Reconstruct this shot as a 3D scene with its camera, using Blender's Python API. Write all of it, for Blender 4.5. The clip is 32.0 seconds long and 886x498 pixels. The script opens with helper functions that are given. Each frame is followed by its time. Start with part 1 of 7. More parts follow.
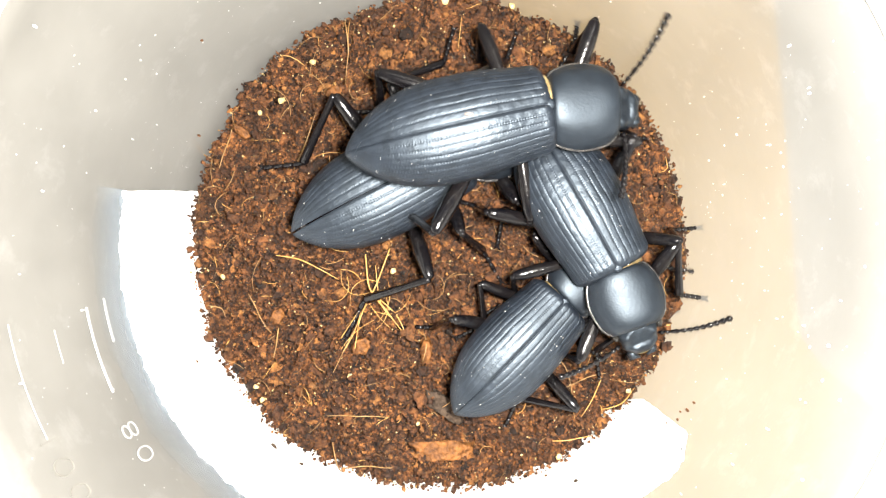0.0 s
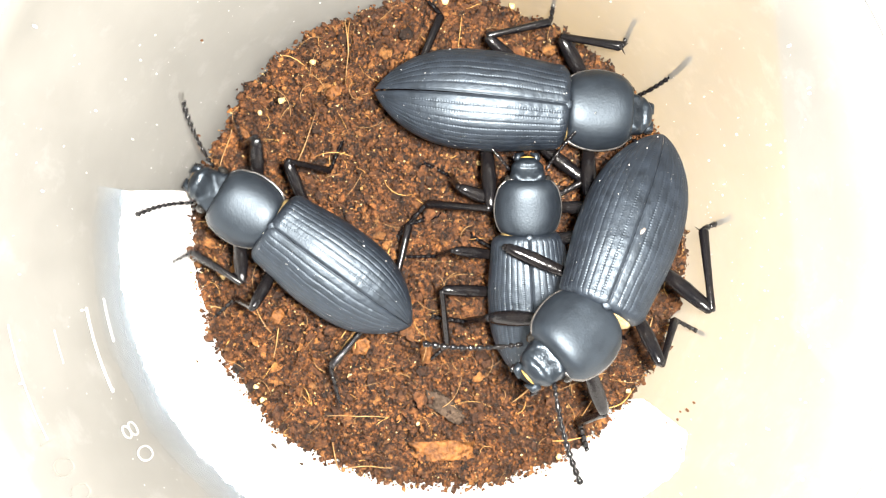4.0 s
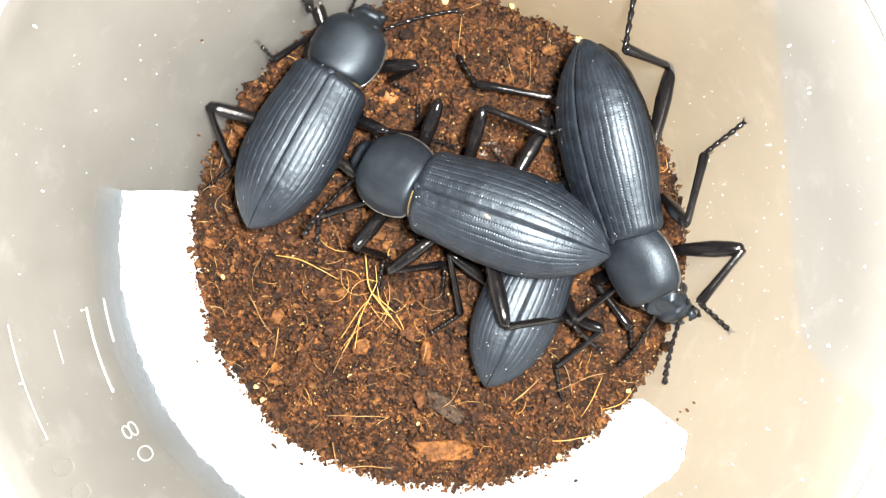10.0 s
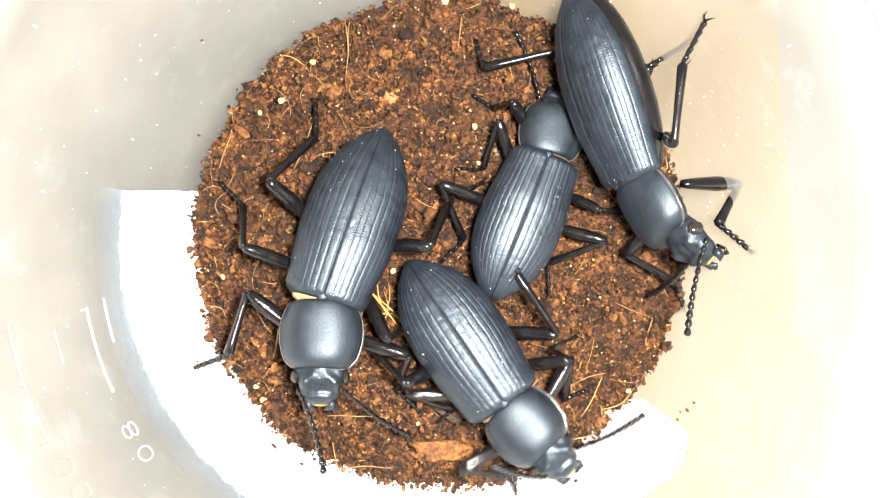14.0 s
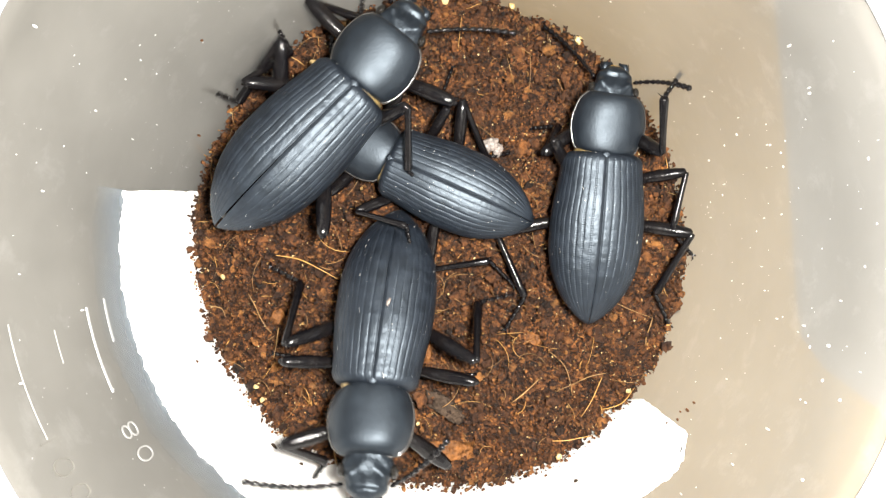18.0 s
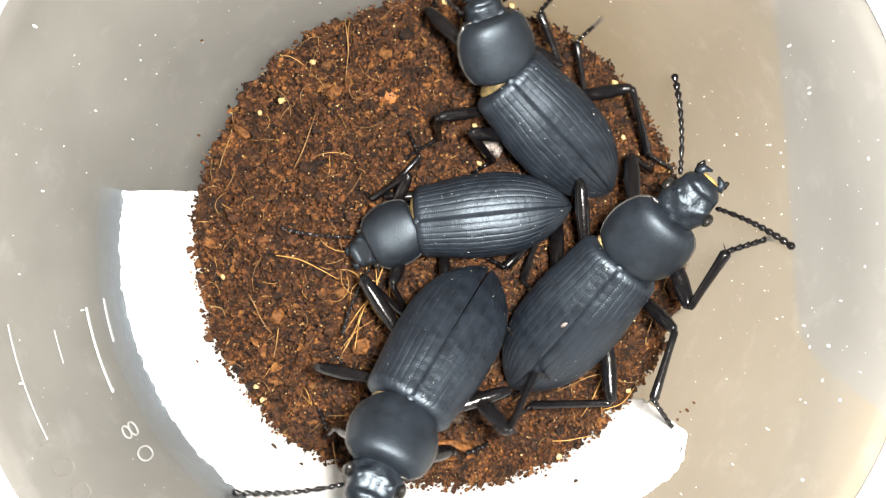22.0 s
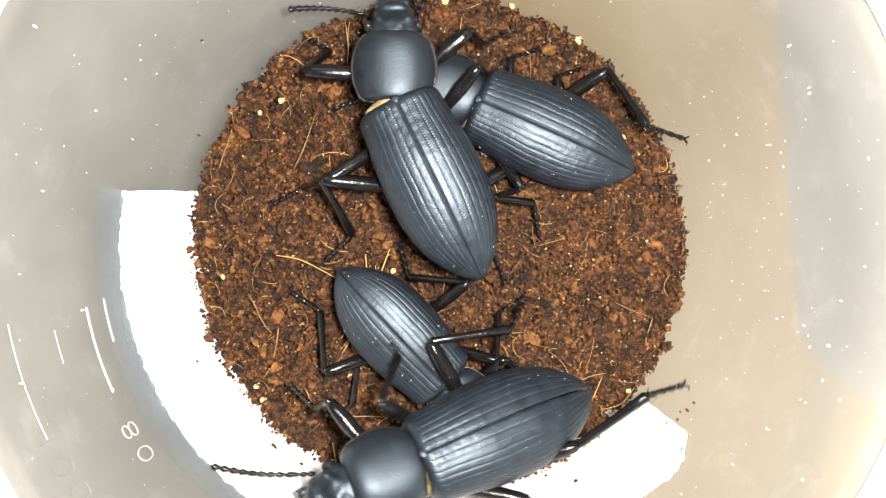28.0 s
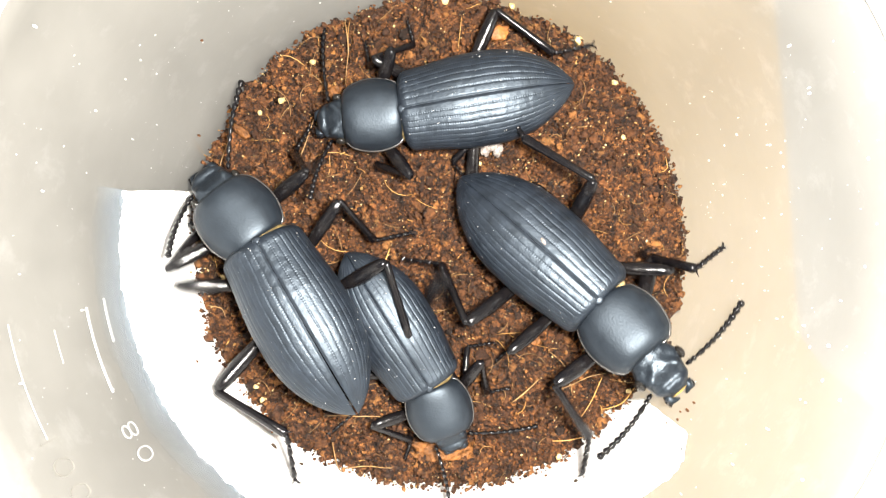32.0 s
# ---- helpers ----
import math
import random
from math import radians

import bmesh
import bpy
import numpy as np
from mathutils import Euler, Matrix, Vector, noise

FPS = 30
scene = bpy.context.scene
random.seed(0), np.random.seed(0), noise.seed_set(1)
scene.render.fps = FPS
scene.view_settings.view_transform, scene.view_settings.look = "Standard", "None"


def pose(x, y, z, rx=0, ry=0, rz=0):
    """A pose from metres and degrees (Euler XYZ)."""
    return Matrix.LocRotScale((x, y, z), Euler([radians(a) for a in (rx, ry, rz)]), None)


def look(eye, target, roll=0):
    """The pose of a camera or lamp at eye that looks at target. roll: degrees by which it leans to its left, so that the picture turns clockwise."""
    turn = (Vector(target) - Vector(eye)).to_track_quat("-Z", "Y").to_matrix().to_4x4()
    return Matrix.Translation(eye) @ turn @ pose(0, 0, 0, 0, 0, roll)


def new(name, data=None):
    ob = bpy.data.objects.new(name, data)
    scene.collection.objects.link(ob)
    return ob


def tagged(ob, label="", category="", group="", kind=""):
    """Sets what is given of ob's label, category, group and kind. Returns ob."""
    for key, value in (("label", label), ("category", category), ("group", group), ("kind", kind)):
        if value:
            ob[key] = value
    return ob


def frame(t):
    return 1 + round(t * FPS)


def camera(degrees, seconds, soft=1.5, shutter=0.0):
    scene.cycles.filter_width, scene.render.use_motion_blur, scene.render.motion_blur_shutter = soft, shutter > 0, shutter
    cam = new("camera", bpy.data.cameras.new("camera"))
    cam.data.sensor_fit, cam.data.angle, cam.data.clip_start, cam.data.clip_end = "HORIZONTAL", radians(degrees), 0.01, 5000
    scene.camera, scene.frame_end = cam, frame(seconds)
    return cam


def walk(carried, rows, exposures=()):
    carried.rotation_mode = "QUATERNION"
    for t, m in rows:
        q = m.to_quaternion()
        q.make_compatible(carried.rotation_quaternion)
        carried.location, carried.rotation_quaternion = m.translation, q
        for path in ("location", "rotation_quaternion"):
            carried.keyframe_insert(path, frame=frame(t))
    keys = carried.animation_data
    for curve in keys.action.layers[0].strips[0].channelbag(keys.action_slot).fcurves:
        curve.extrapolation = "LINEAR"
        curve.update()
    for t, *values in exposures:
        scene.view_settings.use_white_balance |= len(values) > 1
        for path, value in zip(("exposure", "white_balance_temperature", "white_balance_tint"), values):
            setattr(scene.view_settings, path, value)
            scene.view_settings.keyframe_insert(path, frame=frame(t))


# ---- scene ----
cam = camera(54, 32.0, soft=1.2, shutter=0.5)
MM = 0.001
EYE = 83.0
walk(cam, [(0.0, pose(0, 0, EYE * MM)), (32.0, pose(0, 0, EYE * MM))],
     exposures=[(0, 0.07), (1, 0.31), (3.5, 0.33), (6, 0.19), (7, 0.29), (7.5, 0.21), (8, -0.07), (9, -0.15), (10, -0.09), (11, 0.13), (12, 0.13), (13, 0.24),
                (14.5, 0.27), (16.5, 0.01), (17, -0.09), (18, -0.46), (19, -0.23), (20, -0.12), (21, -0.24), (22, -0.54), (23, -0.31), (24, 0.28), (25.5, 0.16), (27.5, 0.05),
                (28, -0.39), (28.5, -0.19), (29, -0.31), (30, -0.33), (31, -0.59), (32, 0.05)])

# ---- light: a small torch beside the lens and the soft light of the room ----
world = bpy.data.worlds.new("room_light")
world.use_nodes = True
scene.world = world
back = world.node_tree.nodes["Background"]
back.inputs["Color"].default_value = (0.92, 0.95, 1.0, 1)
back.inputs["Strength"].default_value = 0.32

torch = bpy.data.lights.new("torch", "AREA")
torch.shape, torch.size, torch.energy = "DISK", 0.010, 0.42
torch.color = (1.0, 0.95, 0.875)
torch_ob = new("torch", torch)
torch_ob.matrix_basis = look((0.009, 0.003, 0.0835), (0, 0, 0))

window = bpy.data.lights.new("window_light", "AREA")
window.shape, window.size, window.size_y, window.energy = "RECTANGLE", 0.5, 0.4, 7.4
window.color = (1.0, 0.965, 0.91)
window_ob = new("window_light", window)
window_ob.matrix_basis = look((0.5, -0.25, 0.085), (0, 0, 0.01))


# ---- materials ----
def material(name, colour, rough=0.6, spec=0.5, metal=0.0):
    m = bpy.data.materials.new(name)
    m.use_nodes = True
    b = m.node_tree.nodes["Principled BSDF"]
    b.inputs["Base Color"].default_value = (*colour, 1)
    b.inputs["Roughness"].default_value = rough
    b.inputs["Specular IOR Level"].default_value = spec
    b.inputs["Metallic"].default_value = metal
    return m


def node(m, kind, **inputs):
    n = m.node_tree.nodes.new(kind)
    for key, value in inputs.items():
        n.inputs[key.replace("_", " ")].default_value = value
    return n


def join(m, a, out, b, into):
    m.node_tree.links.new(a.outputs[out], b.inputs[into])


def noisy(m, scale, dark, light, detail=6.0, bump=0.0, bump_scale=None, rough=None, distance=0.0002):
    """Colour between dark and light by noise, with a fine relief."""
    b = m.node_tree.nodes["Principled BSDF"]
    co = node(m, "ShaderNodeTexCoord")
    n = node(m, "ShaderNodeTexNoise", Scale=scale, Detail=detail, Roughness=0.65)
    join(m, co, "Object", n, "Vector")
    ramp = node(m, "ShaderNodeValToRGB")
    ramp.color_ramp.elements[0].position, ramp.color_ramp.elements[1].position = 0.32, 0.68
    ramp.color_ramp.elements[0].color, ramp.color_ramp.elements[1].color = (*dark, 1), (*light, 1)
    join(m, n, "Fac", ramp, "Fac")
    join(m, ramp, "Color", b, "Base Color")
    if bump:
        f = node(m, "ShaderNodeTexNoise", Scale=bump_scale or scale * 6, Detail=4.0)
        join(m, co, "Object", f, "Vector")
        u = node(m, "ShaderNodeBump", Strength=bump, Distance=distance)
        join(m, f, "Fac", u, "Height")
        join(m, u, "Normal", b, "Normal")
    if rough:
        r = node(m, "ShaderNodeMapRange", To_Min=rough[0], To_Max=rough[1])
        join(m, n, "Fac", r, "Value")
        join(m, r, "Result", b, "Roughness")
    return m


shell = noisy(material("beetle_shell", (0.012, 0.015, 0.02), 0.5, 0.62), 900, (0.0028, 0.0038, 0.0060), (0.0085, 0.0115, 0.0175),
              bump=0.5, bump_scale=4200, rough=(0.34, 0.58), distance=0.00006)
thorax_shell = noisy(material("thorax_shell", (0.012, 0.015, 0.02), 0.5, 0.55), 700, (0.0035, 0.0046, 0.0068), (0.0085, 0.0115, 0.0160),
                     bump=0.35, bump_scale=5200, rough=(0.38, 0.60), distance=0.00005)
head_shell = noisy(material("head_shell", (0.012, 0.014, 0.018), 0.45, 0.50), 900, (0.0035, 0.0046, 0.0068), (0.009, 0.012, 0.016),
                   bump=0.6, bump_scale=5000, rough=(0.26, 0.52), distance=0.00007)
rim_shell = noisy(material("rim_shell", (0.02, 0.02, 0.022), 0.2, 0.9), 1200, (0.012, 0.012, 0.013), (0.06, 0.055, 0.05), rough=(0.12, 0.30))
for m in (shell, thorax_shell, head_shell):      # the sky's blue sheen is put into the specular tint
    m.node_tree.nodes["Principled BSDF"].inputs["Specular Tint"].default_value = (0.72, 0.86, 1.0, 1)
leg_shell = noisy(material("leg_shell", (0.004, 0.004, 0.005), 0.15, 0.36), 900, (0.002, 0.002, 0.003), (0.006, 0.005, 0.005),
                  bump=0.5, bump_scale=4000, rough=(0.10, 0.28), distance=0.00006)
brown_claw = material("brown_claw", (0.05, 0.024, 0.012), 0.35)
membrane = noisy(material("membrane", (0.45, 0.33, 0.13), 0.5), 1500, (0.1, 0.06, 0.02), (0.5, 0.38, 0.18))
dark_membrane = noisy(material("dark_membrane", (0.15, 0.1, 0.04), 0.5), 1500, (0.02, 0.018, 0.014), (0.20, 0.14, 0.05))
grain_pale = noisy(material("grain_pale", (0.55, 0.48, 0.34), 0.5), 1500, (0.28, 0.18, 0.065), (0.58, 0.45, 0.22))
eye_black = material("eye_black", (0.01, 0.009, 0.008), 0.2)
# near-white colour of the specks that paint tiny glints on the shells
shell_glints = noisy(material("shell_glints", (0.6, 0.6, 0.57), 0.4), 1500, (0.36, 0.35, 0.32), (0.72, 0.72, 0.70))
mouth_yellow = noisy(material("mouth_yellow", (0.4, 0.27, 0.06), 0.45), 1800, (0.12, 0.07, 0.02), (0.5, 0.34, 0.08))
scar_pale = noisy(material("scar_pale", (0.5, 0.42, 0.36), 0.6), 3000, (0.03, 0.025, 0.022), (0.34, 0.29, 0.26))


def soil_material(name, tones, loose=True):
    """Damp peat: every crumb its own brown, wet and glinting in places."""
    m = material(name, (0.05, 0.03, 0.015), 0.3, 0.4)
    b = m.node_tree.nodes["Principled BSDF"]
    g = node(m, "ShaderNodeNewGeometry")
    ramp = node(m, "ShaderNodeValToRGB")
    ramp.color_ramp.interpolation = "LINEAR"
    e = ramp.color_ramp.elements
    e[0].position, e[1].position = tones[0][0], tones[-1][0]
    e[0].color, e[1].color = (*tones[0][1], 1), (*tones[-1][1], 1)
    for at, c in tones[1:-1]:
        e.new(at).color = (*c, 1)
    co = node(m, "ShaderNodeTexCoord")
    if loose:
        join(m, g, "Random Per Island", ramp, "Fac")
    else:
        lump = node(m, "ShaderNodeTexNoise", Scale=950.0, Detail=5.0, Roughness=0.7)
        join(m, co, "Object", lump, "Vector")
        join(m, lump, "Fac", ramp, "Fac")
    n = node(m, "ShaderNodeTexNoise", Scale=1900.0, Detail=6.0, Roughness=0.75)
    join(m, co, "Object", n, "Vector")
    mix = node(m, "ShaderNodeMix")
    mix.data_type, mix.blend_type = "RGBA", "MULTIPLY"
    mix.inputs[0].default_value = 0.65
    r2 = node(m, "ShaderNodeValToRGB")
    r2.color_ramp.elements[0].position, r2.color_ramp.elements[1].position = 0.35, 0.62
    r2.color_ramp.elements[0].color, r2.color_ramp.elements[1].color = (0.15, 0.13, 0.12, 1), (1.9, 1.83, 1.6, 1)
    join(m, n, "Fac", r2, "Fac")
    m.node_tree.links.new(ramp.outputs["Color"], mix.inputs[6])
    m.node_tree.links.new(r2.outputs["Color"], mix.inputs[7])
    wide = node(m, "ShaderNodeTexNoise", Scale=420.0, Detail=3.0, Roughness=0.6)
    join(m, co, "Object", wide, "Vector")
    patch = node(m, "ShaderNodeValToRGB")
    patch.color_ramp.elements[0].position, patch.color_ramp.elements[1].position = 0.36, 0.64
    patch.color_ramp.elements[0].color, patch.color_ramp.elements[1].color = (0.50, 0.51, 0.56, 1), (1.34, 1.32, 1.25, 1)
    join(m, wide, "Fac", patch, "Fac")
    damp = node(m, "ShaderNodeMix")
    damp.data_type, damp.blend_type = "RGBA", "MULTIPLY"
    damp.inputs[0].default_value = 1.0
    m.node_tree.links.new(mix.outputs[2], damp.inputs[6])
    m.node_tree.links.new(patch.outputs["Color"], damp.inputs[7])
    m.node_tree.links.new(damp.outputs[2], b.inputs["Base Color"])
    f = node(m, "ShaderNodeTexNoise", Scale=3600.0, Detail=8.0, Roughness=0.8)
    join(m, co, "Object", f, "Vector")
    u = node(m, "ShaderNodeBump", Strength=1.0, Distance=0.0005)
    join(m, f, "Fac", u, "Height")
    join(m, u, "Normal", b, "Normal")
    wet = node(m, "ShaderNodeMapRange", From_Min=0.52, From_Max=0.64, To_Min=0.75, To_Max=0.07)
    join(m, f, "Fac", wet, "Value")
    join(m, wet, "Result", b, "Roughness")
    return m


clod = soil_material("clod", [(0.0, (0.017, 0.007, 0.003)), (0.25, (0.064, 0.025, 0.010)), (0.8, (0.158, 0.061, 0.020)), (1.0, (0.27, 0.120, 0.036))])
peat = soil_material("peat", [(0.0, (0.015, 0.006, 0.003)), (0.25, (0.064, 0.025, 0.010)), (0.8, (0.172, 0.067, 0.021)),
                              (0.96, (0.27, 0.120, 0.036)), (1.0, (0.48, 0.30, 0.11))])
bed_peat = soil_material("bed_peat", [(0.36, (0.010, 0.004, 0.002)), (0.46, (0.058, 0.023, 0.009)), (0.58, (0.150, 0.058, 0.018)), (0.70, (0.28, 0.125, 0.036))], False)
fibre_gold = noisy(material("fibre_gold", (0.42, 0.22, 0.05), 0.5), 900, (0.28, 0.13, 0.03), (0.52, 0.3, 0.08))
fibre_brown = noisy(material("fibre_brown", (0.2, 0.1, 0.03), 0.55), 900, (0.12, 0.06, 0.02), (0.32, 0.18, 0.06))
bark = noisy(material("bark", (0.24, 0.09, 0.025), 0.6, 0.3), 1100, (0.035, 0.013, 0.004), (0.21, 0.08, 0.018), bump=1.0, bump_scale=1800, distance=0.0006)
husk = noisy(material("husk", (0.05, 0.035, 0.025), 0.75, 0.2), 1600, (0.018, 0.012, 0.008), (0.075, 0.050, 0.034), bump=1.0, bump_scale=3000, distance=0.0005)
paper = noisy(material("paper", (0.9, 0.9, 0.89), 0.75), 260, (0.86, 0.86, 0.85), (0.93, 0.93, 0.92), bump=0.3, bump_scale=1500)
mark_white = material("mark_white", (0.30, 0.30, 0.295), 0.4)
drop_glint_white = material("drop_glint_white", (0.66, 0.66, 0.64), 0.2, 0.6)
mark_faint = material("mark_faint", (0.26, 0.26, 0.25), 0.35)
mat_beige = noisy(material("mat_beige", (0.68, 0.48, 0.25), 0.6), 40, (0.70, 0.44, 0.15), (0.82, 0.55, 0.22), bump=0.2)
desk_grey = noisy(material("desk_grey", (0.66, 0.68, 0.7), 0.5), 30, (0.42, 0.42, 0.42), (0.53, 0.53, 0.53), bump=0.1)


def cloudy_plastic():
    """Milky plastic, part clear, with smears of moisture."""
    m = bpy.data.materials.new("cloudy_plastic")
    m.use_nodes = True
    b = m.node_tree.nodes["Principled BSDF"]
    out = m.node_tree.nodes["Material Output"]
    b.inputs["Roughness"].default_value = 0.32
    b.inputs["Specular IOR Level"].default_value = 0.4
    co = node(m, "ShaderNodeTexCoord")
    n = node(m, "ShaderNodeTexNoise", Scale=60.0, Detail=4.0, Roughness=0.6)
    join(m, co, "Object", n, "Vector")
    ramp = node(m, "ShaderNodeValToRGB")
    ramp.color_ramp.elements[0].color, ramp.color_ramp.elements[1].color = (0.228, 0.218, 0.196, 1), (0.345, 0.333, 0.305, 1)
    ramp.color_ramp.elements[0].position, ramp.color_ramp.elements[1].position = 0.35, 0.65
    join(m, n, "Fac", ramp, "Fac")
    w = node(m, "ShaderNodeTexNoise", Scale=300.0, Detail=6.0, Roughness=0.68, Distortion=0.2)
    join(m, co, "Object", w, "Vector")
    spots = node(m, "ShaderNodeValToRGB")
    spots.color_ramp.elements[0].position, spots.color_ramp.elements[1].position = 0.55, 0.85
    spots.color_ramp.elements[0].color, spots.color_ramp.elements[1].color = (0, 0, 0, 1), (0.45, 0.45, 0.45, 1)
    join(m, w, "Fac", spots, "Fac")
    mix = node(m, "ShaderNodeMix")
    mix.data_type = "RGBA"
    mix.inputs[7].default_value = (0.80, 0.80, 0.78, 1)
    m.node_tree.links.new(spots.outputs["Color"], mix.inputs[0])
    m.node_tree.links.new(ramp.outputs["Color"], mix.inputs[6])
    m.node_tree.links.new(mix.outputs[2], b.inputs["Base Color"])
    f = node(m, "ShaderNodeTexNoise", Scale=700.0, Detail=3.0)
    join(m, co, "Object", f, "Vector")
    u = node(m, "ShaderNodeBump", Strength=0.25, Distance=0.0002)
    join(m, f, "Fac", u, "Height")
    join(m, u, "Normal", b, "Normal")
    tl = node(m, "ShaderNodeBsdfTranslucent", Color=(0.60, 0.595, 0.57, 1))
    tp = node(m, "ShaderNodeBsdfTransparent", Color=(0.95, 0.95, 0.94, 1))
    a = node(m, "ShaderNodeMixShader", Fac=0.52)
    m.node_tree.links.new(b.outputs[0], a.inputs[1])
    m.node_tree.links.new(tl.outputs[0], a.inputs[2])
    c = node(m, "ShaderNodeMixShader", Fac=0.52)
    m.node_tree.links.new(a.outputs[0], c.inputs[1])
    m.node_tree.links.new(tp.outputs[0], c.inputs[2])
    m.node_tree.links.new(c.outputs[0], out.inputs["Surface"])
    return m


plastic = cloudy_plastic()


def band_material():
    """A thin bluish sheet above the paper that thins out towards its upper edge."""
    m = material("bluish_film", (0.19, 0.225, 0.26), 0.35, 0.3)
    b, out = m.node_tree.nodes["Principled BSDF"], m.node_tree.nodes["Material Output"]
    co = node(m, "ShaderNodeTexCoord")
    up = node(m, "ShaderNodeSeparateXYZ")
    join(m, co, "Object", up, "Vector")
    n = node(m, "ShaderNodeTexNoise", Scale=180.0, Detail=4.0, Roughness=0.6)
    join(m, co, "Object", n, "Vector")
    h = node(m, "ShaderNodeMapRange", From_Min=0.0138, From_Max=0.0185, To_Min=0.66, To_Max=0.0)
    join(m, up, "Z", h, "Value")
    k = node(m, "ShaderNodeMapRange", From_Min=0.3, From_Max=0.65, To_Min=0.55, To_Max=1.1)
    join(m, n, "Fac", k, "Value")
    mul = node(m, "ShaderNodeMath")
    mul.operation = "MULTIPLY"
    m.node_tree.links.new(h.outputs["Result"], mul.inputs[0])
    m.node_tree.links.new(k.outputs["Result"], mul.inputs[1])
    clear = node(m, "ShaderNodeBsdfTransparent")
    mixed = node(m, "ShaderNodeMixShader")
    m.node_tree.links.new(mul.outputs[0], mixed.inputs[0])
    m.node_tree.links.new(clear.outputs[0], mixed.inputs[1])
    m.node_tree.links.new(b.outputs[0], mixed.inputs[2])
    m.node_tree.links.new(mixed.outputs[0], out.inputs["Surface"])
    return m


bluish_film = band_material()
rim_plastic = noisy(material("rim_plastic", (0.62, 0.66, 0.70), 0.25), 90, (0.52, 0.56, 0.60), (0.68, 0.72, 0.76), bump=0.1)


# ---- mesh helpers, all in millimetres ----
def mesh_of(name, verts, faces, mat, smooth=True):
    me = bpy.data.meshes.new(name)
    me.from_pydata([(x * MM, y * MM, z * MM) for x, y, z in verts], [], faces)
    me.materials.append(mat)
    if smooth:
        me.polygons.foreach_set("use_smooth", [True] * len(me.polygons))
    me.update()
    return me


def part(name, data, parent, label=""):
    ob = new(name, data)
    ob.parent = parent
    return tagged(ob, label)


def grid_faces(nu, nv, wrap=False, base=0):
    out = []
    for i in range(nu - 1):
        for j in range(nv if wrap else nv - 1):
            k = (j + 1) % nv
            out.append((base + i * nv + j, base + i * nv + k, base + (i + 1) * nv + k, base + (i + 1) * nv + j))
    return out


def tube(points, radii, sides=8, squash=1.0):
    """A round bar along points; squash flattens it upward."""
    v, f = [], []
    pts = [Vector(p) for p in points]
    for i, p in enumerate(pts):
        d = (pts[min(i + 1, len(pts) - 1)] - pts[max(i - 1, 0)]).normalized()
        s = d.cross(Vector((0, 0, 1)))
        s = s.normalized() if s.length > 1e-4 else Vector((0, 1, 0))
        n = s.cross(d)
        for k in range(sides):
            a = 2 * math.pi * k / sides
            v.append(tuple(p + radii[i] * (math.cos(a) * s + math.sin(a) * squash * n)))
    f = grid_faces(len(pts), sides, True)
    f.append(tuple(range(sides - 1, -1, -1)))
    f.append(tuple(range((len(pts) - 1) * sides, len(pts) * sides)))
    return v, f


def merged(*pieces):
    v, f = [], []
    for pv, pf in pieces:
        o = len(v)
        v += pv
        f += [tuple(i + o for i in q) for q in pf]
    return v, f


def ellipsoid(c, r, nu=10, nv=14):
    v = []
    for i in range(nu + 1):
        a = math.pi * i / nu
        for j in range(nv):
            b = 2 * math.pi * j / nv
            v.append((c[0] + r[0] * math.sin(a) * math.cos(b), c[1] + r[1] * math.sin(a) * math.sin(b), c[2] + r[2] * math.cos(a)))
    return v, grid_faces(nu + 1, nv, True)


def smooth(a, b, x):
    x = min(1, max(0, (x - a) / (b - a)))
    return x * x * (3 - 2 * x)


# ---- the cup ----
CUP = (-0.35, 0.5)
RIM_Z, BASE_Z = 33.5, -15.0


def wall_r(z):
    return 23.6 + 0.13 * z


def lathe(profile, sides, cx=CUP[0], cy=CUP[1], a0=0.0, a1=2 * math.pi):
    v = []
    closed = abs(a1 - a0 - 2 * math.pi) < 1e-6
    n = sides if closed else sides + 1
    for r, z in profile:
        for k in range(n):
            a = a0 + (a1 - a0) * k / sides
            v.append((cx + r * math.cos(a), cy + r * math.sin(a), z))
    return v, grid_faces(len(profile), n, closed)


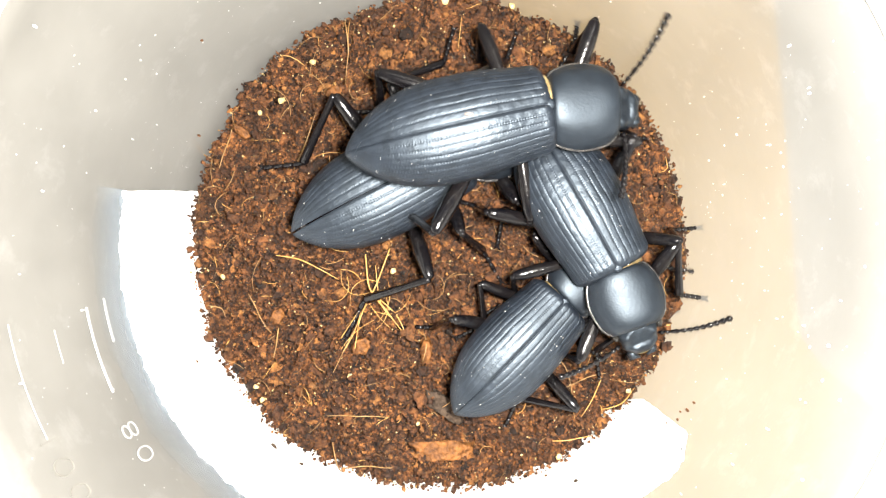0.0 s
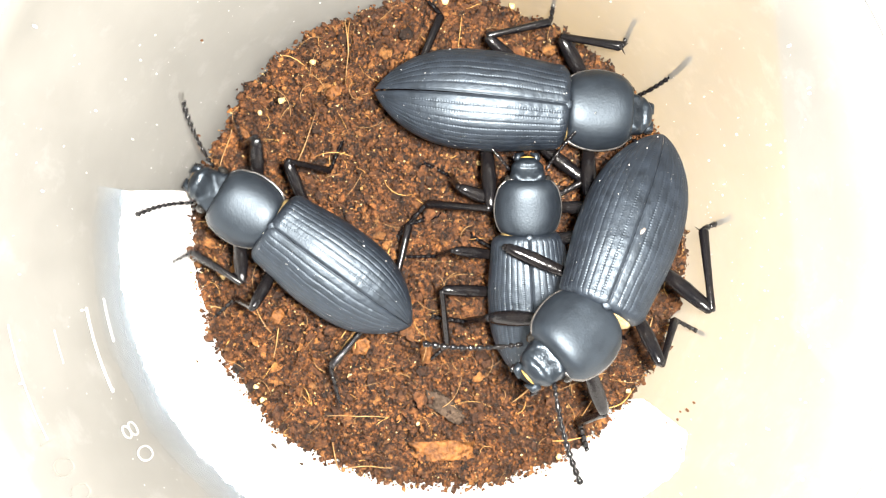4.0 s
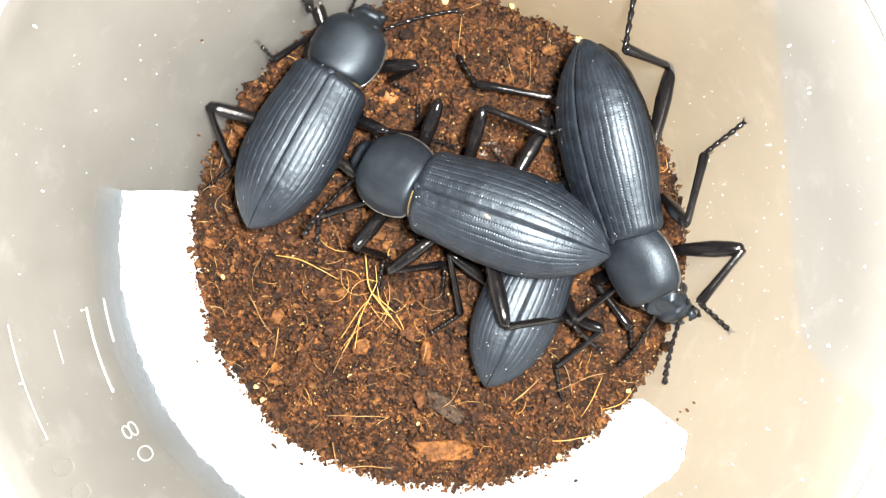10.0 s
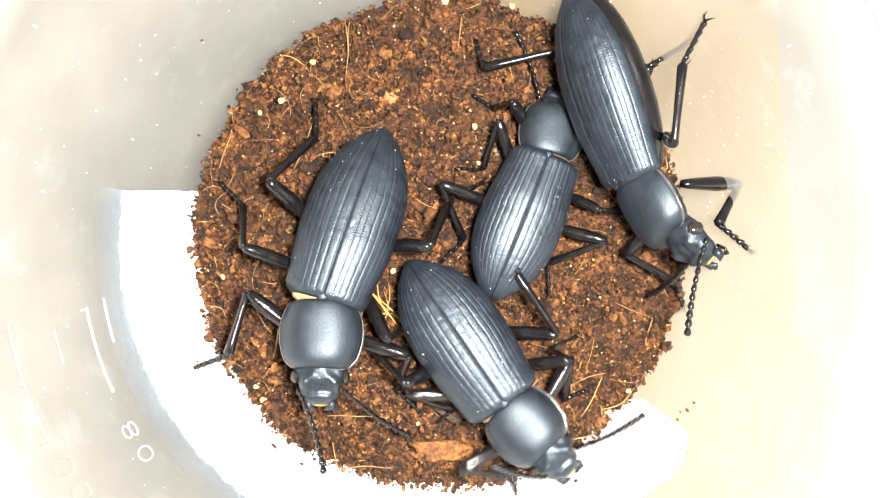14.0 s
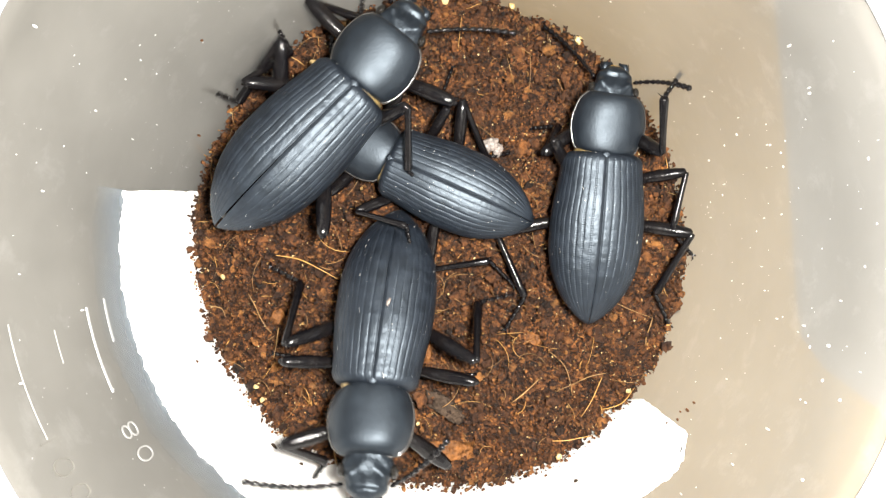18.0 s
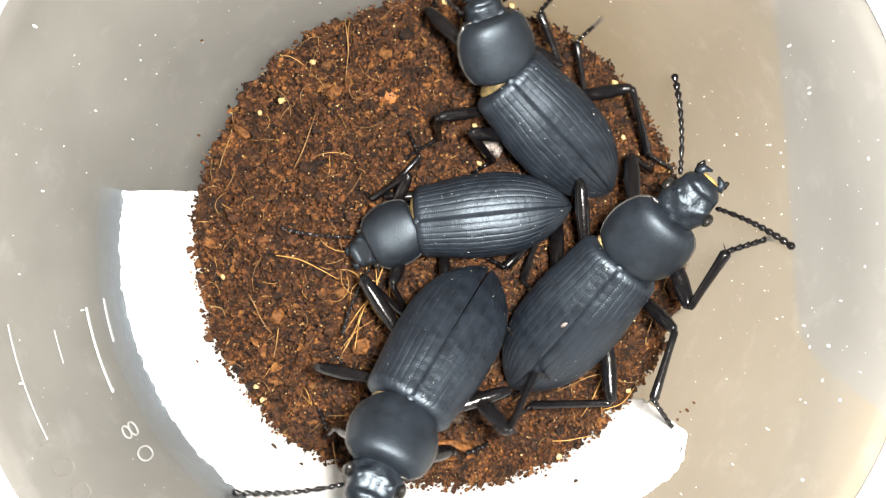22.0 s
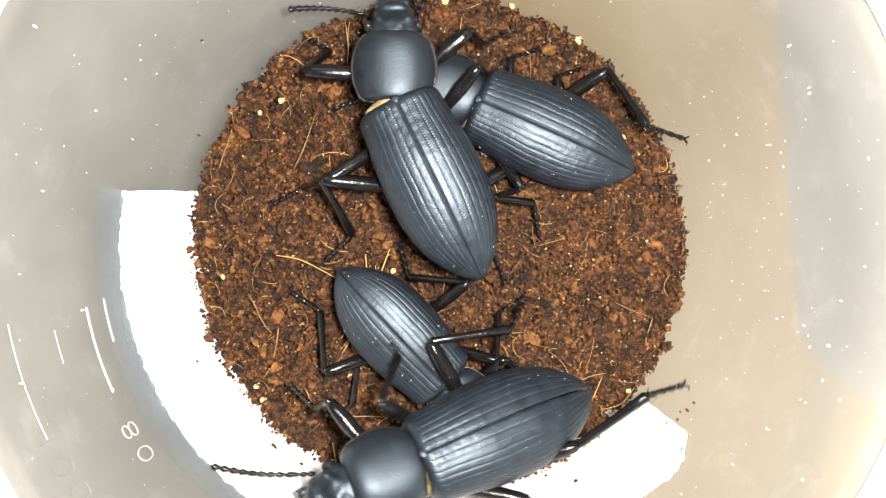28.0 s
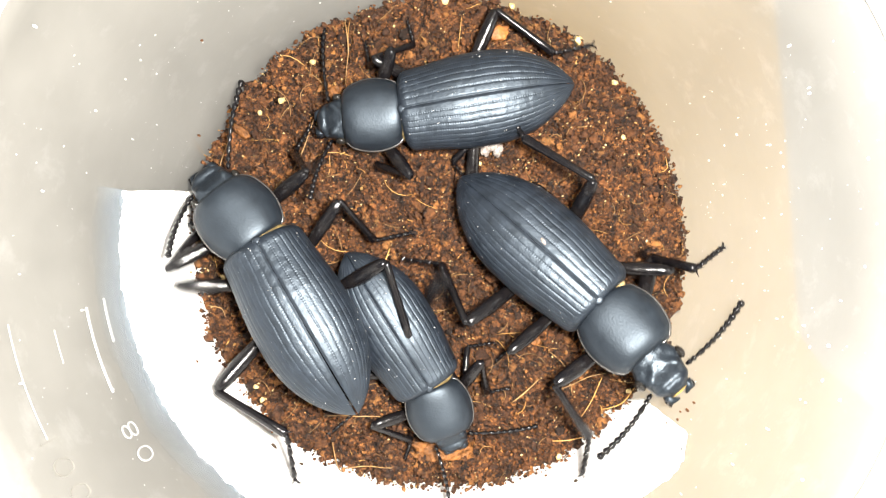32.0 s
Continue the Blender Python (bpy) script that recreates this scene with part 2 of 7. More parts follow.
def build_cup():
    cup = tagged(new("plastic_cup"), "cloudy translucent plastic measuring cup half filled with peat", "cup")
    inner = [(wall_r(z), z) for z in np.linspace(BASE_Z + 1, RIM_Z, 26)]
    outer = [(wall_r(z) + 0.8, z) for z in np.linspace(RIM_Z, BASE_Z, 26)]
    part("wall", mesh_of("wall", *lathe(inner + outer, 128), plastic), cup)
    part("base", mesh_of("base", *lathe([(0.01, BASE_Z + 1), (wall_r(BASE_Z) - 0.01, BASE_Z + 1), (wall_r(BASE_Z) - 0.01, BASE_Z + 0.1), (0.01, BASE_Z + 0.1)], 96), plastic), cup)
    lip = []
    for k in range(13):
        a = math.pi * 2 * k / 12
        lip.append((wall_r(RIM_Z) + 0.9 + 1.1 * math.cos(a), RIM_Z + 0.5 + 0.8 * math.sin(a)))
    part("rim", mesh_of("rim", *lathe(lip, 128), rim_plastic), cup, "rolled rim of the cup")
    # raised scale on the outside: numbers read from outside, so they show reversed here
    for text, ang, z, size in (("8", 211.4, 20.0, 3.1), ("0", 215.8, 20.0, 3.1), ("1", 207.3, 28.6, 3.2), ("0", 211.2, 28.6, 3.2), ("0", 215.2, 28.6, 3.2)):
        cu = bpy.data.curves.new("scale_number", "FONT")
        cu.body, cu.size, cu.extrude, cu.align_x, cu.align_y, cu.offset = text, size * MM, 0.00005, "CENTER", "CENTER", -0.00009
        tmp = bpy.data.objects.new("scale_number", cu)
        me = bpy.data.meshes.new_from_object(tmp)
        bpy.data.objects.remove(tmp)
        me.materials.clear()
        me.materials.append(mark_white if z < 25 else plastic)
        ob = part("scale_number", me, cup, "raised milky number on the cup wall")
        a = radians(ang)
        rad = Vector((math.cos(a), math.sin(a), 0))
        up = (Vector((0, 0, 1)) + 0.13 * rad).normalized()
        side = up.cross(rad).normalized()
        out = side.cross(up)
        m = Matrix((side, up, out)).transposed().to_4x4()
        m.translation = (Vector((CUP[0], CUP[1], 0)) + rad * (wall_r(z) - 0.12) + Vector((0, 0, z))) * MM
        ob.matrix_basis = m
    for a0, a1, z, w in ((190.5, 204.8, 19.6, 0.07), (189.5, 197.0, 17.0, 0.06), (191, 207, 28.7, 0.07), (193, 198, 24.0, 0.06)):
        prof = [(wall_r(z) - 0.03, z - w), (wall_r(z) - (0.16 if z < 24 else 0.07), z), (wall_r(z) + 0.0, z + w)]
        part("scale_line", mesh_of("scale_line", *lathe(prof, 24, a0=radians(a0), a1=radians(a1)), mark_white if z < 24 else mark_faint), cup, "fine raised line of the scale")
    return cup


def paper_tear(a):
    return 0.3 * noise.noise((a * 9, 0, 3)) + 0.38 * noise.noise((a * 34, 2, 0)) + 0.25 * noise.noise((a * 90, 5, 0))


def build_paper():
    """A torn strip of white paper that lines the lower wall."""
    v, n, m = [], 260, 26
    for i in range(n + 1):
        s = i / n
        for j in range(m + 1):
            h = j / m
            a0 = 167.0 + 3.6 * h + 0.35 * noise.noise((h * 7, 0, 7)) + 0.2 * noise.noise((h * 25, 0, 2))
            a1 = 318.6 + 4.2 * smooth(0, 0.35, h) - 4.5 * smooth(0.8, 1, h) ** 2 + 0.5 * noise.noise((h * 6, 3, 7)) + 0.25 * noise.noise((h * 25, 3, 2))
            a = radians(a0 + (a1 - a0) * s)
            top = 14.1 + 1.5 * smooth(0.75, 1, s) + paper_tear(a)
            z = -3 + (top + 3) * h
            r = wall_r(z) - 0.25 - 0.05 * noise.noise((a * 9, z * 0.3, 1))
            v.append((CUP[0] + r * math.cos(a), CUP[1] + r * math.sin(a), z))
    ob = new("paper_lining", mesh_of("paper_lining", v, grid_faces(n + 1, m + 1), paper))
    s = ob.modifiers.new("thick", "SOLIDIFY")
    s.thickness = 0.00012
    # added bluish sheet against the wall, just above the torn paper edge
    v, n, m = [], 200, 10
    for i in range(n + 1):
        a = radians(170.5 + 118 * i / n)
        for j in range(m + 1):
            z = 13.2 + paper_tear(a) + 5.6 * j / m * (0.85 + 0.3 * noise.noise((a * 4, 0, 9))) * (0.5 + 0.5 * smooth(118, 80, 118 * i / n))
            r = wall_r(z) - 0.14
            v.append((CUP[0] + r * math.cos(a), CUP[1] + r * math.sin(a), z))
    part("bluish_band", mesh_of("bluish_band", v, grid_faces(n + 1, m + 1), bluish_film), ob, "thin bluish band above the paper")
    return tagged(ob, "torn strip of white paper lining the lower cup wall", "paper")


def build_specks():
    """Small milky drops and scratches on the inside of the wall; their white also paints its glints."""
    rng = np.random.default_rng(8)
    v, f = [], []
    for k in range(480):
        a, z = rng.random() * 2 * math.pi, 3 + 28 * rng.random()
        if k > 420:
            a = rng.normal(0.1, 0.25) % (2 * math.pi)
        if 2.9 < a < 5.6 and z < 17.5:
            continue
        side = 1.0 if math.cos(a) > 0.8 else 0.75
        s = (0.035 + 0.11 * rng.random() ** 3) * side
        tall = s * (1 + 4.0 * rng.random() ** 2)
        e, q = ellipsoid((0, 0, 0), (s * 0.35, s, tall), 5, 6)
        r = wall_r(z) - 0.03
        c, d = math.cos(a), math.sin(a)
        f += [tuple(i + len(v) for i in g) for g in q]
        v += [(CUP[0] + (r + x) * c - y * d, CUP[1] + (r + x) * d + y * c, z + h) for x, y, h in e]
    tagged(new("wall_drops_glints", mesh_of("wall_drops_glints", v, f, drop_glint_white)), "tiny milky drops drying on the cup wall, and painted glints", "drops", kind="stuff")


# ---- table and room ----
def slab(name, x0, x1, y0, y1, z0, z1, mat, parent=None):
    v = [(x, y, z) for z in (z0, z1) for y in (y0, y1) for x in (x0, x1)]
    f = [(0, 2, 3, 1), (4, 5, 7, 6), (0, 1, 5, 4), (2, 6, 7, 3), (0, 4, 6, 2), (1, 3, 7, 5)]
    return new(name, mesh_of(name, v, f, mat, False))


def build_room():
    tagged(slab("desk", -400, 400, -400, 400, BASE_Z - 30, BASE_Z - 0.45, desk_grey), "pale grey desk top under the cup", "desk", kind="structure")
    outline = [(3, -180), (60, -180), (53, -24), (49, -18), (43, -13.5), (40.4, -10), (39.8, -6), (38.8, 10), (37.3, 28), (21.7, 260), (3, 260)]
    n = len(outline)
    v = [(x, y, z) for z in (BASE_Z - 0.44, BASE_Z) for x, y in outline]
    f = [tuple(range(n - 1, -1, -1)), tuple(range(n, 2 * n))] + [(k, (k + 1) % n, n + (k + 1) % n, n + k) for k in range(n)]
    tagged(new("table_mat", mesh_of("table_mat", v, f, mat_beige, False)), "beige mat on the desk under the cup", "mat")


# ---- peat ----
def ground_z(x, y):
    r = math.hypot(x, y)
    return (0.75 * noise.noise((x * 0.13, y * 0.13, 0.3)) + 0.62 * noise.noise((x * 0.45, y * 0.45, 4))
            - 0.45 - 0.4 * smooth(14, 0, r) + 0.5 * smooth(18, 23, r)
            + (1.1 * noise.noise((x * 0.16, y * 0.16, 7)) + 0.7 * noise.noise((x * 0.5, y * 0.5, 2))) * smooth(20, 23.3, r))


def crumble(x, y):
    """Relief of the pressed crumbs: rounded lumps of two sizes with clefts between them."""
    x, y = x + 0.25 * noise.noise((x, y, 3)), y + 0.25 * noise.noise((x, y, 8))
    total = 0.22 * noise.noise((x * 3.3, y * 3.3, 2)) + 0.12 * noise.noise((x * 7, y * 7, 6))
    for size, deep in ((0.95, 1.0), (0.46, 0.55)):
        d, p = noise.voronoi((x / size, y / size, size))
        total += deep * (min(1.0, 1.7 * (d[1] - d[0])) + 0.9 * noise.cell(p[0] * 7.3) - 0.5)
    return total


def build_soil():
    n, m = 250, 900
    v, f = [], []
    for i in range(n + 1):
        r = 23.55 * (i / n) ** 0.62
        for k in range(m):
            a = 2 * math.pi * k / m
            x, y = r * math.cos(a), r * math.sin(a)
            v.append((CUP[0] + x, CUP[1] + y, ground_z(x, y) - 0.35 + crumble(x, y)))
    f = grid_faces(n + 1, m, True)
    tagged(new("peat_bed", mesh_of("peat_bed", v, f, bed_peat)), "moist dark brown crumbly peat filling the cup", "peat", kind="structure")
    # loose crumbs: rough clods, and fine bits between them
    rng = np.random.default_rng(5)

    def ball(level):
        bm = bmesh.new()
        bmesh.ops.create_icosphere(bm, subdivisions=level, radius=1)
        bm.verts.ensure_lookup_table()
        out = np.array([p.co[:] for p in bm.verts]), np.array([[p.index for p in q.verts] for q in bm.faces])
        bm.free()
        return out

    def rough_ball(level, seed):
        v, f = ball(level)
        w = [0.8 + 0.75 * noise.noise(Vector(p) * 1.3 + Vector((seed * 3.1, 0, 0))) + 0.4 * noise.noise(Vector(p) * 3.4 + Vector((0, seed * 1.7, 0))) for p in v]
        return v * np.array(w)[:, None], f

    def lumps(shapes, count, small, big, power, edge, sink):
        vs, fs, total = [], [], 0
        for k in range(count):
            base, tris = shapes[k % len(shapes)]
            if rng.random() < edge:
                r = 23.45 - abs(rng.normal(0, 0.8))
            else:
                r = 23.2 * math.sqrt(rng.random())
            a = rng.random() * 2 * math.pi
            x, y = r * math.cos(a), r * math.sin(a)
            s = small + (big - small) * rng.random() ** power
            p = base * (s * (0.6 + 0.8 * rng.random(3)))
            q = Euler(tuple(rng.random(3) * 6.28)).to_matrix()
            p = p @ np.array(q)
            z = ground_z(x, y) + sink * s - 0.35 + max(0.1, crumble(x, y)) + (1.9 * rng.random() ** 2.5 if r > 22.9 else 0)
            fs.append(tris + total)
            vs.append(p + (CUP[0] + x, CUP[1] + y, z))
            total += len(base)
        return np.concatenate(vs), np.concatenate(fs)

    bits = [(ball(0)[0] * (0.45 + 1.1 * rng.random((12, 1))), ball(0)[1]) for k in range(14)]
    knobs = [rough_ball(1, k + 40) for k in range(20)]
    clods = [rough_ball(2, k) for k in range(24)]
    for name, args, mat, label in (
            ("peat_clods", (clods, 900, 0.22, 0.62, 1.8, 0.10, 0.35), clod, "rough dark brown peat clods"),
            ("peat_knobs", (knobs, 7000, 0.11, 0.32, 1.3, 0.10, 0.6), clod, "small rounded dark brown peat crumbs"),
            ("peat_crumbs", (bits, 26000, 0.04, 0.14, 1.5, 0.08, 0.9), peat, "loose dark brown peat crumbs of many sizes"),
            # pale grains, the finest of them painted in as glints of wet peat
            ("pale_grains_glints", (bits, 3600, 0.018, 0.10, 3.6, 0.06, 1.4), grain_pale, "tiny pale grains in the peat, many standing in for wet glints")):
        vs, fs = lumps(*args)
        me = bpy.data.meshes.new(name)
        me.from_pydata((vs * MM).tolist(), [], fs.tolist())
        me.materials.append(mat)
        me.polygons.foreach_set("use_smooth", [name in ("peat_clods", "peat_knobs")] * len(me.polygons))
        tagged(new(name, me), label, "soil", kind="stuff")
    for name, count, mat, label in (("fine_fibres", 170, fibre_brown, "short fine brown coir fibres in the peat"),
                                    ("golden_fibres", 80, fibre_gold, "short fine golden coir fibres in the peat")):
        vs, fs = [], []
        for k in range(count):
            r, a, h = 22.8 * math.sqrt(rng.random()), rng.random() * 6.283, rng.random() * 6.283
            x, y = r * math.cos(a), r * math.sin(a)
            length, bend, w = 0.6 + 3.4 * rng.random() ** 2, rng.normal(0, 0.5), 0.018 + 0.022 * rng.random()
            pts = []
            for i in range(6):
                pts.append((CUP[0] + x, CUP[1] + y, ground_z(x, y) + 0.72 + 0.2 * math.sin(i + k)))
                x, y, h = x + length / 5 * math.cos(h), y + length / 5 * math.sin(h), h + bend * 0.4
                rr = math.hypot(x, y)
                if rr > 23:
                    x, y = x * 23 / rr, y * 23 / rr
            pv, pf = tube(pts, [w * 0.6, w, w, w, w, w * 0.4], 4)
            fs += [tuple(i + len(vs) for i in q) for q in pf]
            vs += pv
        tagged(new(name, mesh_of(name, vs, fs, mat)), label, "fibre", kind="stuff")


def spot(px, py):
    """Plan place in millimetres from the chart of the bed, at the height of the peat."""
    s = EYE / (784 / math.tan(radians(27)))
    return (px - 784) * s, (441 - py) * s


def fibre(points, width, mat, label, lift=1.0):
    pts = []
    ctrl = [spot(*p) for p in points]
    for i in range(len(ctrl) - 1):
        p0, p1, p2, p3 = ctrl[max(i - 1, 0)], ctrl[i], ctrl[i + 1], ctrl[min(i + 2, len(ctrl) - 1)]
        for k in range(6):
            t = k / 6
            q = [0.5 * (2 * b + (c - a) * t + (2 * a - 5 * b + 4 * c - d) * t * t + (3 * b - a - 3 * c + d) * t ** 3)
                 for a, b, c, d in zip(p0, p1, p2, p3)]
            pts.append((q[0], q[1], ground_z(q[0] - CUP[0], q[1] - CUP[1]) + lift))
    x, y = ctrl[-1]
    pts.append((x, y, ground_z(x - CUP[0], y - CUP[1]) + lift - 0.2))
    n = len(pts)
    v, f = tube(pts, [width * (0.45 + 0.55 * math.sin(math.pi * min(0.9, 0.12 + i / n))) for i in range(n)], 6)
    return tagged(new("coir_fibre", mesh_of("coir_fibre", v, f, mat)), label, "fibre", "coir fibres")


def chunk(name, px, py, size, turn, mat, label, seed, category="bark", lift=0.42):
    rng = np.random.default_rng(seed)
    bm = bmesh.new()
    bmesh.ops.create_icosphere(bm, subdivisions=3, radius=1)
    for p in bm.verts:
        c = p.co.copy()
        c = Vector([math.copysign(abs(q) ** (0.6 if size[0] > 3 else 0.85), q) for q in c])
        c *= 1 + 0.4 * noise.noise(c * 1.7 + Vector((seed, 0, 0))) + 0.3 * noise.noise(c * 4 + Vector((0, seed, 0))) + 0.14 * noise.noise(c * 9)
        p.co = Vector((c.x * size[0], c.y * size[1], c.z * size[2])) * MM * 0.62
    me = bpy.data.meshes.new(name)
    bm.to_mesh(me)
    bm.free()
    me.materials.append(mat)
    me.polygons.foreach_set("use_smooth", [True] * len(me.polygons))
    ob = new(name, me)
    x, y = spot(px, py)
    ob.matrix_basis = pose(x * MM, y * MM, (ground_z(x - CUP[0], y - CUP[1]) + lift) * MM, 0, 0, turn)
    return tagged(ob, label, category)


carried_orange = noisy(material("carried_orange", (0.45, 0.17, 0.035), 0.6), 900, (0.12, 0.035, 0.008), (0.40, 0.15, 0.03), bump=0.9, bump_scale=2500)


unearthed = []        # grains that the beetles dig up on the way


def build_litter():
    gold, brown = "long golden coir fibre lying on the peat", "thin brown coir fibre lying on the peat"
    for pts, w in (([(648, 450), (655, 510), (685, 550), (715, 590)], 0.09), ([(690, 440), (668, 500), (640, 560), (630, 615)], 0.08),
                   ([(490, 452), (540, 462), (600, 495)], 0.07), ([(660, 520), (700, 555), (722, 600)], 0.07),
                   ([(655, 530), (640, 545), (605, 598)], 0.06), ([(665, 470), (672, 530), (690, 560)], 0.06),
                   ([(965, 778), (1010, 774), (1045, 766)], 0.07), ([(1120, 685), (1090, 715), (1062, 722)], 0.06),
                   ([(1065, 668), (1045, 705), (1025, 735)], 0.06)):
        fibre(pts, w * 0.85, fibre_gold, gold)
    rng = np.random.default_rng(77)
    for k in range(9):
        x, y, h, bend = rng.normal(662, 26), rng.normal(520, 34), rng.normal(1.5, 0.7), rng.normal(0, 0.5)
        pts = []
        for i in range(4):
            pts.append((x, y))
            x, y, h = x + 26 * math.cos(h), y + 26 * math.sin(h), h + bend
        fibre(pts, 0.032, fibre_gold, "fine curled golden coir fibre lying on the peat")
    for pts, w in (([(440, 520), (462, 560), (482, 590)], 0.06), ([(495, 580), (490, 605), (484, 635)], 0.07),
                   ([(580, 735), (640, 734), (690, 736)], 0.05), ([(610, 826), (650, 822), (697, 821)], 0.06),
                   ([(590, 780), (595, 810), (615, 850)], 0.06), ([(750, 590), (755, 610), (748, 640)], 0.06),
                   ([(612, 40), (618, 90), (612, 150)], 0.06), ([(370, 540), (395, 545), (402, 560)], 0.05),
                   ([(640, 560), (600, 640), (590, 660)], 0.045), ([(1150, 560), (1142, 590), (1140, 612)], 0.06),
                   ([(350, 250), (365, 275), (380, 282)], 0.08), ([(905, 710), (930, 690), (952, 668)], 0.07),
                   ([(970, 620), (1000, 650), (1012, 700)], 0.05), ([(985, 690), (1040, 668), (1075, 660)], 0.05),
                   ([(520, 300), (540, 260), (560, 200)], 0.05), ([(395, 300), (405, 265), (415, 230)], 0.06)):
        fibre(pts, w, fibre_brown, brown)
    chunk("bark_piece", 780, 797, (4.7, 1.45, 0.8), 2, bark, "small reddish brown block of bark on the peat", 3)
    chunk("bark_crumb", 640, 612, (1.5, 1.2, 0.9), 30, bark, "orange brown bark crumb on the peat", 11)
    chunk("bark_crumb", 755, 622, (0.9, 2.0, 0.7), 0, bark, "orange brown bark crumb on the peat", 12)
    chunk("bark_crumb", 490, 562, (1.4, 1.0, 0.7), 60, bark, "orange brown bark crumb on the peat", 13)
    chunk("bark_crumb", 430, 235, (1.6, 0.7, 0.6), -35, bark, "orange brown bark crumb on the peat", 14)
    chunk("bark_crumb", 590, 165, (1.3, 0.9, 0.7), 20, bark, "orange brown bark crumb on the peat", 15)
    chunk("bark_crumb", 940, 600, (1.6, 0.9, 0.7), -10, bark, "orange brown bark crumb on the peat", 16)
    chunk("dry_husk", 785, 720, (3.2, 1.3, 0.35), -35, husk, "papery grey brown husk flake on the peat", 21, "husk")
    for k, (px, py, s) in enumerate(((455, 683, 0.5), (467, 705, 0.5), (985, 802, 0.6), (1022, 75, 0.9), (1085, 150, 0.6), (500, 180, 0.7),
                                     (788, 8, 0.8), (840, 225, 0.6), (1100, 245, 0.5), (555, 112, 0.6), (695, 480, 0.6), (620, 665, 0.5),
                                     (397, 490, 0.5), (848, 290, 0.5), (1110, 690, 0.5), (740, 748, 0.4), (460, 200, 0.5), (905, 15, 0.6))):
        chunk("pale_grain", px, py, (s * 0.8, s * 0.62, s * 0.5), k * 40, grain_pale, "pale straw coloured grain on the peat", 30 + k, "grain", 0.7)
    for k, (px, py, s, turn) in enumerate(((866, 258, (1.5, 1.0, 0.7), 20), (880, 268, (1.0, 0.7, 0.6), 70), (858, 270, (0.8, 0.6, 0.5), 120))):
        unearthed.append(chunk("perlite_crumb", px, py, s, turn, scar_pale, "crumbling white perlite grain half sunk in the peat", 60 + k, "grain", 0.85))
    # specks of dirt on the wall
    for px, py, s in ((348, 640, 0.28), (352, 240, 0.25), (966, 843, 0.3), (484, 791, 0.55), (532, 822, 0.4), (1020, 853, 0.4), (357, 72, 0.2),
                      (1228, 713, 0.2), (1216, 726, 0.26), (1204, 729, 0.16), (1199, 743, 0.2), (1181, 750, 0.24), (395, 238, 0.25), (430, 700, 0.3)):
        z = 0.3
        f = 784 / math.tan(radians(27))
        x, y = (px - 784) / f * (EYE - z), (441 - py) / f * (EYE - z)
        while math.hypot(x - CUP[0], y - CUP[1]) > wall_r(z) - 0.2 and z < 30:
            z += 0.1
            x, y = (px - 784) / f * (EYE - z), (441 - py) / f * (EYE - z)
        ob = chunk("dirt_speck", 784, 441, (s, s * 0.7, s * 0.5), px, husk if s > 0.3 else peat, "dark crumb of peat stuck on the cup wall", px, "crumb")
        ob.location = (x * MM, y * MM, z * MM)


# ---- beetles ----
HIPS = {"front": (0.115, 0.15, -0.12), "middle": (0.15, -0.16, -0.13), "hind": (0.16, -0.40, -0.13)}
HOMES = {"front": (0.54, 0.46), "middle": (0.70, -0.12), "hind": (0.60, -0.85)}
BONES = {"front": (0.35, 0.33, 0.22), "middle": (0.37, 0.35, 0.25), "hind": (0.42, 0.42, 0.28)}


def elytron_mesh(L, side, gap=0.0, broad=1.0):
    nu, nv = 300, 110
    W, Hh = 0.268 * L * broad, 0.185 * L
    v = []
    for i in range(nu + 1):
        u = i / nu
        w = 0.85 + 0.15 * smooth(0, 0.42, u)
        if u > 0.48:
            w *= max(0.0, 1 - ((u - 0.48) / 0.52) ** 2.3) ** 0.78
        w *= 0.66 + 0.34 * math.sqrt(1 - (1 - min(1, u / 0.06)) ** 2)
        h = (0.80 + 0.20 * smooth(0, 0.35, u)) * (max(0.0, 1 - (max(0, u - 0.45) / 0.55) ** 2.2)) ** 0.72
        h *= 0.72 + 0.28 * math.sqrt(1 - (1 - min(1, u / 0.05)) ** 2)
        y = -L * u
        for j in range(nv + 1):
            s = j / nv
            ang = (1 - s) * math.pi / 2
            st = s * 10.0 + 0.10 * noise.noise((u * 7, s * 3, L + side)) * smooth(0.02, 0.15, s)
            g = abs((st % 1.0) - 0.5) * 2            # 1 at a groove, 0 on a ridge
            cut = max(0, g - 0.55) / 0.45
            dot = 0.5 + 0.5 * math.cos(2 * math.pi * u * 74 + 2.1 * int(st + 0.5))
            depth = (0.056 * cut ** 1.5 * (0.16 + 1.0 * dot) * (0.85 + 0.7 * noise.noise((u * 4, s * 5, L + 2 * side))) + 0.010 * g * g) * smooth(1.0, 0.93, u) * smooth(0, 0.05, u) * (1 - 0.75 * smooth(0.93, 1, s)) * smooth(0, 0.03, s)
            depth += 0.035 * noise.noise((u * 34, s * 9, L + 3 * side)) * (0.5 + noise.noise((u * 3, s * 2, L)))
            c = math.cos(ang) ** 0.86
            q = math.sin(ang) ** 0.92
            seam = 0.10 * smooth(0.02, 0, s)
            x = (w * W - depth * 0.8) * c + 0.012 + gap * u * u
            z = h * Hh * q - depth * q - seam
            if s > 0.999:
                z -= 0.02 * L * h
            v.append((side * x, y, z))
        # tucked edge below
        v.append((side * (w * W * 0.86), y, -0.035 * L * h))
    f = grid_faces(nu + 1, nv + 2)
    if side > 0:
        f = [tuple(reversed(q)) for q in f]
    return v, f


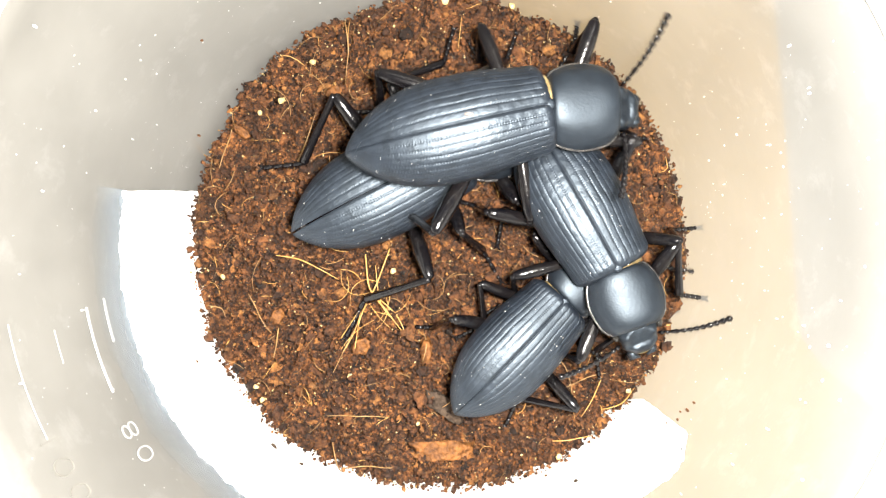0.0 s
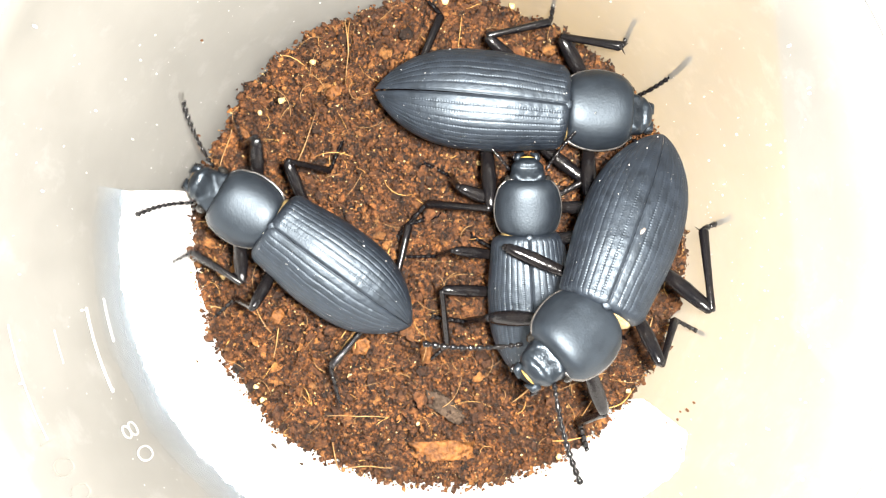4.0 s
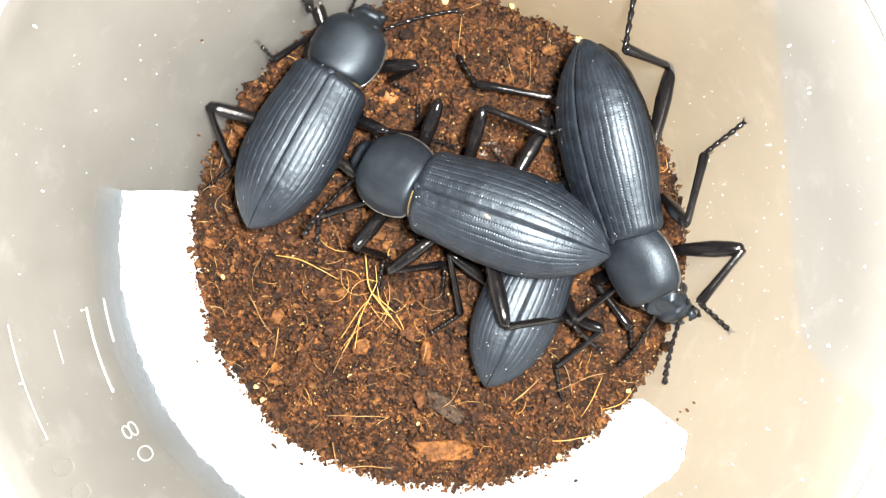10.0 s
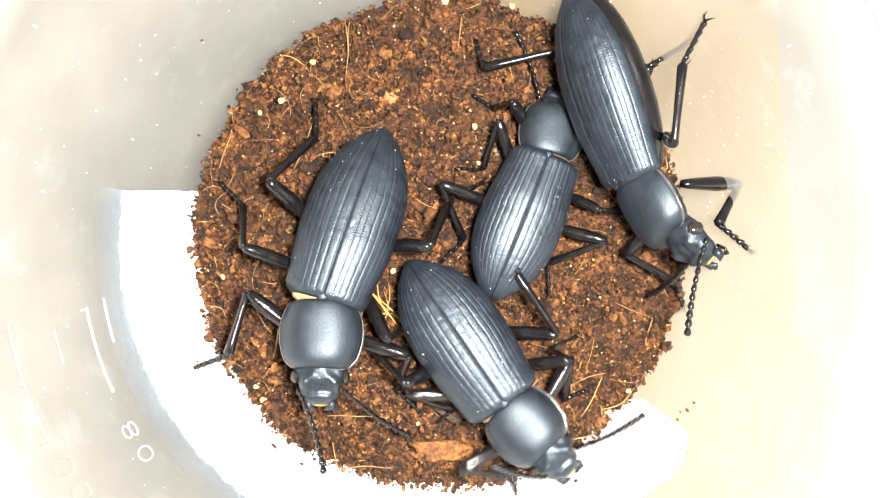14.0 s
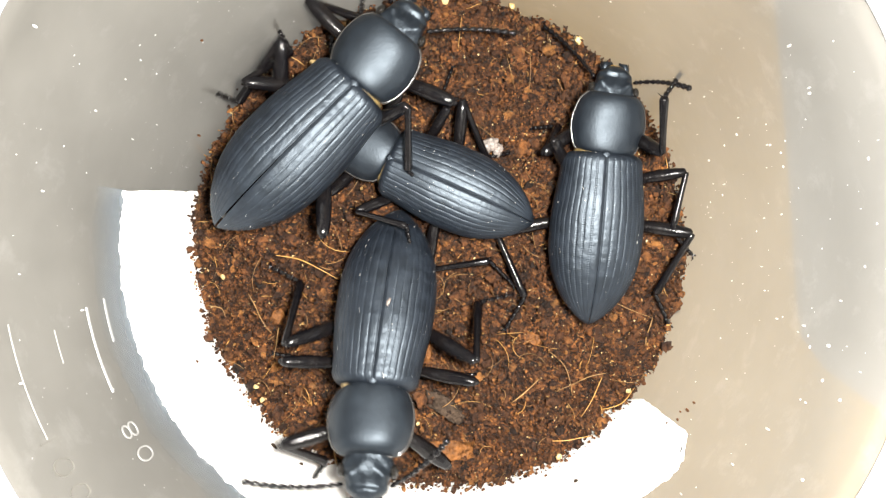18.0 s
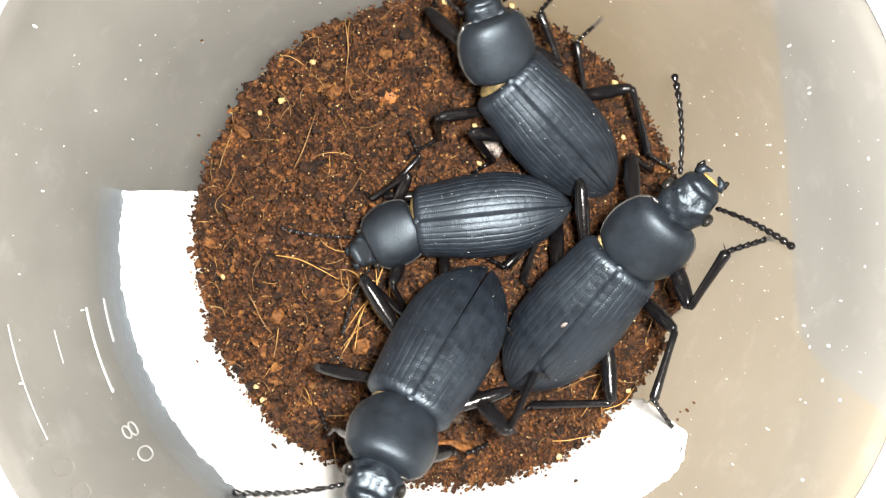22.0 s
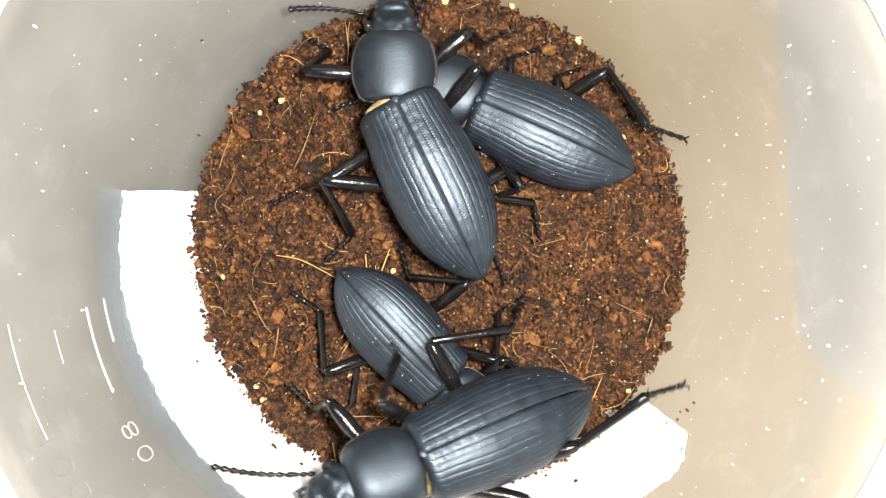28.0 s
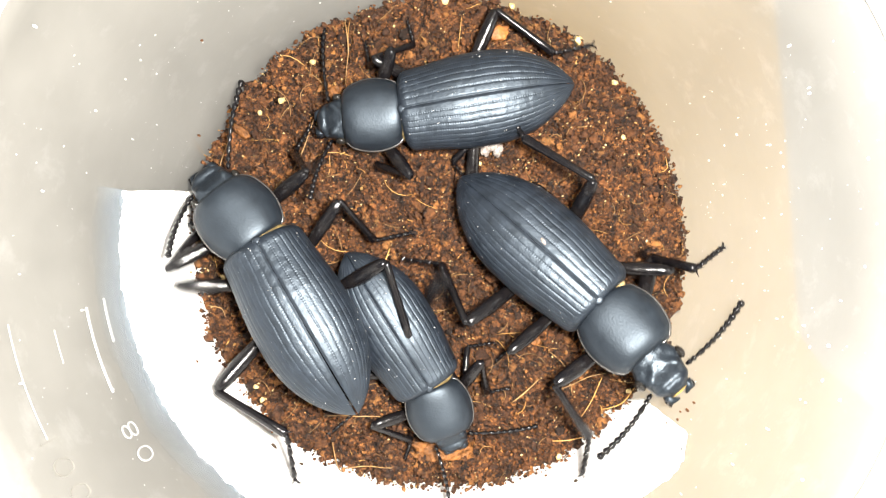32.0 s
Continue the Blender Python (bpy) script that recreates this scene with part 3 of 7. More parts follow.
def dome(L, length, width, height, y0, outline, nu=28, nv=40, rim=0.0, front_dip=0.0, dents=0.0, blunt=(0.0, 0.0)):
    """A closed convex plate of that outline (half width by 0..1 along it), domed above and flatter below."""
    v = []
    for i in range(nu + 1):
        u = i / nu
        w = outline(u) * width
        e = (1 - (2 * u - 1) ** 4) ** 0.5
        low = blunt[0] if u < 0.5 else blunt[1]
        e = low + (1 - low) * e
        for j in range(nv):
            a = 2 * math.pi * j / nv
            c, s = math.cos(a), math.sin(a)
            x = w * math.copysign(abs(c) ** 0.9, c)
            up = height if s > 0 else height * 0.55
            z = up * e * math.copysign(abs(s) ** 0.9, s)
            if rim and abs(s) < 0.16:
                x *= 1 + rim
            if dents and s > 0:
                side_bulge = math.exp(-((abs(x) / width - 0.72) / 0.16) ** 2) * math.exp(-((u - 0.62) / 0.13) ** 2)
                z += dents * (1.3 * noise.noise((abs(x) / width * 2.6, u * 5.0, 3)) + 1.6 * side_bulge - 0.5 * math.exp(-((u - 0.76) / 0.05) ** 2) * s) * e
            v.append((x, y0 + length * u, z - front_dip * u * u))
    f = grid_faces(nu + 1, nv, True)
    f.append(tuple(range(nv - 1, -1, -1)))
    f.append(tuple(range(nu * nv, nu * nv + nv)))
    return v, [tuple(reversed(q)) for q in f]


def thorax_line(u):
    return 0.74 + 0.28 * math.sin(math.pi * u ** 0.92) ** 0.75 - 0.08 * smooth(0.85, 1.0, u) - 0.05 * smooth(0.06, 0, u)


def head_line(u):
    w = 0.84 + 0.16 * math.exp(-((u - 0.40) / 0.17) ** 2) - 0.05 * smooth(0.5, 0.75, u)
    return w * (1 - 0.5 * smooth(0.72, 1.0, u) ** 2.2)


def build_beetle(L, label, skin, gap=0.0, broad=1.0):
    b = tagged(new("darkling_beetle"), label, "beetle", "beetles in the cup")
    info = {"thing": b, "L": L, "front": [], "legs": []}
    for side in (-1, 1):
        ev, ef = elytron_mesh(L, side, gap, broad)
        case = part("elytron", mesh_of("elytron", ev, ef, shell), b, "ribbed matt black wing case")
        # scattered white specks stand in for glints on the wing case
        rng, dv, df = np.random.default_rng(int(L * 10) + side), [], []
        for k in range(55):
            x, y, z = ev[int(rng.integers(0, len(ev)))]
            if z < 0.03 * L:
                continue
            s = 0.016 + 0.04 * rng.random() ** 4
            pv, pf = ellipsoid((x, y, z + 0.01), (s, s * (0.6 + rng.random()), s * 0.6), 4, 5)
            df += [tuple(i + len(dv) for i in q) for q in pf]
            dv += pv
        tagged(part("glint_specks", mesh_of("glint_specks", dv, df, shell_glints), case, "pale dusty specks on the wing case, whitened as glints"), kind="stuff")
    part("abdomen", mesh_of("abdomen", *ellipsoid((0, -0.47 * L, -0.07 * L), (0.22 * L, 0.5 * L, 0.13 * L), 14, 18), leg_shell), b, "glossy black underside")
    part("collar", mesh_of("collar", *ellipsoid((0, 0.0, -0.014 * L), (0.168 * L, 0.042 * L, 0.108 * L), 10, 20), skin), b, "yellowish skin between thorax and wing cases")
    part("scutellum", mesh_of("scutellum", *ellipsoid((0, -0.02 * L, 0.128 * L), (0.03 * L, 0.03 * L, 0.01 * L), 6, 10), shell), b)
    thorax = part("pronotum", mesh_of("pronotum", *dome(L, 0.338 * L, 0.196 * L, 0.128 * L, -0.004 * L, thorax_line, rim=0.04, blunt=(0.86, 0.55)), thorax_shell), b, "smooth matt black neck shield")
    edge = []
    for k in range(65):
        q = k / 64
        u = q * 2 if q < 0.5 else 2 - q * 2
        x = thorax_line(u) * 0.196 * L * 1.035
        x *= 1 - 0.25 * smooth(0.03, 0, u) - 0.2 * smooth(0.97, 1, u)
        edge.append((x if q < 0.5 else -x, (-0.004 + 0.338 * u) * L, 0.002 * L))
    part("margin", mesh_of("margin", *tube(edge, [0.0085 * L] * len(edge), 6), rim_shell), thorax, "fine shiny rim of the neck shield")
    head = part("head", mesh_of("head", *dome(L, 0.265 * L, 0.128 * L, 0.084 * L, 0.31 * L, head_line, 36, 44, front_dip=0.03 * L, dents=0.013 * L, blunt=(0.5, 0.42)), head_shell), b, "shiny black head")
    for side in (-1, 1):
        part("eye", mesh_of("eye", *ellipsoid((side * 0.125 * L, 0.435 * L, 0.012 * L), (0.024 * L, 0.034 * L, 0.04 * L), 8, 12), eye_black), head)
        part("mandible", mesh_of("mandible", *tube([(side * 0.06 * L, 0.555 * L, -0.04 * L), (side * 0.055 * L, 0.59 * L, -0.045 * L), (side * 0.02 * L, 0.603 * L, -0.05 * L)],
                                                   [0.026 * L, 0.02 * L, 0.006 * L], 8), head_shell), head)
        part("palp", mesh_of("palp", *tube([(side * 0.065 * L, 0.54 * L, -0.06 * L), (side * 0.082 * L, 0.578 * L, -0.07 * L), (side * 0.07 * L, 0.606 * L, -0.066 * L)],
                                           [0.008 * L, 0.008 * L, 0.012 * L], 6), leg_shell), head)
    part("labrum", mesh_of("labrum", *ellipsoid((0, 0.568 * L, -0.022 * L), (0.052 * L, 0.016 * L, 0.014 * L), 6, 12), mouth_yellow), head, "yellowish upper lip")
    info["front"] = [thorax, head]
    info["antennae"] = []
    for side in (-1, 1):
        pts, radii, x, y, h = [(0, 0, 0)], [0.008 * L], 0.0, 0.0, 0.0
        for k in range(11):
            ln = L * (0.07 if k == 2 else 0.034 if k < 2 else 0.042)
            r = L * (0.0115 + 0.0035 * smooth(3, 10, k))
            for q, w in ((0.3, 0.9), (0.72, 1.2), (0.94, 0.8), (1.0, 0.5)):
                pts.append((x + q * ln * math.cos(h), y + q * ln * math.sin(h), 0))
                radii.append(r * w)
            x, y = x + ln * math.cos(h), y + ln * math.sin(h)
            h += side * -0.03
        info["antennae"].append(part("antenna", mesh_of("antenna", *tube(pts, radii, 7), leg_shell), b, "beaded black feeler"))
    for which in ("front", "middle", "hind"):
        fl, tl, sl = (q * L for q in BONES[which])
        for side in (-1, 1):
            rf = 0.033 * L * (1.12 if which != "middle" else 1)
            femur = part("femur", mesh_of("femur", *tube([(fl * t, 0, 0) for t in (0, 0.12, 0.35, 0.6, 0.85, 0.97, 1.0)],
                                                         [rf * q for q in (0.6, 0.8, 1.0, 1.15, 0.98, 0.75, 0.4)], 10, 0.85), leg_shell), b)
            spines = [tube([(tl * t, 0, 0) for t in (0, 0.04, 0.3, 0.7, 0.96, 1.0)], [rf * q for q in (0.45, 0.55, 0.52, 0.62, 0.72, 0.5)], 8)]
            for k in range(2):
                spines.append(tube([(tl * 0.97, 0, -rf * 0.4), (tl * 1.05, (k - 0.5) * rf * 1.6, -rf * 0.8)], [rf * 0.16, rf * 0.03], 4))
            tibia = part("tibia", mesh_of("tibia", *merged(*spines), leg_shell), b)
            toes, x, z = [], 0.0, 0.0
            count = 5 if which != "hind" else 4
            for k in range(count):
                ln = sl * (0.84 / count)
                toes.append(tube([(x, 0, z), (x + ln * 0.3, 0, z), (x + ln * 0.8, 0, z - 0.004 * L), (x + ln, 0, z)],
                                 [rf * 0.28, rf * 0.34, rf * 0.44, rf * 0.25], 6))
                x += ln
            for k in (-1, 1):
                toes.append(tube([(x, 0, 0), (x + sl * 0.09, k * sl * 0.06, 0.004 * L), (x + sl * 0.14, k * sl * 0.11, -0.016 * L)], [rf * 0.2, rf * 0.15, rf * 0.03], 5))
            tarsus = part("tarsus", mesh_of("tarsus", *merged(*toes), leg_shell), b, "jointed foot with two claws")
            info["legs"].append((which, side, femur, tibia, tarsus))
    return info


def row(t, x, y, z, yaw, pitch, roll, bend, nod, tuck):
    """One moment of a beetle: time, place of its waist in millimetres, its turn, tilt and lean, the bend of the neck in degrees,
    and how far the head is drawn in."""
    return (t, x, y, z, yaw, pitch, roll, bend, nod, tuck)


PATH_A = [
    row(0, 8.83, 11.78, 10.44, -77, -2, 0, -11, -5, 0.111),
    row(0.5, 12.63, 10.57, 11.46, -104, -1, 0, -18, -3, 0.111),
    row(1, 15.25, 7.94, 10.46, -110, -4, 0, -14, -14, 0.117),
    row(1.5, 13.51, 7.70, 9.09, -117, -5, 0, -17, -4, 0.111),
    row(2, 13.97, 2.96, 8.88, -148, -9, 0, -7, -11, 0.115),
    row(2.5, 14.20, 0.62, 8.28, -168, -7, 0, -19, -3, 0.105),
    row(3, 14.24, -3.82, 6.60, -180, -12, 0, 1, -7, 0.112),
    row(3.5, 13.65, -5.81, 9.75, -194, 14, 0, -23, 8, 0.117),
    row(5.5, 11.83, -2.51, 11.49, -210, 17, 0, -28, 4, 0.107),
    row(6, 11.03, -3.22, 10.16, -214, 9, 0, 8, 1, 0.095),
    row(6.5, 6.52, -2.45, 7.22, -240, -9, 0, -25, -3, 0.111),
    row(7, 4.52, -2.73, 5.68, -251, -14, 0, -15, -1, 0.055),
    row(7.5, 2.95, -1.44, 5.25, -262, -13, 0, -13, 1, 0.011),
    row(8, 1.66, -0.40, 4.50, -272, -18, 0, -10, 3, 0.053),
    row(8.5, -0.58, 2.73, 6.13, -285, -15, 0, 2, -14, 0.116),
    row(9, -1.29, 3.73, 6.36, -304, -13, 0, -2, -9, 0.113),
    row(9.5, 0.31, 5.27, 5.46, -298, -15, 0, -9, -9, 0.113),
    row(10, -1.95, 5.27, 6.68, -290, -12, 0, -10, -9, 0.113),
    row(10.5, -2.01, 7.84, 6.41, -285, -13, 0, -3, -12, 0.114),
    row(11, -1.43, 9.47, 6.93, -291, -10, 0, 3, -6, 0.111),
    row(11.5, -3.81, 8.75, 6.64, -282, -9, 0, 0, -7, 0.112),
    row(12, -10.79, 8.64, 4.78, -271, -1, 0, 13, -1, 0.057),
    row(12.5, -12.88, 4.02, 4.20, -245, -1, 0, 17, -1, 0.067),
    row(13, -13.37, -0.75, 5.40, -226, 0, 0, 17, -2, 0.080),
    row(13.5, -12.85, -4.30, 4.00, -210, 3, 0, 13, -0, 0.037),
    row(14, -10.62, -4.77, 6.06, -198, 14, 0, 17, 0, 0.065),
    row(14.5, -11.25, -5.00, 1.86, -204, -0, 0, 10, 2, 0.011),
    row(15.1667, -11.47, -0.38, 4.92, -238, 10, 0, 10, 1, 0.014),
    row(15.8333, -11.69, 4.23, 7.97, -272, 21, 0, 11, 0, 0.016),
    row(16.5, -11.87, 8.91, 11.02, -308, 32, -2, 12, 0, 0.019),
    row(17, -12.46, -1.53, 9.50, -246, 30, -2, 4, 5, 0.044),
    row(17.5, -7.55, -4.87, 11.65, -216, 38, -0, 4, -1, 0.017),
    row(18, -5.98, -12.10, 8.04, -186, 24, 2, 4, 5, 0.039),
    row(18.5, -1.33, -14.50, 3.48, -154, 5, 0, 1, -1, 0.111),
    row(19, 2.21, -13.65, 1.74, -131, -1, 0, 3, 3, 0.068),
    row(19.5, 6.26, -11.78, 2.30, -114, 1, 0, 2, 0, 0.035),
    row(20, 10.84, -8.09, 2.85, -87, 3, 0, 4, 1, 0.013),
    row(20.5, 14.08, -5.28, 4.48, -67, 2, 0, 2, 0, 0.074),
    row(21, 14.30, -1.33, 7.54, -47, 23, -2, -7, 12, 0.032),
    row(21.5, 13.93, 0.45, 9.36, -35, 24, -2, -14, -0, 0.023),
    row(22, 15.43, -0.76, 9.16, -38, 29, -3, -6, 7, 0.016),
    row(22.5, 15.25, -1.43, 9.48, -35, 28, -0, -1, 1, 0.052),
    row(23, 13.93, -0.57, 10.84, -8, 34, 3, 1, -2, 0.024),
    row(23.5, 11.56, 7.09, 11.26, 24, 30, -5, 1, 3, 0.062),
    row(24, 10.50, 8.29, 12.05, 21, 33, -14, 7, 10, 0.088),
    row(24.5, 7.52, 9.41, 11.99, 31, 31, -14, 22, 7, 0.112),
    row(25, 6.57, 11.16, 8.62, 37, 3, 0, 13, -2, 0.113),
    row(25.5, 5.08, 14.76, 7.51, 30, -7, 0, 9, -4, 0.100),
    row(27.5, -7.63, 13.42, 9.50, 49, 18, 0, -14, 1, 0.057),
    row(28, -4.18, 12.92, 7.35, 26, 3, 0, -25, -1, 0.061),
    row(28.5, -0.88, 15.44, 7.37, 5, -2, 0, 3, -4, 0.117),
    row(29, 4.65, 9.78, 11.18, -14, 36, 3, 7, 1, 0.015),
    row(29.5, 7.74, 10.07, 10.44, -37, 30, 2, 6, -2, -0.018),
    row(30, 9.82, 8.22, 9.53, -50, 26, 1, -9, 9, -0.005),
    row(30.5, 12.84, 4.90, 5.94, -72, 8, 0, -9, 1, 0.057),
    row(31, 14.08, 3.40, 7.00, -90, 8, 0, -10, 4, 0.061),
    row(31.5, 13.29, -1.66, 6.30, -114, 12, 0, -3, 2, 0.018),
    row(32, 13.76, -4.86, 7.69, -133, 16, 0, -6, 5, 0.022),
]
PATH_B = [
    row(0, 10.99, -4.61, 3.52, -44, -3, 0, -3, -2, 0.082),
    row(0.5, 9.40, -2.61, 4.19, -21, -3, 0, 3, -0, 0.048),
    row(1, 6.65, -1.71, 3.50, -6, -4, 0, -11, -1, 0.068),
    row(1.5, 10.23, -1.94, 3.14, -18, -4, 0, 0, -1, 0.082),
    row(2, 9.22, -0.38, 2.73, -5, -2, 0, -8, -3, 0.120),
    row(2.5, 7.50, 0.40, 5.72, 8, 15, 0, -2, 5, 0.113),
    row(3, 7.62, -0.02, 4.45, 1, 10, 0, -8, 1, 0.092),
    row(3.5, 7.58, 0.70, 4.89, 2, 12, 0, -2, 2, 0.106),
    row(5.5, 8.53, 2.00, 2.63, 7, -2, 0, -13, -2, 0.103),
    row(6, 9.69, 1.88, 2.62, -2, -2, 0, -12, -2, 0.111),
    row(6.5, 11.70, 2.74, 3.23, -11, -3, 0, 5, -2, 0.092),
    row(7, 13.81, 0.29, 2.73, -23, -3, 0, 7, -1, 0.091),
    row(7.5, 14.02, -1.38, 5.57, -23, 15, 0, 11, -0, 0.010),
    row(8, 14.26, -0.24, 2.91, -24, -4, 0, 6, -2, 0.110),
    row(8.5, 9.39, -1.21, 3.53, -0, 4, 0, -1, -0, 0.060),
    row(9, 8.12, 1.78, 3.71, 1, -6, 0, 11, -8, 0.123),
    row(9.5, 7.76, 0.42, 5.40, -4, 14, 0, 5, 2, 0.096),
    row(10, 9.73, 0.47, 2.64, -24, -2, 0, -3, -1, 0.065),
    row(10.5, 9.06, 0.94, 2.73, -30, -3, 0, 1, -1, 0.086),
    row(11, 8.59, 2.90, 2.88, -33, -3, 0, -6, -2, 0.073),
    row(11.5, 10.53, 2.32, 2.94, -49, -4, 0, 10, -3, 0.108),
    row(12, 12.92, 5.05, 5.96, -46, 3, 0, 12, -1, 0.062),
    row(12.5, 12.78, 6.35, 4.60, -38, 2, 0, 11, -1, 0.058),
    row(13, 11.26, 6.95, 3.78, -25, -2, 0, 13, -4, 0.111),
    row(13.5, 10.08, 7.33, 3.33, -19, -4, 0, 10, -6, 0.115),
    row(14, 9.53, 8.57, 3.07, -22, -5, 0, 9, -4, 0.117),
    row(14.5, 9.72, 9.42, 2.88, -19, -8, 0, 6, 0, 0.121),
    row(16.5, 3.82, 9.71, 3.39, 24, -2, 0, 7, -1, 0.069),
    row(17, 1.33, 10.25, 2.86, 40, -4, 0, 4, -2, 0.111),
    row(17.5, -0.90, 10.82, 2.81, 48, -4, 0, 2, -2, 0.111),
    row(18, -4.90, 8.20, 3.57, 66, -1, 0, -7, -1, 0.048),
    row(18.5, -5.87, 8.43, 2.44, 67, -2, 0, -1, 0, 0.083),
    row(19, -6.91, 8.55, 2.05, 77, 0, 0, -2, 1, 0.113),
    row(19.5, -10.04, 5.62, 2.44, 88, -3, 0, -6, 1, 0.050),
    row(20, -7.57, 9.11, 3.62, 65, -1, 0, -8, -2, 0.067),
    row(20.5, -6.68, 7.26, 3.38, 71, 2, 0, -3, 1, 0.009),
    row(21, -7.41, 8.56, 4.70, 65, 2, 0, -4, 1, 0.006),
    row(21.5, -3.15, 5.05, 3.02, 84, -1, 0, -4, -1, 0.056),
    row(22, -2.50, 2.45, 2.73, 96, -3, 0, 22, -1, 0.088),
    row(22.5, -0.88, -0.64, 7.88, 120, 24, 0, 9, 1, 0.057),
    row(23, -6.90, -5.35, 3.27, 136, -1, 0, 6, -1, 0.052),
    row(23.5, -7.21, -7.94, 3.31, 159, -1, 0, 9, -0, 0.039),
    row(24, -5.38, -11.18, 4.53, 183, 0, 0, 2, -2, 0.078),
    row(24.5, -2.06, -13.17, 3.38, 209, -2, 0, 9, -2, 0.073),
    row(25, 1.02, -13.93, 3.84, 225, -1, 0, -2, -3, 0.105),
    row(25.5, 1.22, -13.06, 3.98, 227, -1, 0, -13, -3, 0.099),
    row(27.5, 1.02, -12.91, 4.20, 223, -0, 0, -9, -2, 0.084),
    row(28, 0.25, -12.38, 2.87, 223, -4, 0, 0, -2, 0.112),
    row(28.5, 0.09, -11.78, 2.80, 226, -3, 0, -11, -2, 0.090),
    row(29, 0.12, -12.04, 3.48, 225, -1, 0, 3, -1, 0.059),
    row(29.5, 0.47, -11.44, 3.51, 224, -2, 0, -3, -2, 0.089),
    row(30, -1.38, -12.84, 2.81, 212, -3, 0, -1, -1, 0.066),
    row(30.5, -0.95, -12.34, 2.75, 213, -4, 0, -3, -1, 0.108),
    row(31, -1.62, -12.40, 2.49, 210, -4, 0, 0, 0, 0.112),
    row(31.5, -1.88, -12.59, 2.23, 209, -3, 0, 6, 2, 0.111),
    row(32, -1.13, -12.53, 3.80, 212, -2, 0, -11, -4, 0.108),
]
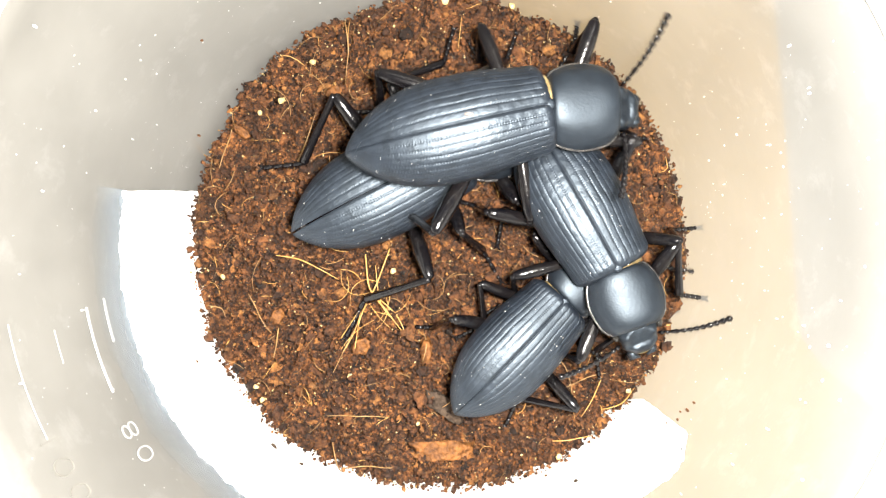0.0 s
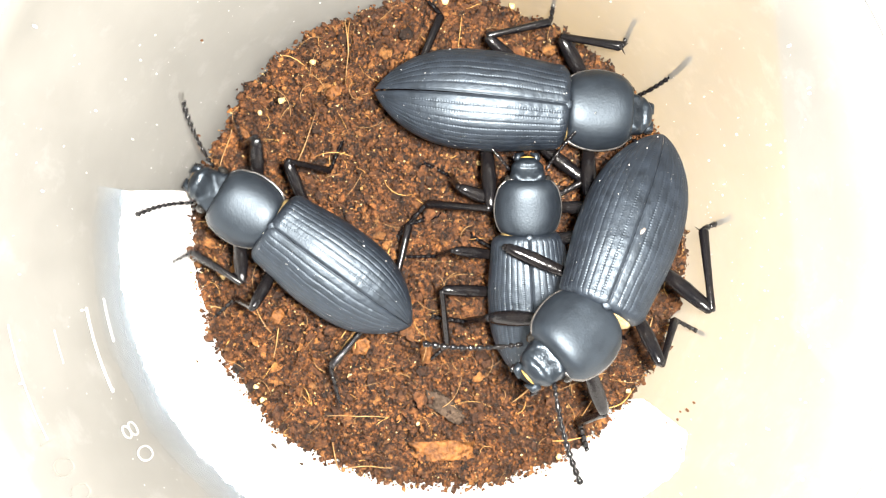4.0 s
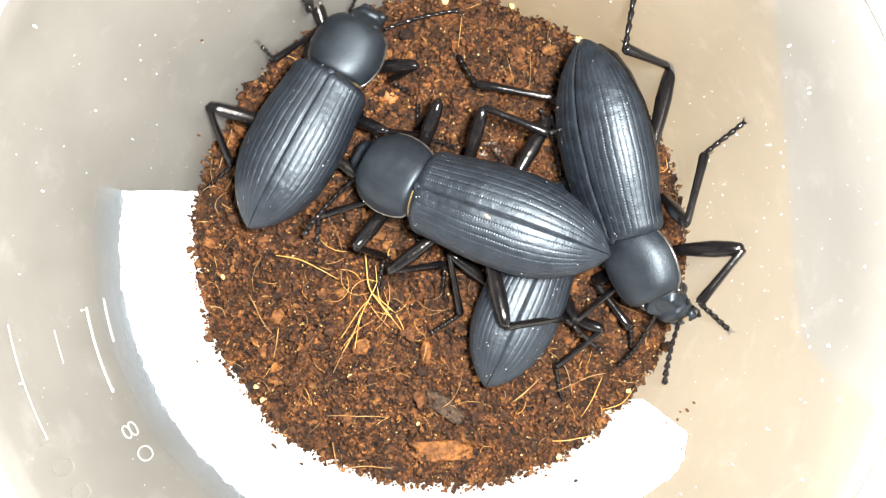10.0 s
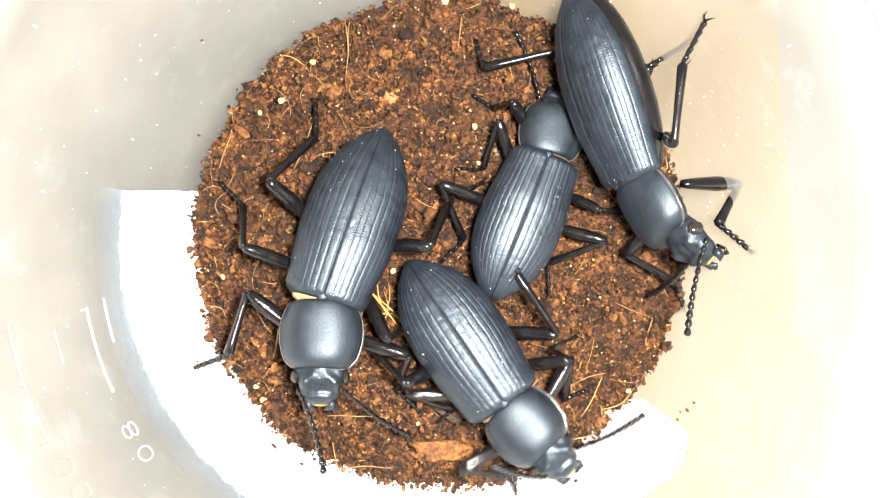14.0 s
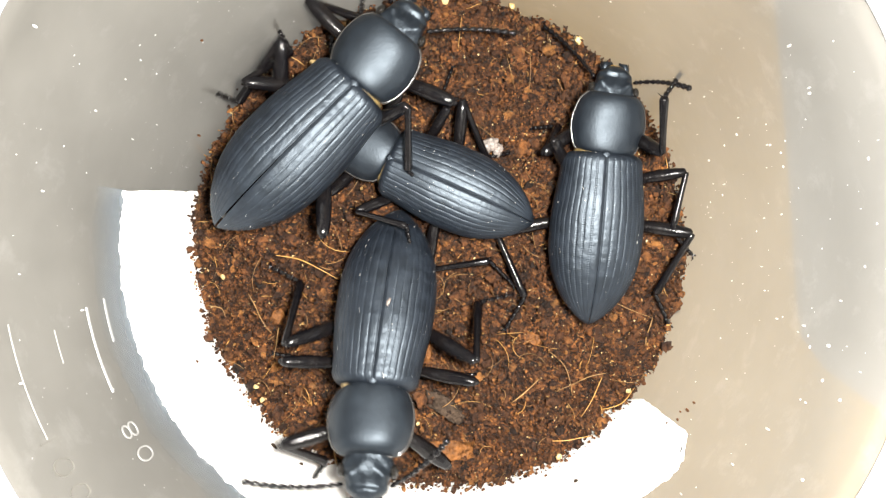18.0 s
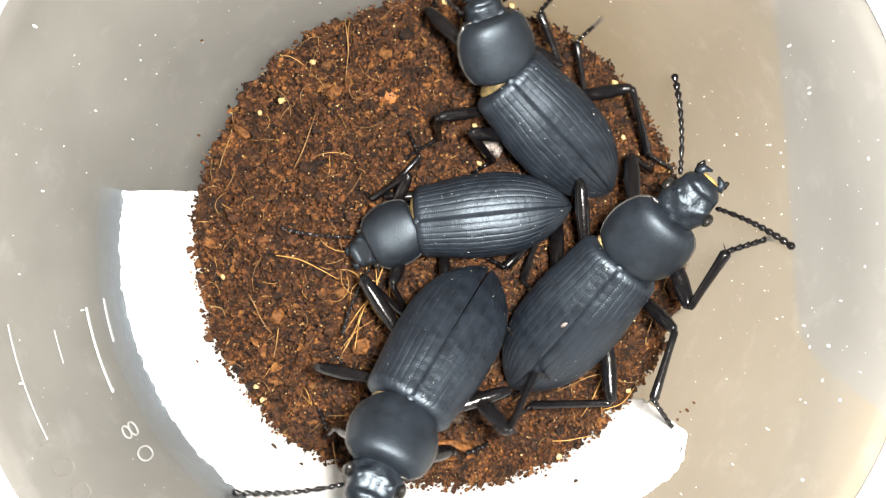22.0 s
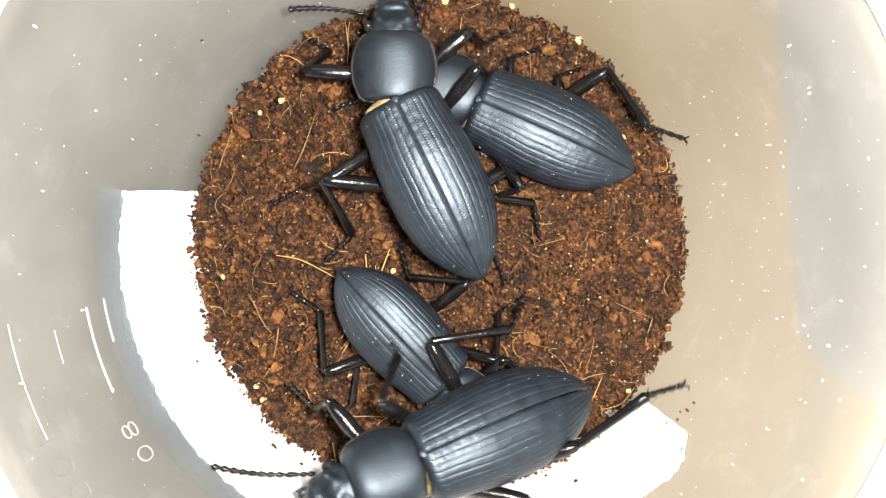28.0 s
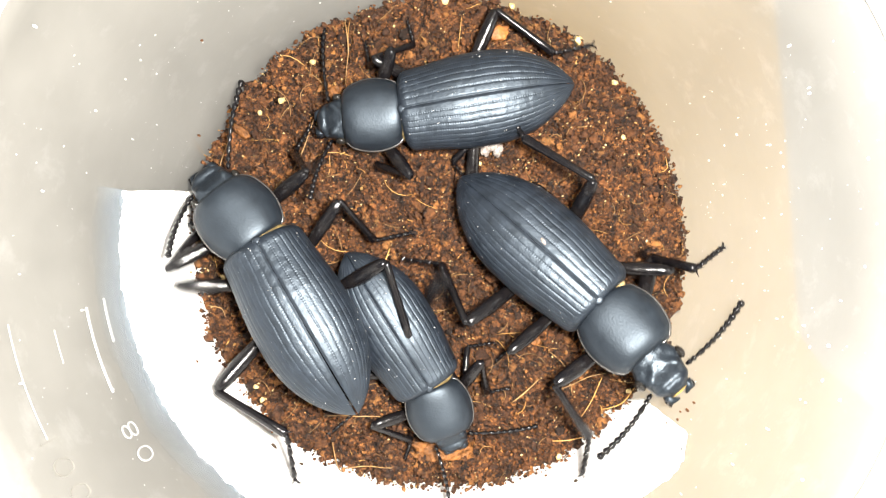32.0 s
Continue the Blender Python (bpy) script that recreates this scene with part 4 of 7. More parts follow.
PATH_C = [
    row(0, 15.08, -1.95, 7.03, -151, 5, 0, -9, -1, 0.096),
    row(0.5, 13.52, -2.23, 7.30, -173, 6, 0, -18, -0, 0.069),
    row(1, 10.17, -5.78, 8.85, -200, 9, 0, -28, 1, 0.080),
    row(1.5, 5.27, -7.81, 8.79, -234, 8, 0, -8, 0, 0.085),
    row(2, -3.07, -12.39, 7.78, -251, -6, 0, 2, -4, 0.102),
    row(2.5, -7.20, -11.67, 5.09, -269, -5, 0, -2, -0, 0.032),
    row(3, -10.19, -5.30, 3.06, -297, -0, 0, -5, -0, 0.043),
    row(3.5, -15.59, -0.78, 5.21, -298, 10, 0, 8, 2, 0.061),
    row(5.5, -10.98, 11.03, 4.10, -358, 0, 0, -1, -1, 0.060),
    row(6, -8.80, 13.18, 5.26, -364, 4, 0, -2, 0, 0.032),
    row(6.5, -12.19, 9.68, 4.52, -340, 5, 0, -0, 0, 0.046),
    row(7, -12.05, 6.11, 4.36, -340, 1, 0, -10, -1, 0.053),
    row(7.5, -9.70, 7.26, 2.56, -365, -2, 0, 2, -1, 0.064),
    row(8, -10.68, 10.15, 3.20, -367, -1, 0, -11, -0, 0.036),
    row(8.5, -7.86, 10.50, 3.19, -388, -2, 0, 1, -1, 0.061),
    row(9, -5.81, 14.55, 5.41, -400, -1, 0, -9, -1, 0.072),
    row(9.5, -5.11, 17.08, 6.09, -401, 1, 0, -6, -2, 0.085),
    row(10, -9.73, 15.66, 4.93, -389, -1, 0, 1, -4, 0.114),
    row(10.5, -12.74, 11.79, 7.84, -356, 22, 0, 8, 6, 0.012),
    row(11, -13.16, 8.08, 5.76, -332, 9, 0, 18, 3, 0.051),
    row(11.5, -14.95, 1.94, 4.55, -304, 8, 0, 9, 1, 0.050),
    row(12, -14.25, -4.39, 5.18, -268, 6, 0, 7, 2, 0.064),
    row(12.5, -9.44, -7.54, 3.15, -235, -1, 0, 5, 1, 0.012),
    row(13, -4.06, -12.82, 3.69, -204, -0, 0, 0, -0, 0.041),
    row(13.5, -0.11, -14.88, 4.85, -182, 10, 0, 6, 1, 0.104),
    row(14, 5.63, -13.84, 5.88, -145, 10, 0, 9, 4, 0.065),
    row(14.5, 10.69, -9.67, 4.77, -112, 6, 0, 3, 2, 0.058),
    row(15.1667, 12.35, -6.16, 4.95, -84, 6, 0, -4, 2, 0.059),
    row(15.8333, 14.01, -2.65, 5.14, -56, 6, 0, -10, 1, 0.059),
    row(16.5, 15.67, 0.86, 5.32, -28, 5, 0, -17, 1, 0.059),
    row(17, 15.80, 3.41, 3.79, -22, -0, 0, -5, -1, 0.064),
    row(17.5, 15.12, 5.53, 3.02, -10, -4, 0, 5, -2, 0.077),
    row(18, 14.46, 8.72, 4.36, -4, 6, 0, -5, 1, 0.077),
    row(18.5, 13.68, 10.53, 5.16, 6, 12, 0, -4, 1, 0.054),
    row(19, 10.72, 12.41, 2.72, 17, -3, 0, 12, -1, 0.065),
    row(19.5, 6.42, 14.24, 1.86, 35, -0, 0, 16, 2, 0.077),
    row(20, 4.02, 17.68, 2.11, 46, 0, 0, 13, 0, 0.075),
    row(20.5, 0.05, 16.61, 6.27, 66, 16, 0, -5, 0, 0.031),
    row(21, -1.04, 18.88, 5.17, 64, 10, 0, 14, -0, 0.022),
    row(21.5, 1.72, 16.31, 5.46, 61, 16, -6, -14, 1, 0.077),
    row(22, 5.24, 15.04, 7.64, 44, 25, -7, -26, 3, 0.128),
    row(22.5, 9.63, 14.28, 9.23, 27, 33, -12, -13, 5, 0.095),
    row(23, 7.63, 15.00, 12.20, 19, 44, -18, -3, 19, 0.068),
    row(23.5, 8.24, 15.37, 3.67, 31, 0, 0, 11, -0, 0.090),
    row(24, 7.92, 14.56, 3.69, 34, 0, 0, 14, -0, 0.088),
    row(24.5, 9.35, 14.58, 3.69, 34, 0, 0, 26, -0, 0.049),
    row(25, 8.81, 11.85, 3.65, 37, 1, 0, -1, -0, 0.076),
    row(25.5, 9.43, 14.19, 3.58, 41, 2, 0, 4, -0, 0.131),
    row(27.5, 5.17, 12.97, 3.68, 61, 0, 0, 5, -0, 0.077),
    row(28, 2.97, 13.39, 3.67, 66, 0, 0, -3, -0, 0.128),
    row(28.5, 2.32, 14.07, 3.66, 63, 1, 0, 7, -0, 0.094),
    row(29, 1.07, 14.56, 3.69, 70, 0, 0, 3, -0, 0.089),
    row(29.5, 0.49, 14.01, 3.69, 75, 0, 0, -1, -0, 0.086),
    row(30, 0.46, 15.01, 3.27, 77, 1, 0, 5, -1, 0.077),
    row(30.5, -0.40, 14.49, 3.15, 75, -2, 0, 9, -1, 0.075),
    row(31, -0.47, 14.03, 3.34, 81, -2, 0, 8, -1, 0.071),
    row(31.5, -2.35, 12.91, 3.87, 92, -2, 0, -3, -0, 0.047),
    row(32, -3.78, 12.40, 4.10, 99, -3, 0, -4, -1, 0.070),
]
PATH_D = [
    row(0, 1.81, 9.28, 3.16, -63, -4, 0, -13, -3, 0.110),
    row(0.5, 3.13, 11.53, 2.40, -70, 1, 0, 2, -3, 0.120),
    row(1, 5.58, 10.87, 2.75, -88, -2, 0, 1, -3, 0.115),
    row(1.5, 4.48, 10.56, 2.58, -89, 1, 0, 5, -4, 0.116),
    row(2, 5.56, 10.89, 2.64, -88, -1, 0, 2, -2, 0.105),
    row(2.5, 8.61, 11.46, 3.06, -97, -4, 0, -4, -2, 0.110),
    row(3, 9.40, 9.96, 4.26, -101, -1, 0, -6, -1, 0.053),
    row(3.5, 10.78, 11.80, 4.32, -95, -1, 0, 6, -2, 0.111),
    row(5.5, 11.60, 13.34, 4.88, -103, -2, 0, -21, -2, 0.095),
    row(6, 12.20, 12.11, 4.68, -108, -2, 0, 4, -4, 0.118),
    row(6.5, 13.00, 12.55, 6.06, -107, 2, 0, -3, 2, 0.112),
    row(7, 12.87, 11.04, 5.83, -114, 3, 0, 10, 2, 0.107),
    row(7.5, 13.16, 10.21, 5.39, -117, 1, 0, 13, -2, 0.117),
    row(8, 13.15, 9.77, 4.87, -118, -2, 0, 13, -5, 0.116),
    row(8.5, 14.41, 9.81, 4.14, -117, -5, 0, -4, -9, 0.118),
    row(9, 13.41, 7.10, 4.51, -138, -3, 0, 10, -3, 0.097),
    row(9.5, 15.88, 5.76, 4.62, -152, -6, 15, 10, -5, 0.112),
    row(10, 16.07, 1.05, 7.75, -171, -6, 53, 16, -1, 0.097),
    row(10.5, 16.30, 1.30, 6.30, -178, -8, 52, 16, -4, 0.100),
    row(11, 16.43, 1.58, 5.48, -181, -9, 51, 15, -3, 0.096),
    row(11.5, 16.80, 0.95, 7.00, -187, -12, 57, 21, -2, 0.080),
    row(12, 17.08, 0.54, 8.92, -191, -13, 62, 27, 1, 0.064),
    row(12.5, 17.25, 2.40, 9.25, -184, -12, 66, 26, 0, 0.055),
    row(13, 17.44, 3.78, 9.58, -175, -10, 69, 26, -2, 0.048),
    row(13.5, 16.70, 5.00, 9.00, -170, -8, 72, 28, -1, 0.050),
    row(14, 16.73, 5.87, 8.46, -165, -5, 74, 26, -1, 0.050),
    row(14.5, 17.40, 6.10, 8.90, -162, -3, 72, 21, -1, 0.080),
    row(16.5, 7.67, 15.89, 9.30, -89, -1, 0, -6, -2, 0.072),
    row(17, 3.67, 16.24, 9.56, -81, 11, 0, 1, 0, 0.022),
    row(17.5, -2.42, 16.40, 8.49, -53, 4, 0, 1, -2, 0.094),
    row(18, -7.45, 14.26, 7.70, -45, 1, 6, 8, -0, 0.070),
    row(18.5, -9.24, 11.66, 9.21, -33, 18, 6, 11, 1, 0.071),
    row(19, -9.13, 9.87, 9.56, -15, 19, 6, 15, 1, 0.013),
    row(19.5, -13.22, 7.25, 9.87, 22, 21, 4, 2, 0, 0.034),
    row(20, -14.33, 6.08, 9.82, 31, 26, 3, 17, 3, -0.021),
    row(20.5, -13.31, 0.95, 11.35, 56, 34, 2, 14, -5, -0.020),
    row(21, -12.31, -5.59, 10.39, 87, 33, 2, 8, 5, 0.003),
    row(21.5, -9.21, -10.73, 11.53, 118, 38, 3, 3, -1, 0.002),
    row(22, -3.24, -13.14, 12.53, 149, 39, 4, 8, 10, 0.053),
    row(22.5, -0.78, -12.17, 13.45, 153, 47, 1, 2, -0, 0.029),
    row(23, 1.98, -14.00, 12.82, 182, 43, -2, -1, 6, 0.078),
    row(23.5, 5.16, -11.93, 15.01, 202, 50, -3, 20, -4, -0.006),
    row(24, 9.69, -10.03, 15.32, 228, 45, -4, 17, 10, 0.043),
    row(24.5, 12.07, -8.48, 13.55, 241, 42, -5, 22, -2, 0.008),
    row(25, 15.25, -3.59, 12.86, 274, 43, -6, 4, 1, -0.009),
    row(25.5, 15.94, -6.66, 14.79, 263, 53, -5, -14, -2, 0.011),
    row(26.1667, 11.85, -9.21, 15.00, 222, 50, 0, -10, -1, 0.016),
    row(26.8333, 8.00, -12.14, 14.26, 172, 46, 0, -1, -1, 0.016),
    row(27.5, 3.95, -14.60, 14.72, 116, 43, -6, 12, 0, 0.021),
    row(28, -2.19, -17.50, 11.64, 117, 23, 22, -4, -1, 0.040),
    row(28.5, -7.44, -13.51, 13.63, 95, 17, 50, 17, 1, -0.032),
    row(29, -8.93, -13.32, 12.31, 82, 7, 62, 19, 4, -0.030),
    row(29.5, -9.89, -12.74, 12.26, 77, 10, 60, 8, 5, -0.018),
    row(30, -12.19, -9.47, 9.17, 47, 0, 48, 9, -2, 0.060),
    row(30.5, -15.41, -6.23, 9.69, 37, -1, 32, 3, -1, 0.041),
    row(31, -14.76, -3.69, 9.25, 33, -0, 22, 16, -1, 0.037),
    row(31.5, -15.07, -0.62, 5.95, 28, -3, 16, 9, -1, 0.052),
    row(32, -16.24, 0.64, 6.57, 30, -3, 8, 9, -3, 0.083),
]



def between(rows, t):
    """The row at t, on a smooth line through the rows."""
    i = 0
    while i < len(rows) - 2 and rows[i + 1][0] <= t:
        i += 1
    a, b = np.array(rows[i]), np.array(rows[i + 1])
    p = np.array(rows[i - 1]) if i else a
    q = np.array(rows[i + 2]) if i + 2 < len(rows) else b
    h = b[0] - a[0]
    s = min(1, max(0, (t - a[0]) / h))
    ma = (b - p) / max(b[0] - p[0], 1e-6) * h
    mb = (q - a) / max(q[0] - a[0], 1e-6) * h
    return (2 * s ** 3 - 3 * s ** 2 + 1) * a + (s ** 3 - 2 * s ** 2 + s) * ma + (3 * s ** 2 - 2 * s ** 3) * b + (s ** 3 - s ** 2) * mb


def body_pose(r):
    return pose(r[1], r[2], r[3], r[5], r[6], r[4])


def neck_pose(r):
    return pose(0, 0, 0, r[8], 0, r[7])


def head_pose(r, L):
    return neck_pose(r) @ pose(0, -r[9] * L, 0, -6)


def floor_z(x, y):
    """Height of the peat, or of the wall beyond it."""
    d = math.hypot(x - CUP[0], y - CUP[1])
    if d > 22.8:
        return max(0.0, (d - 23.2) / 0.13)
    return ground_z(x - CUP[0], y - CUP[1]) + 0.3


def on_floor(x, y):
    """A foothold: on the peat, or a little way up the wall."""
    d = math.hypot(x - CUP[0], y - CUP[1])
    if d < 22.9:
        return Vector((x, y, floor_z(x, y)))
    z = min(12.0, (d - 22.9) * 1.2)
    r = wall_r(z) - 0.3
    return Vector((CUP[0] + (x - CUP[0]) * r / d, CUP[1] + (y - CUP[1]) * r / d, z))


def bone_pose(a, b, hint):
    x = (b - a).normalized()
    y = hint.cross(x)
    y = y.normalized() if y.length > 1e-5 else Vector((0, 1, 0))
    m = Matrix((x, y, x.cross(y))).transposed().to_4x4()
    m.translation = a * MM
    return m


STEP = 0.1


def gait(rows, L, which, side, holds):
    """Footholds of one leg, every tenth of a second: stand, then swing on when the body has moved past."""
    hx, hy = HOMES[which]
    phase = (which == "middle") ^ (side > 0)
    n = int(round(32 / STEP))

    def home(t):
        r = between(rows, min(32, max(0, t)))
        m = body_pose(r)
        p = Vector((side * hx * L, hy * L, -0.2 * L))
        if which == "front":
            p = neck_pose(r) @ p
        p = m @ p
        f = on_floor(p.x, p.y)
        f.z = max(f.z, r[3] - 0.52 * L)
        return f

    anchor = {round(t / STEP): p for t, p, _ in holds}
    out, foot, swing = [], home(0), None
    if 0 in anchor:
        foot = anchor[0]
    for k in range(n + 1):
        t = k * STEP
        nxt = next((a for a in range(k, k + 3) if a in anchor), None)
        held = any(a in anchor for a in (k - 1, k))
        if k in anchor:
            foot, swing = anchor[k].copy(), None
        elif nxt is not None and swing is None:
            swing = (k - 1, nxt, foot.copy(), anchor[nxt])
        elif swing is None and not held:
            away = (foot - home(t)).length
            if away > (0.20 if phase == (int(t / 0.3) % 2 == 0) else 0.33) * L:
                ahead = home(t + 0.2)
                goal = ahead + (ahead - foot).normalized() * 0.08 * L
                goal = Vector((goal.x, goal.y, ahead.z))
                swing = (k - 1, k + 2, foot.copy(), goal)
        p = foot
        if swing:
            s = (k - swing[0]) / (swing[1] - swing[0])
            p = swing[2].lerp(swing[3], min(1, s)) + Vector((0, 0, 1.6 * math.sin(math.pi * min(1, s))))
            if s >= 1:
                foot, swing = swing[3], None
        out.append((t, p.copy()))
    return out


def buried(p, L):
    """How deep a point lies within the body, or above its back."""
    if p.z < -0.09 * L:
        return 0
    y = p.y / L
    w = 0.30 * max(0, 1 - max(0, (-y - 0.45) / 0.6) ** 2.3) ** 0.5 if y < 0 else 0.235 if y < 0.34 else 0.16
    if y < -1.03 or y > 0.55:
        return 0
    return max(0, w - abs(p.x) / L) / 0.3


def crowded(p, others):
    """How far a point lies within another beetle, or above one that lies on top; others are (pose, length, on top)."""
    total = 0
    for m, size, above in others:
        q = m @ p
        y, z = q.y / size, q.z / size
        if -1.02 < y < 0.5 and -0.16 < z and (z < 0.2 or above):
            w = 0.28 * max(0, 1 - max(0, (-y - 0.45) / 0.6) ** 2.3) ** 0.5 if y < 0 else 0.2
            total += max(0, w - abs(q.x) / size) / 0.3
    return total


def leg_rows(rows, L, which, side, holds, crowd=()):
    fl, tl, sl = (q * L for q in BONES[which])
    hip0 = Vector((side * HIPS[which][0] * L, HIPS[which][1] * L, HIPS[which][2] * L))
    fore = {"front": 0.25, "middle": -0.2, "hind": -0.35}[which]
    made, before = ([], [], []), None
    for t, foot in gait(rows, L, which, side, holds):
        r = between(rows, t)
        hip = neck_pose(r) @ hip0 if which == "front" else hip0
        f = body_pose(r).inverted() @ foot
        flat = Vector((f.x - hip.x, f.y - hip.y, 0))
        reach = flat.length
        flat = flat.normalized() if reach > 1e-3 else Vector((side, 0, 0))
        ankle = f - flat * min(sl * 0.9, reach * 0.3) + Vector((0, 0, sl * 0.22))
        d = ankle - hip
        dist = min(max(d.length, abs(fl - tl) + 0.15 * L), (fl + tl) * 0.985)
        d = d.normalized()
        ankle = hip + d * dist
        bend = Vector((side * 0.6, fore, 0.8)).normalized()
        for at, _, knee in holds:
            if knee and abs(t - at) < 0.45:
                k = body_pose(r).inverted() @ knee - (hip + ankle) / 2
                k = k - d * k.dot(d)
                if k.length > 0.02 * L:
                    bend = bend.lerp(k.normalized(), 1 - smooth(0.12, 0.45, abs(t - at)))
        bend = (bend - d * bend.dot(d)).normalized()
        along = (fl * fl - tl * tl + dist * dist) / (2 * dist)
        out = math.sqrt(max(0, fl * fl - along * along))
        best, others, here = None, [], body_pose(r)
        for path, size in crowd:
            o = between(path, t)
            if math.hypot(o[1] - r[1], o[2] - r[2]) < 1.6 * size:
                others.append((body_pose(o).inverted() @ here, size, o[3] > r[3]))
        for k in range(-18, 18):
            b = Matrix.Rotation(radians(10 * k), 3, d) @ bend
            knee = hip + d * along + b * out
            cost = abs(k) / 18
            cost += 5 * buried(knee, L) + 3 * buried(knee.lerp(ankle, 0.3), L) + 3 * buried(knee.lerp(ankle, 0.6), L) + 2 * buried(knee.lerp(hip, 0.25), L)
            cost += 1.5 * max(0, knee.z / L - 0.02)
            if others:
                cost += 2.5 * crowded(knee, others) + 1.5 * crowded(knee.lerp(ankle, 0.45), others)
            cost += 0.35 * (b - before).length if before else 0
            if best is None or cost < best[0]:
                best = (cost, b, knee)
        before, knee = best[1], best[2]
        toe = f - ankle
        toe = toe if toe.length > 0.3 else flat
        made[0].append((t, bone_pose(hip, knee, Vector((0, 0, 1)))))
        made[1].append((t, bone_pose(knee, ankle, Vector((0, 0, 1)))))
        made[2].append((t, bone_pose(ankle, ankle + toe, Vector((0, 0, 1)))))
    return made


def feeler_rows(rows, L, side, seed, seen):
    """The feelers sweep to and fro in front of the head."""
    made = []
    keyed = dict((round(t, 1), (a - 9, max(-25, min(50, u)))) for t, a, u in seen)
    times = sorted(keyed)
    for k in range(int(32 / 0.25) + 1):
        t = k * 0.25
        swing = 38 + 16 * math.sin(2.1 * t + seed) + 9 * math.sin(5.3 * t + 2 * seed)
        lift = 4 + 9 * math.sin(1.7 * t + 3 * seed)
        for a in times:
            if abs(t - a) < 0.6:
                s = 1 - smooth(0.1, 0.6, abs(t - a))
                swing += (keyed[a][0] - swing) * s
                lift += (keyed[a][1] - lift) * s
        r = between(rows, t)
        base = Matrix.Translation(Vector((side * 0.115 * L, 0.50 * L, -0.01 * L)))
        best = None
        for up in range(0, 70, 4):
            for inward in range(0, 60, 6):
                turn = pose(0, 0, 0, 0, -lift - up, 90 - side * (swing - inward))
                m = head_pose(r, L) @ base @ turn
                cost = up / 40 + inward / 30
                for q in (0.5, 1.0):
                    p = body_pose(r) @ m @ Vector((0.45 * L * q, -side * 0.05 * L * q * q, 0))
                    cost += 3 * max(0, math.hypot(p.x - CUP[0], p.y - CUP[1]) + 0.25 - wall_r(p.z)) + 2 * max(0, 0.7 - p.z)
                if best is None or cost < best[0] - 1e-6:
                    best = (cost, m)
            if best[0] <= up / 40 + 1e-6:
                break
        m = best[1]
        m.translation *= MM
        made.append((t, m))
    return made


def hold(t, x, y, z, *knee):
    """A foothold at a moment, and the place of the knee above it."""
    return (t, Vector((x, y, z)), Vector(knee) if knee else None)


def sweep(t, out, lift):
    """How far a feeler points outward and upward at a moment."""
    return (t, out, lift)


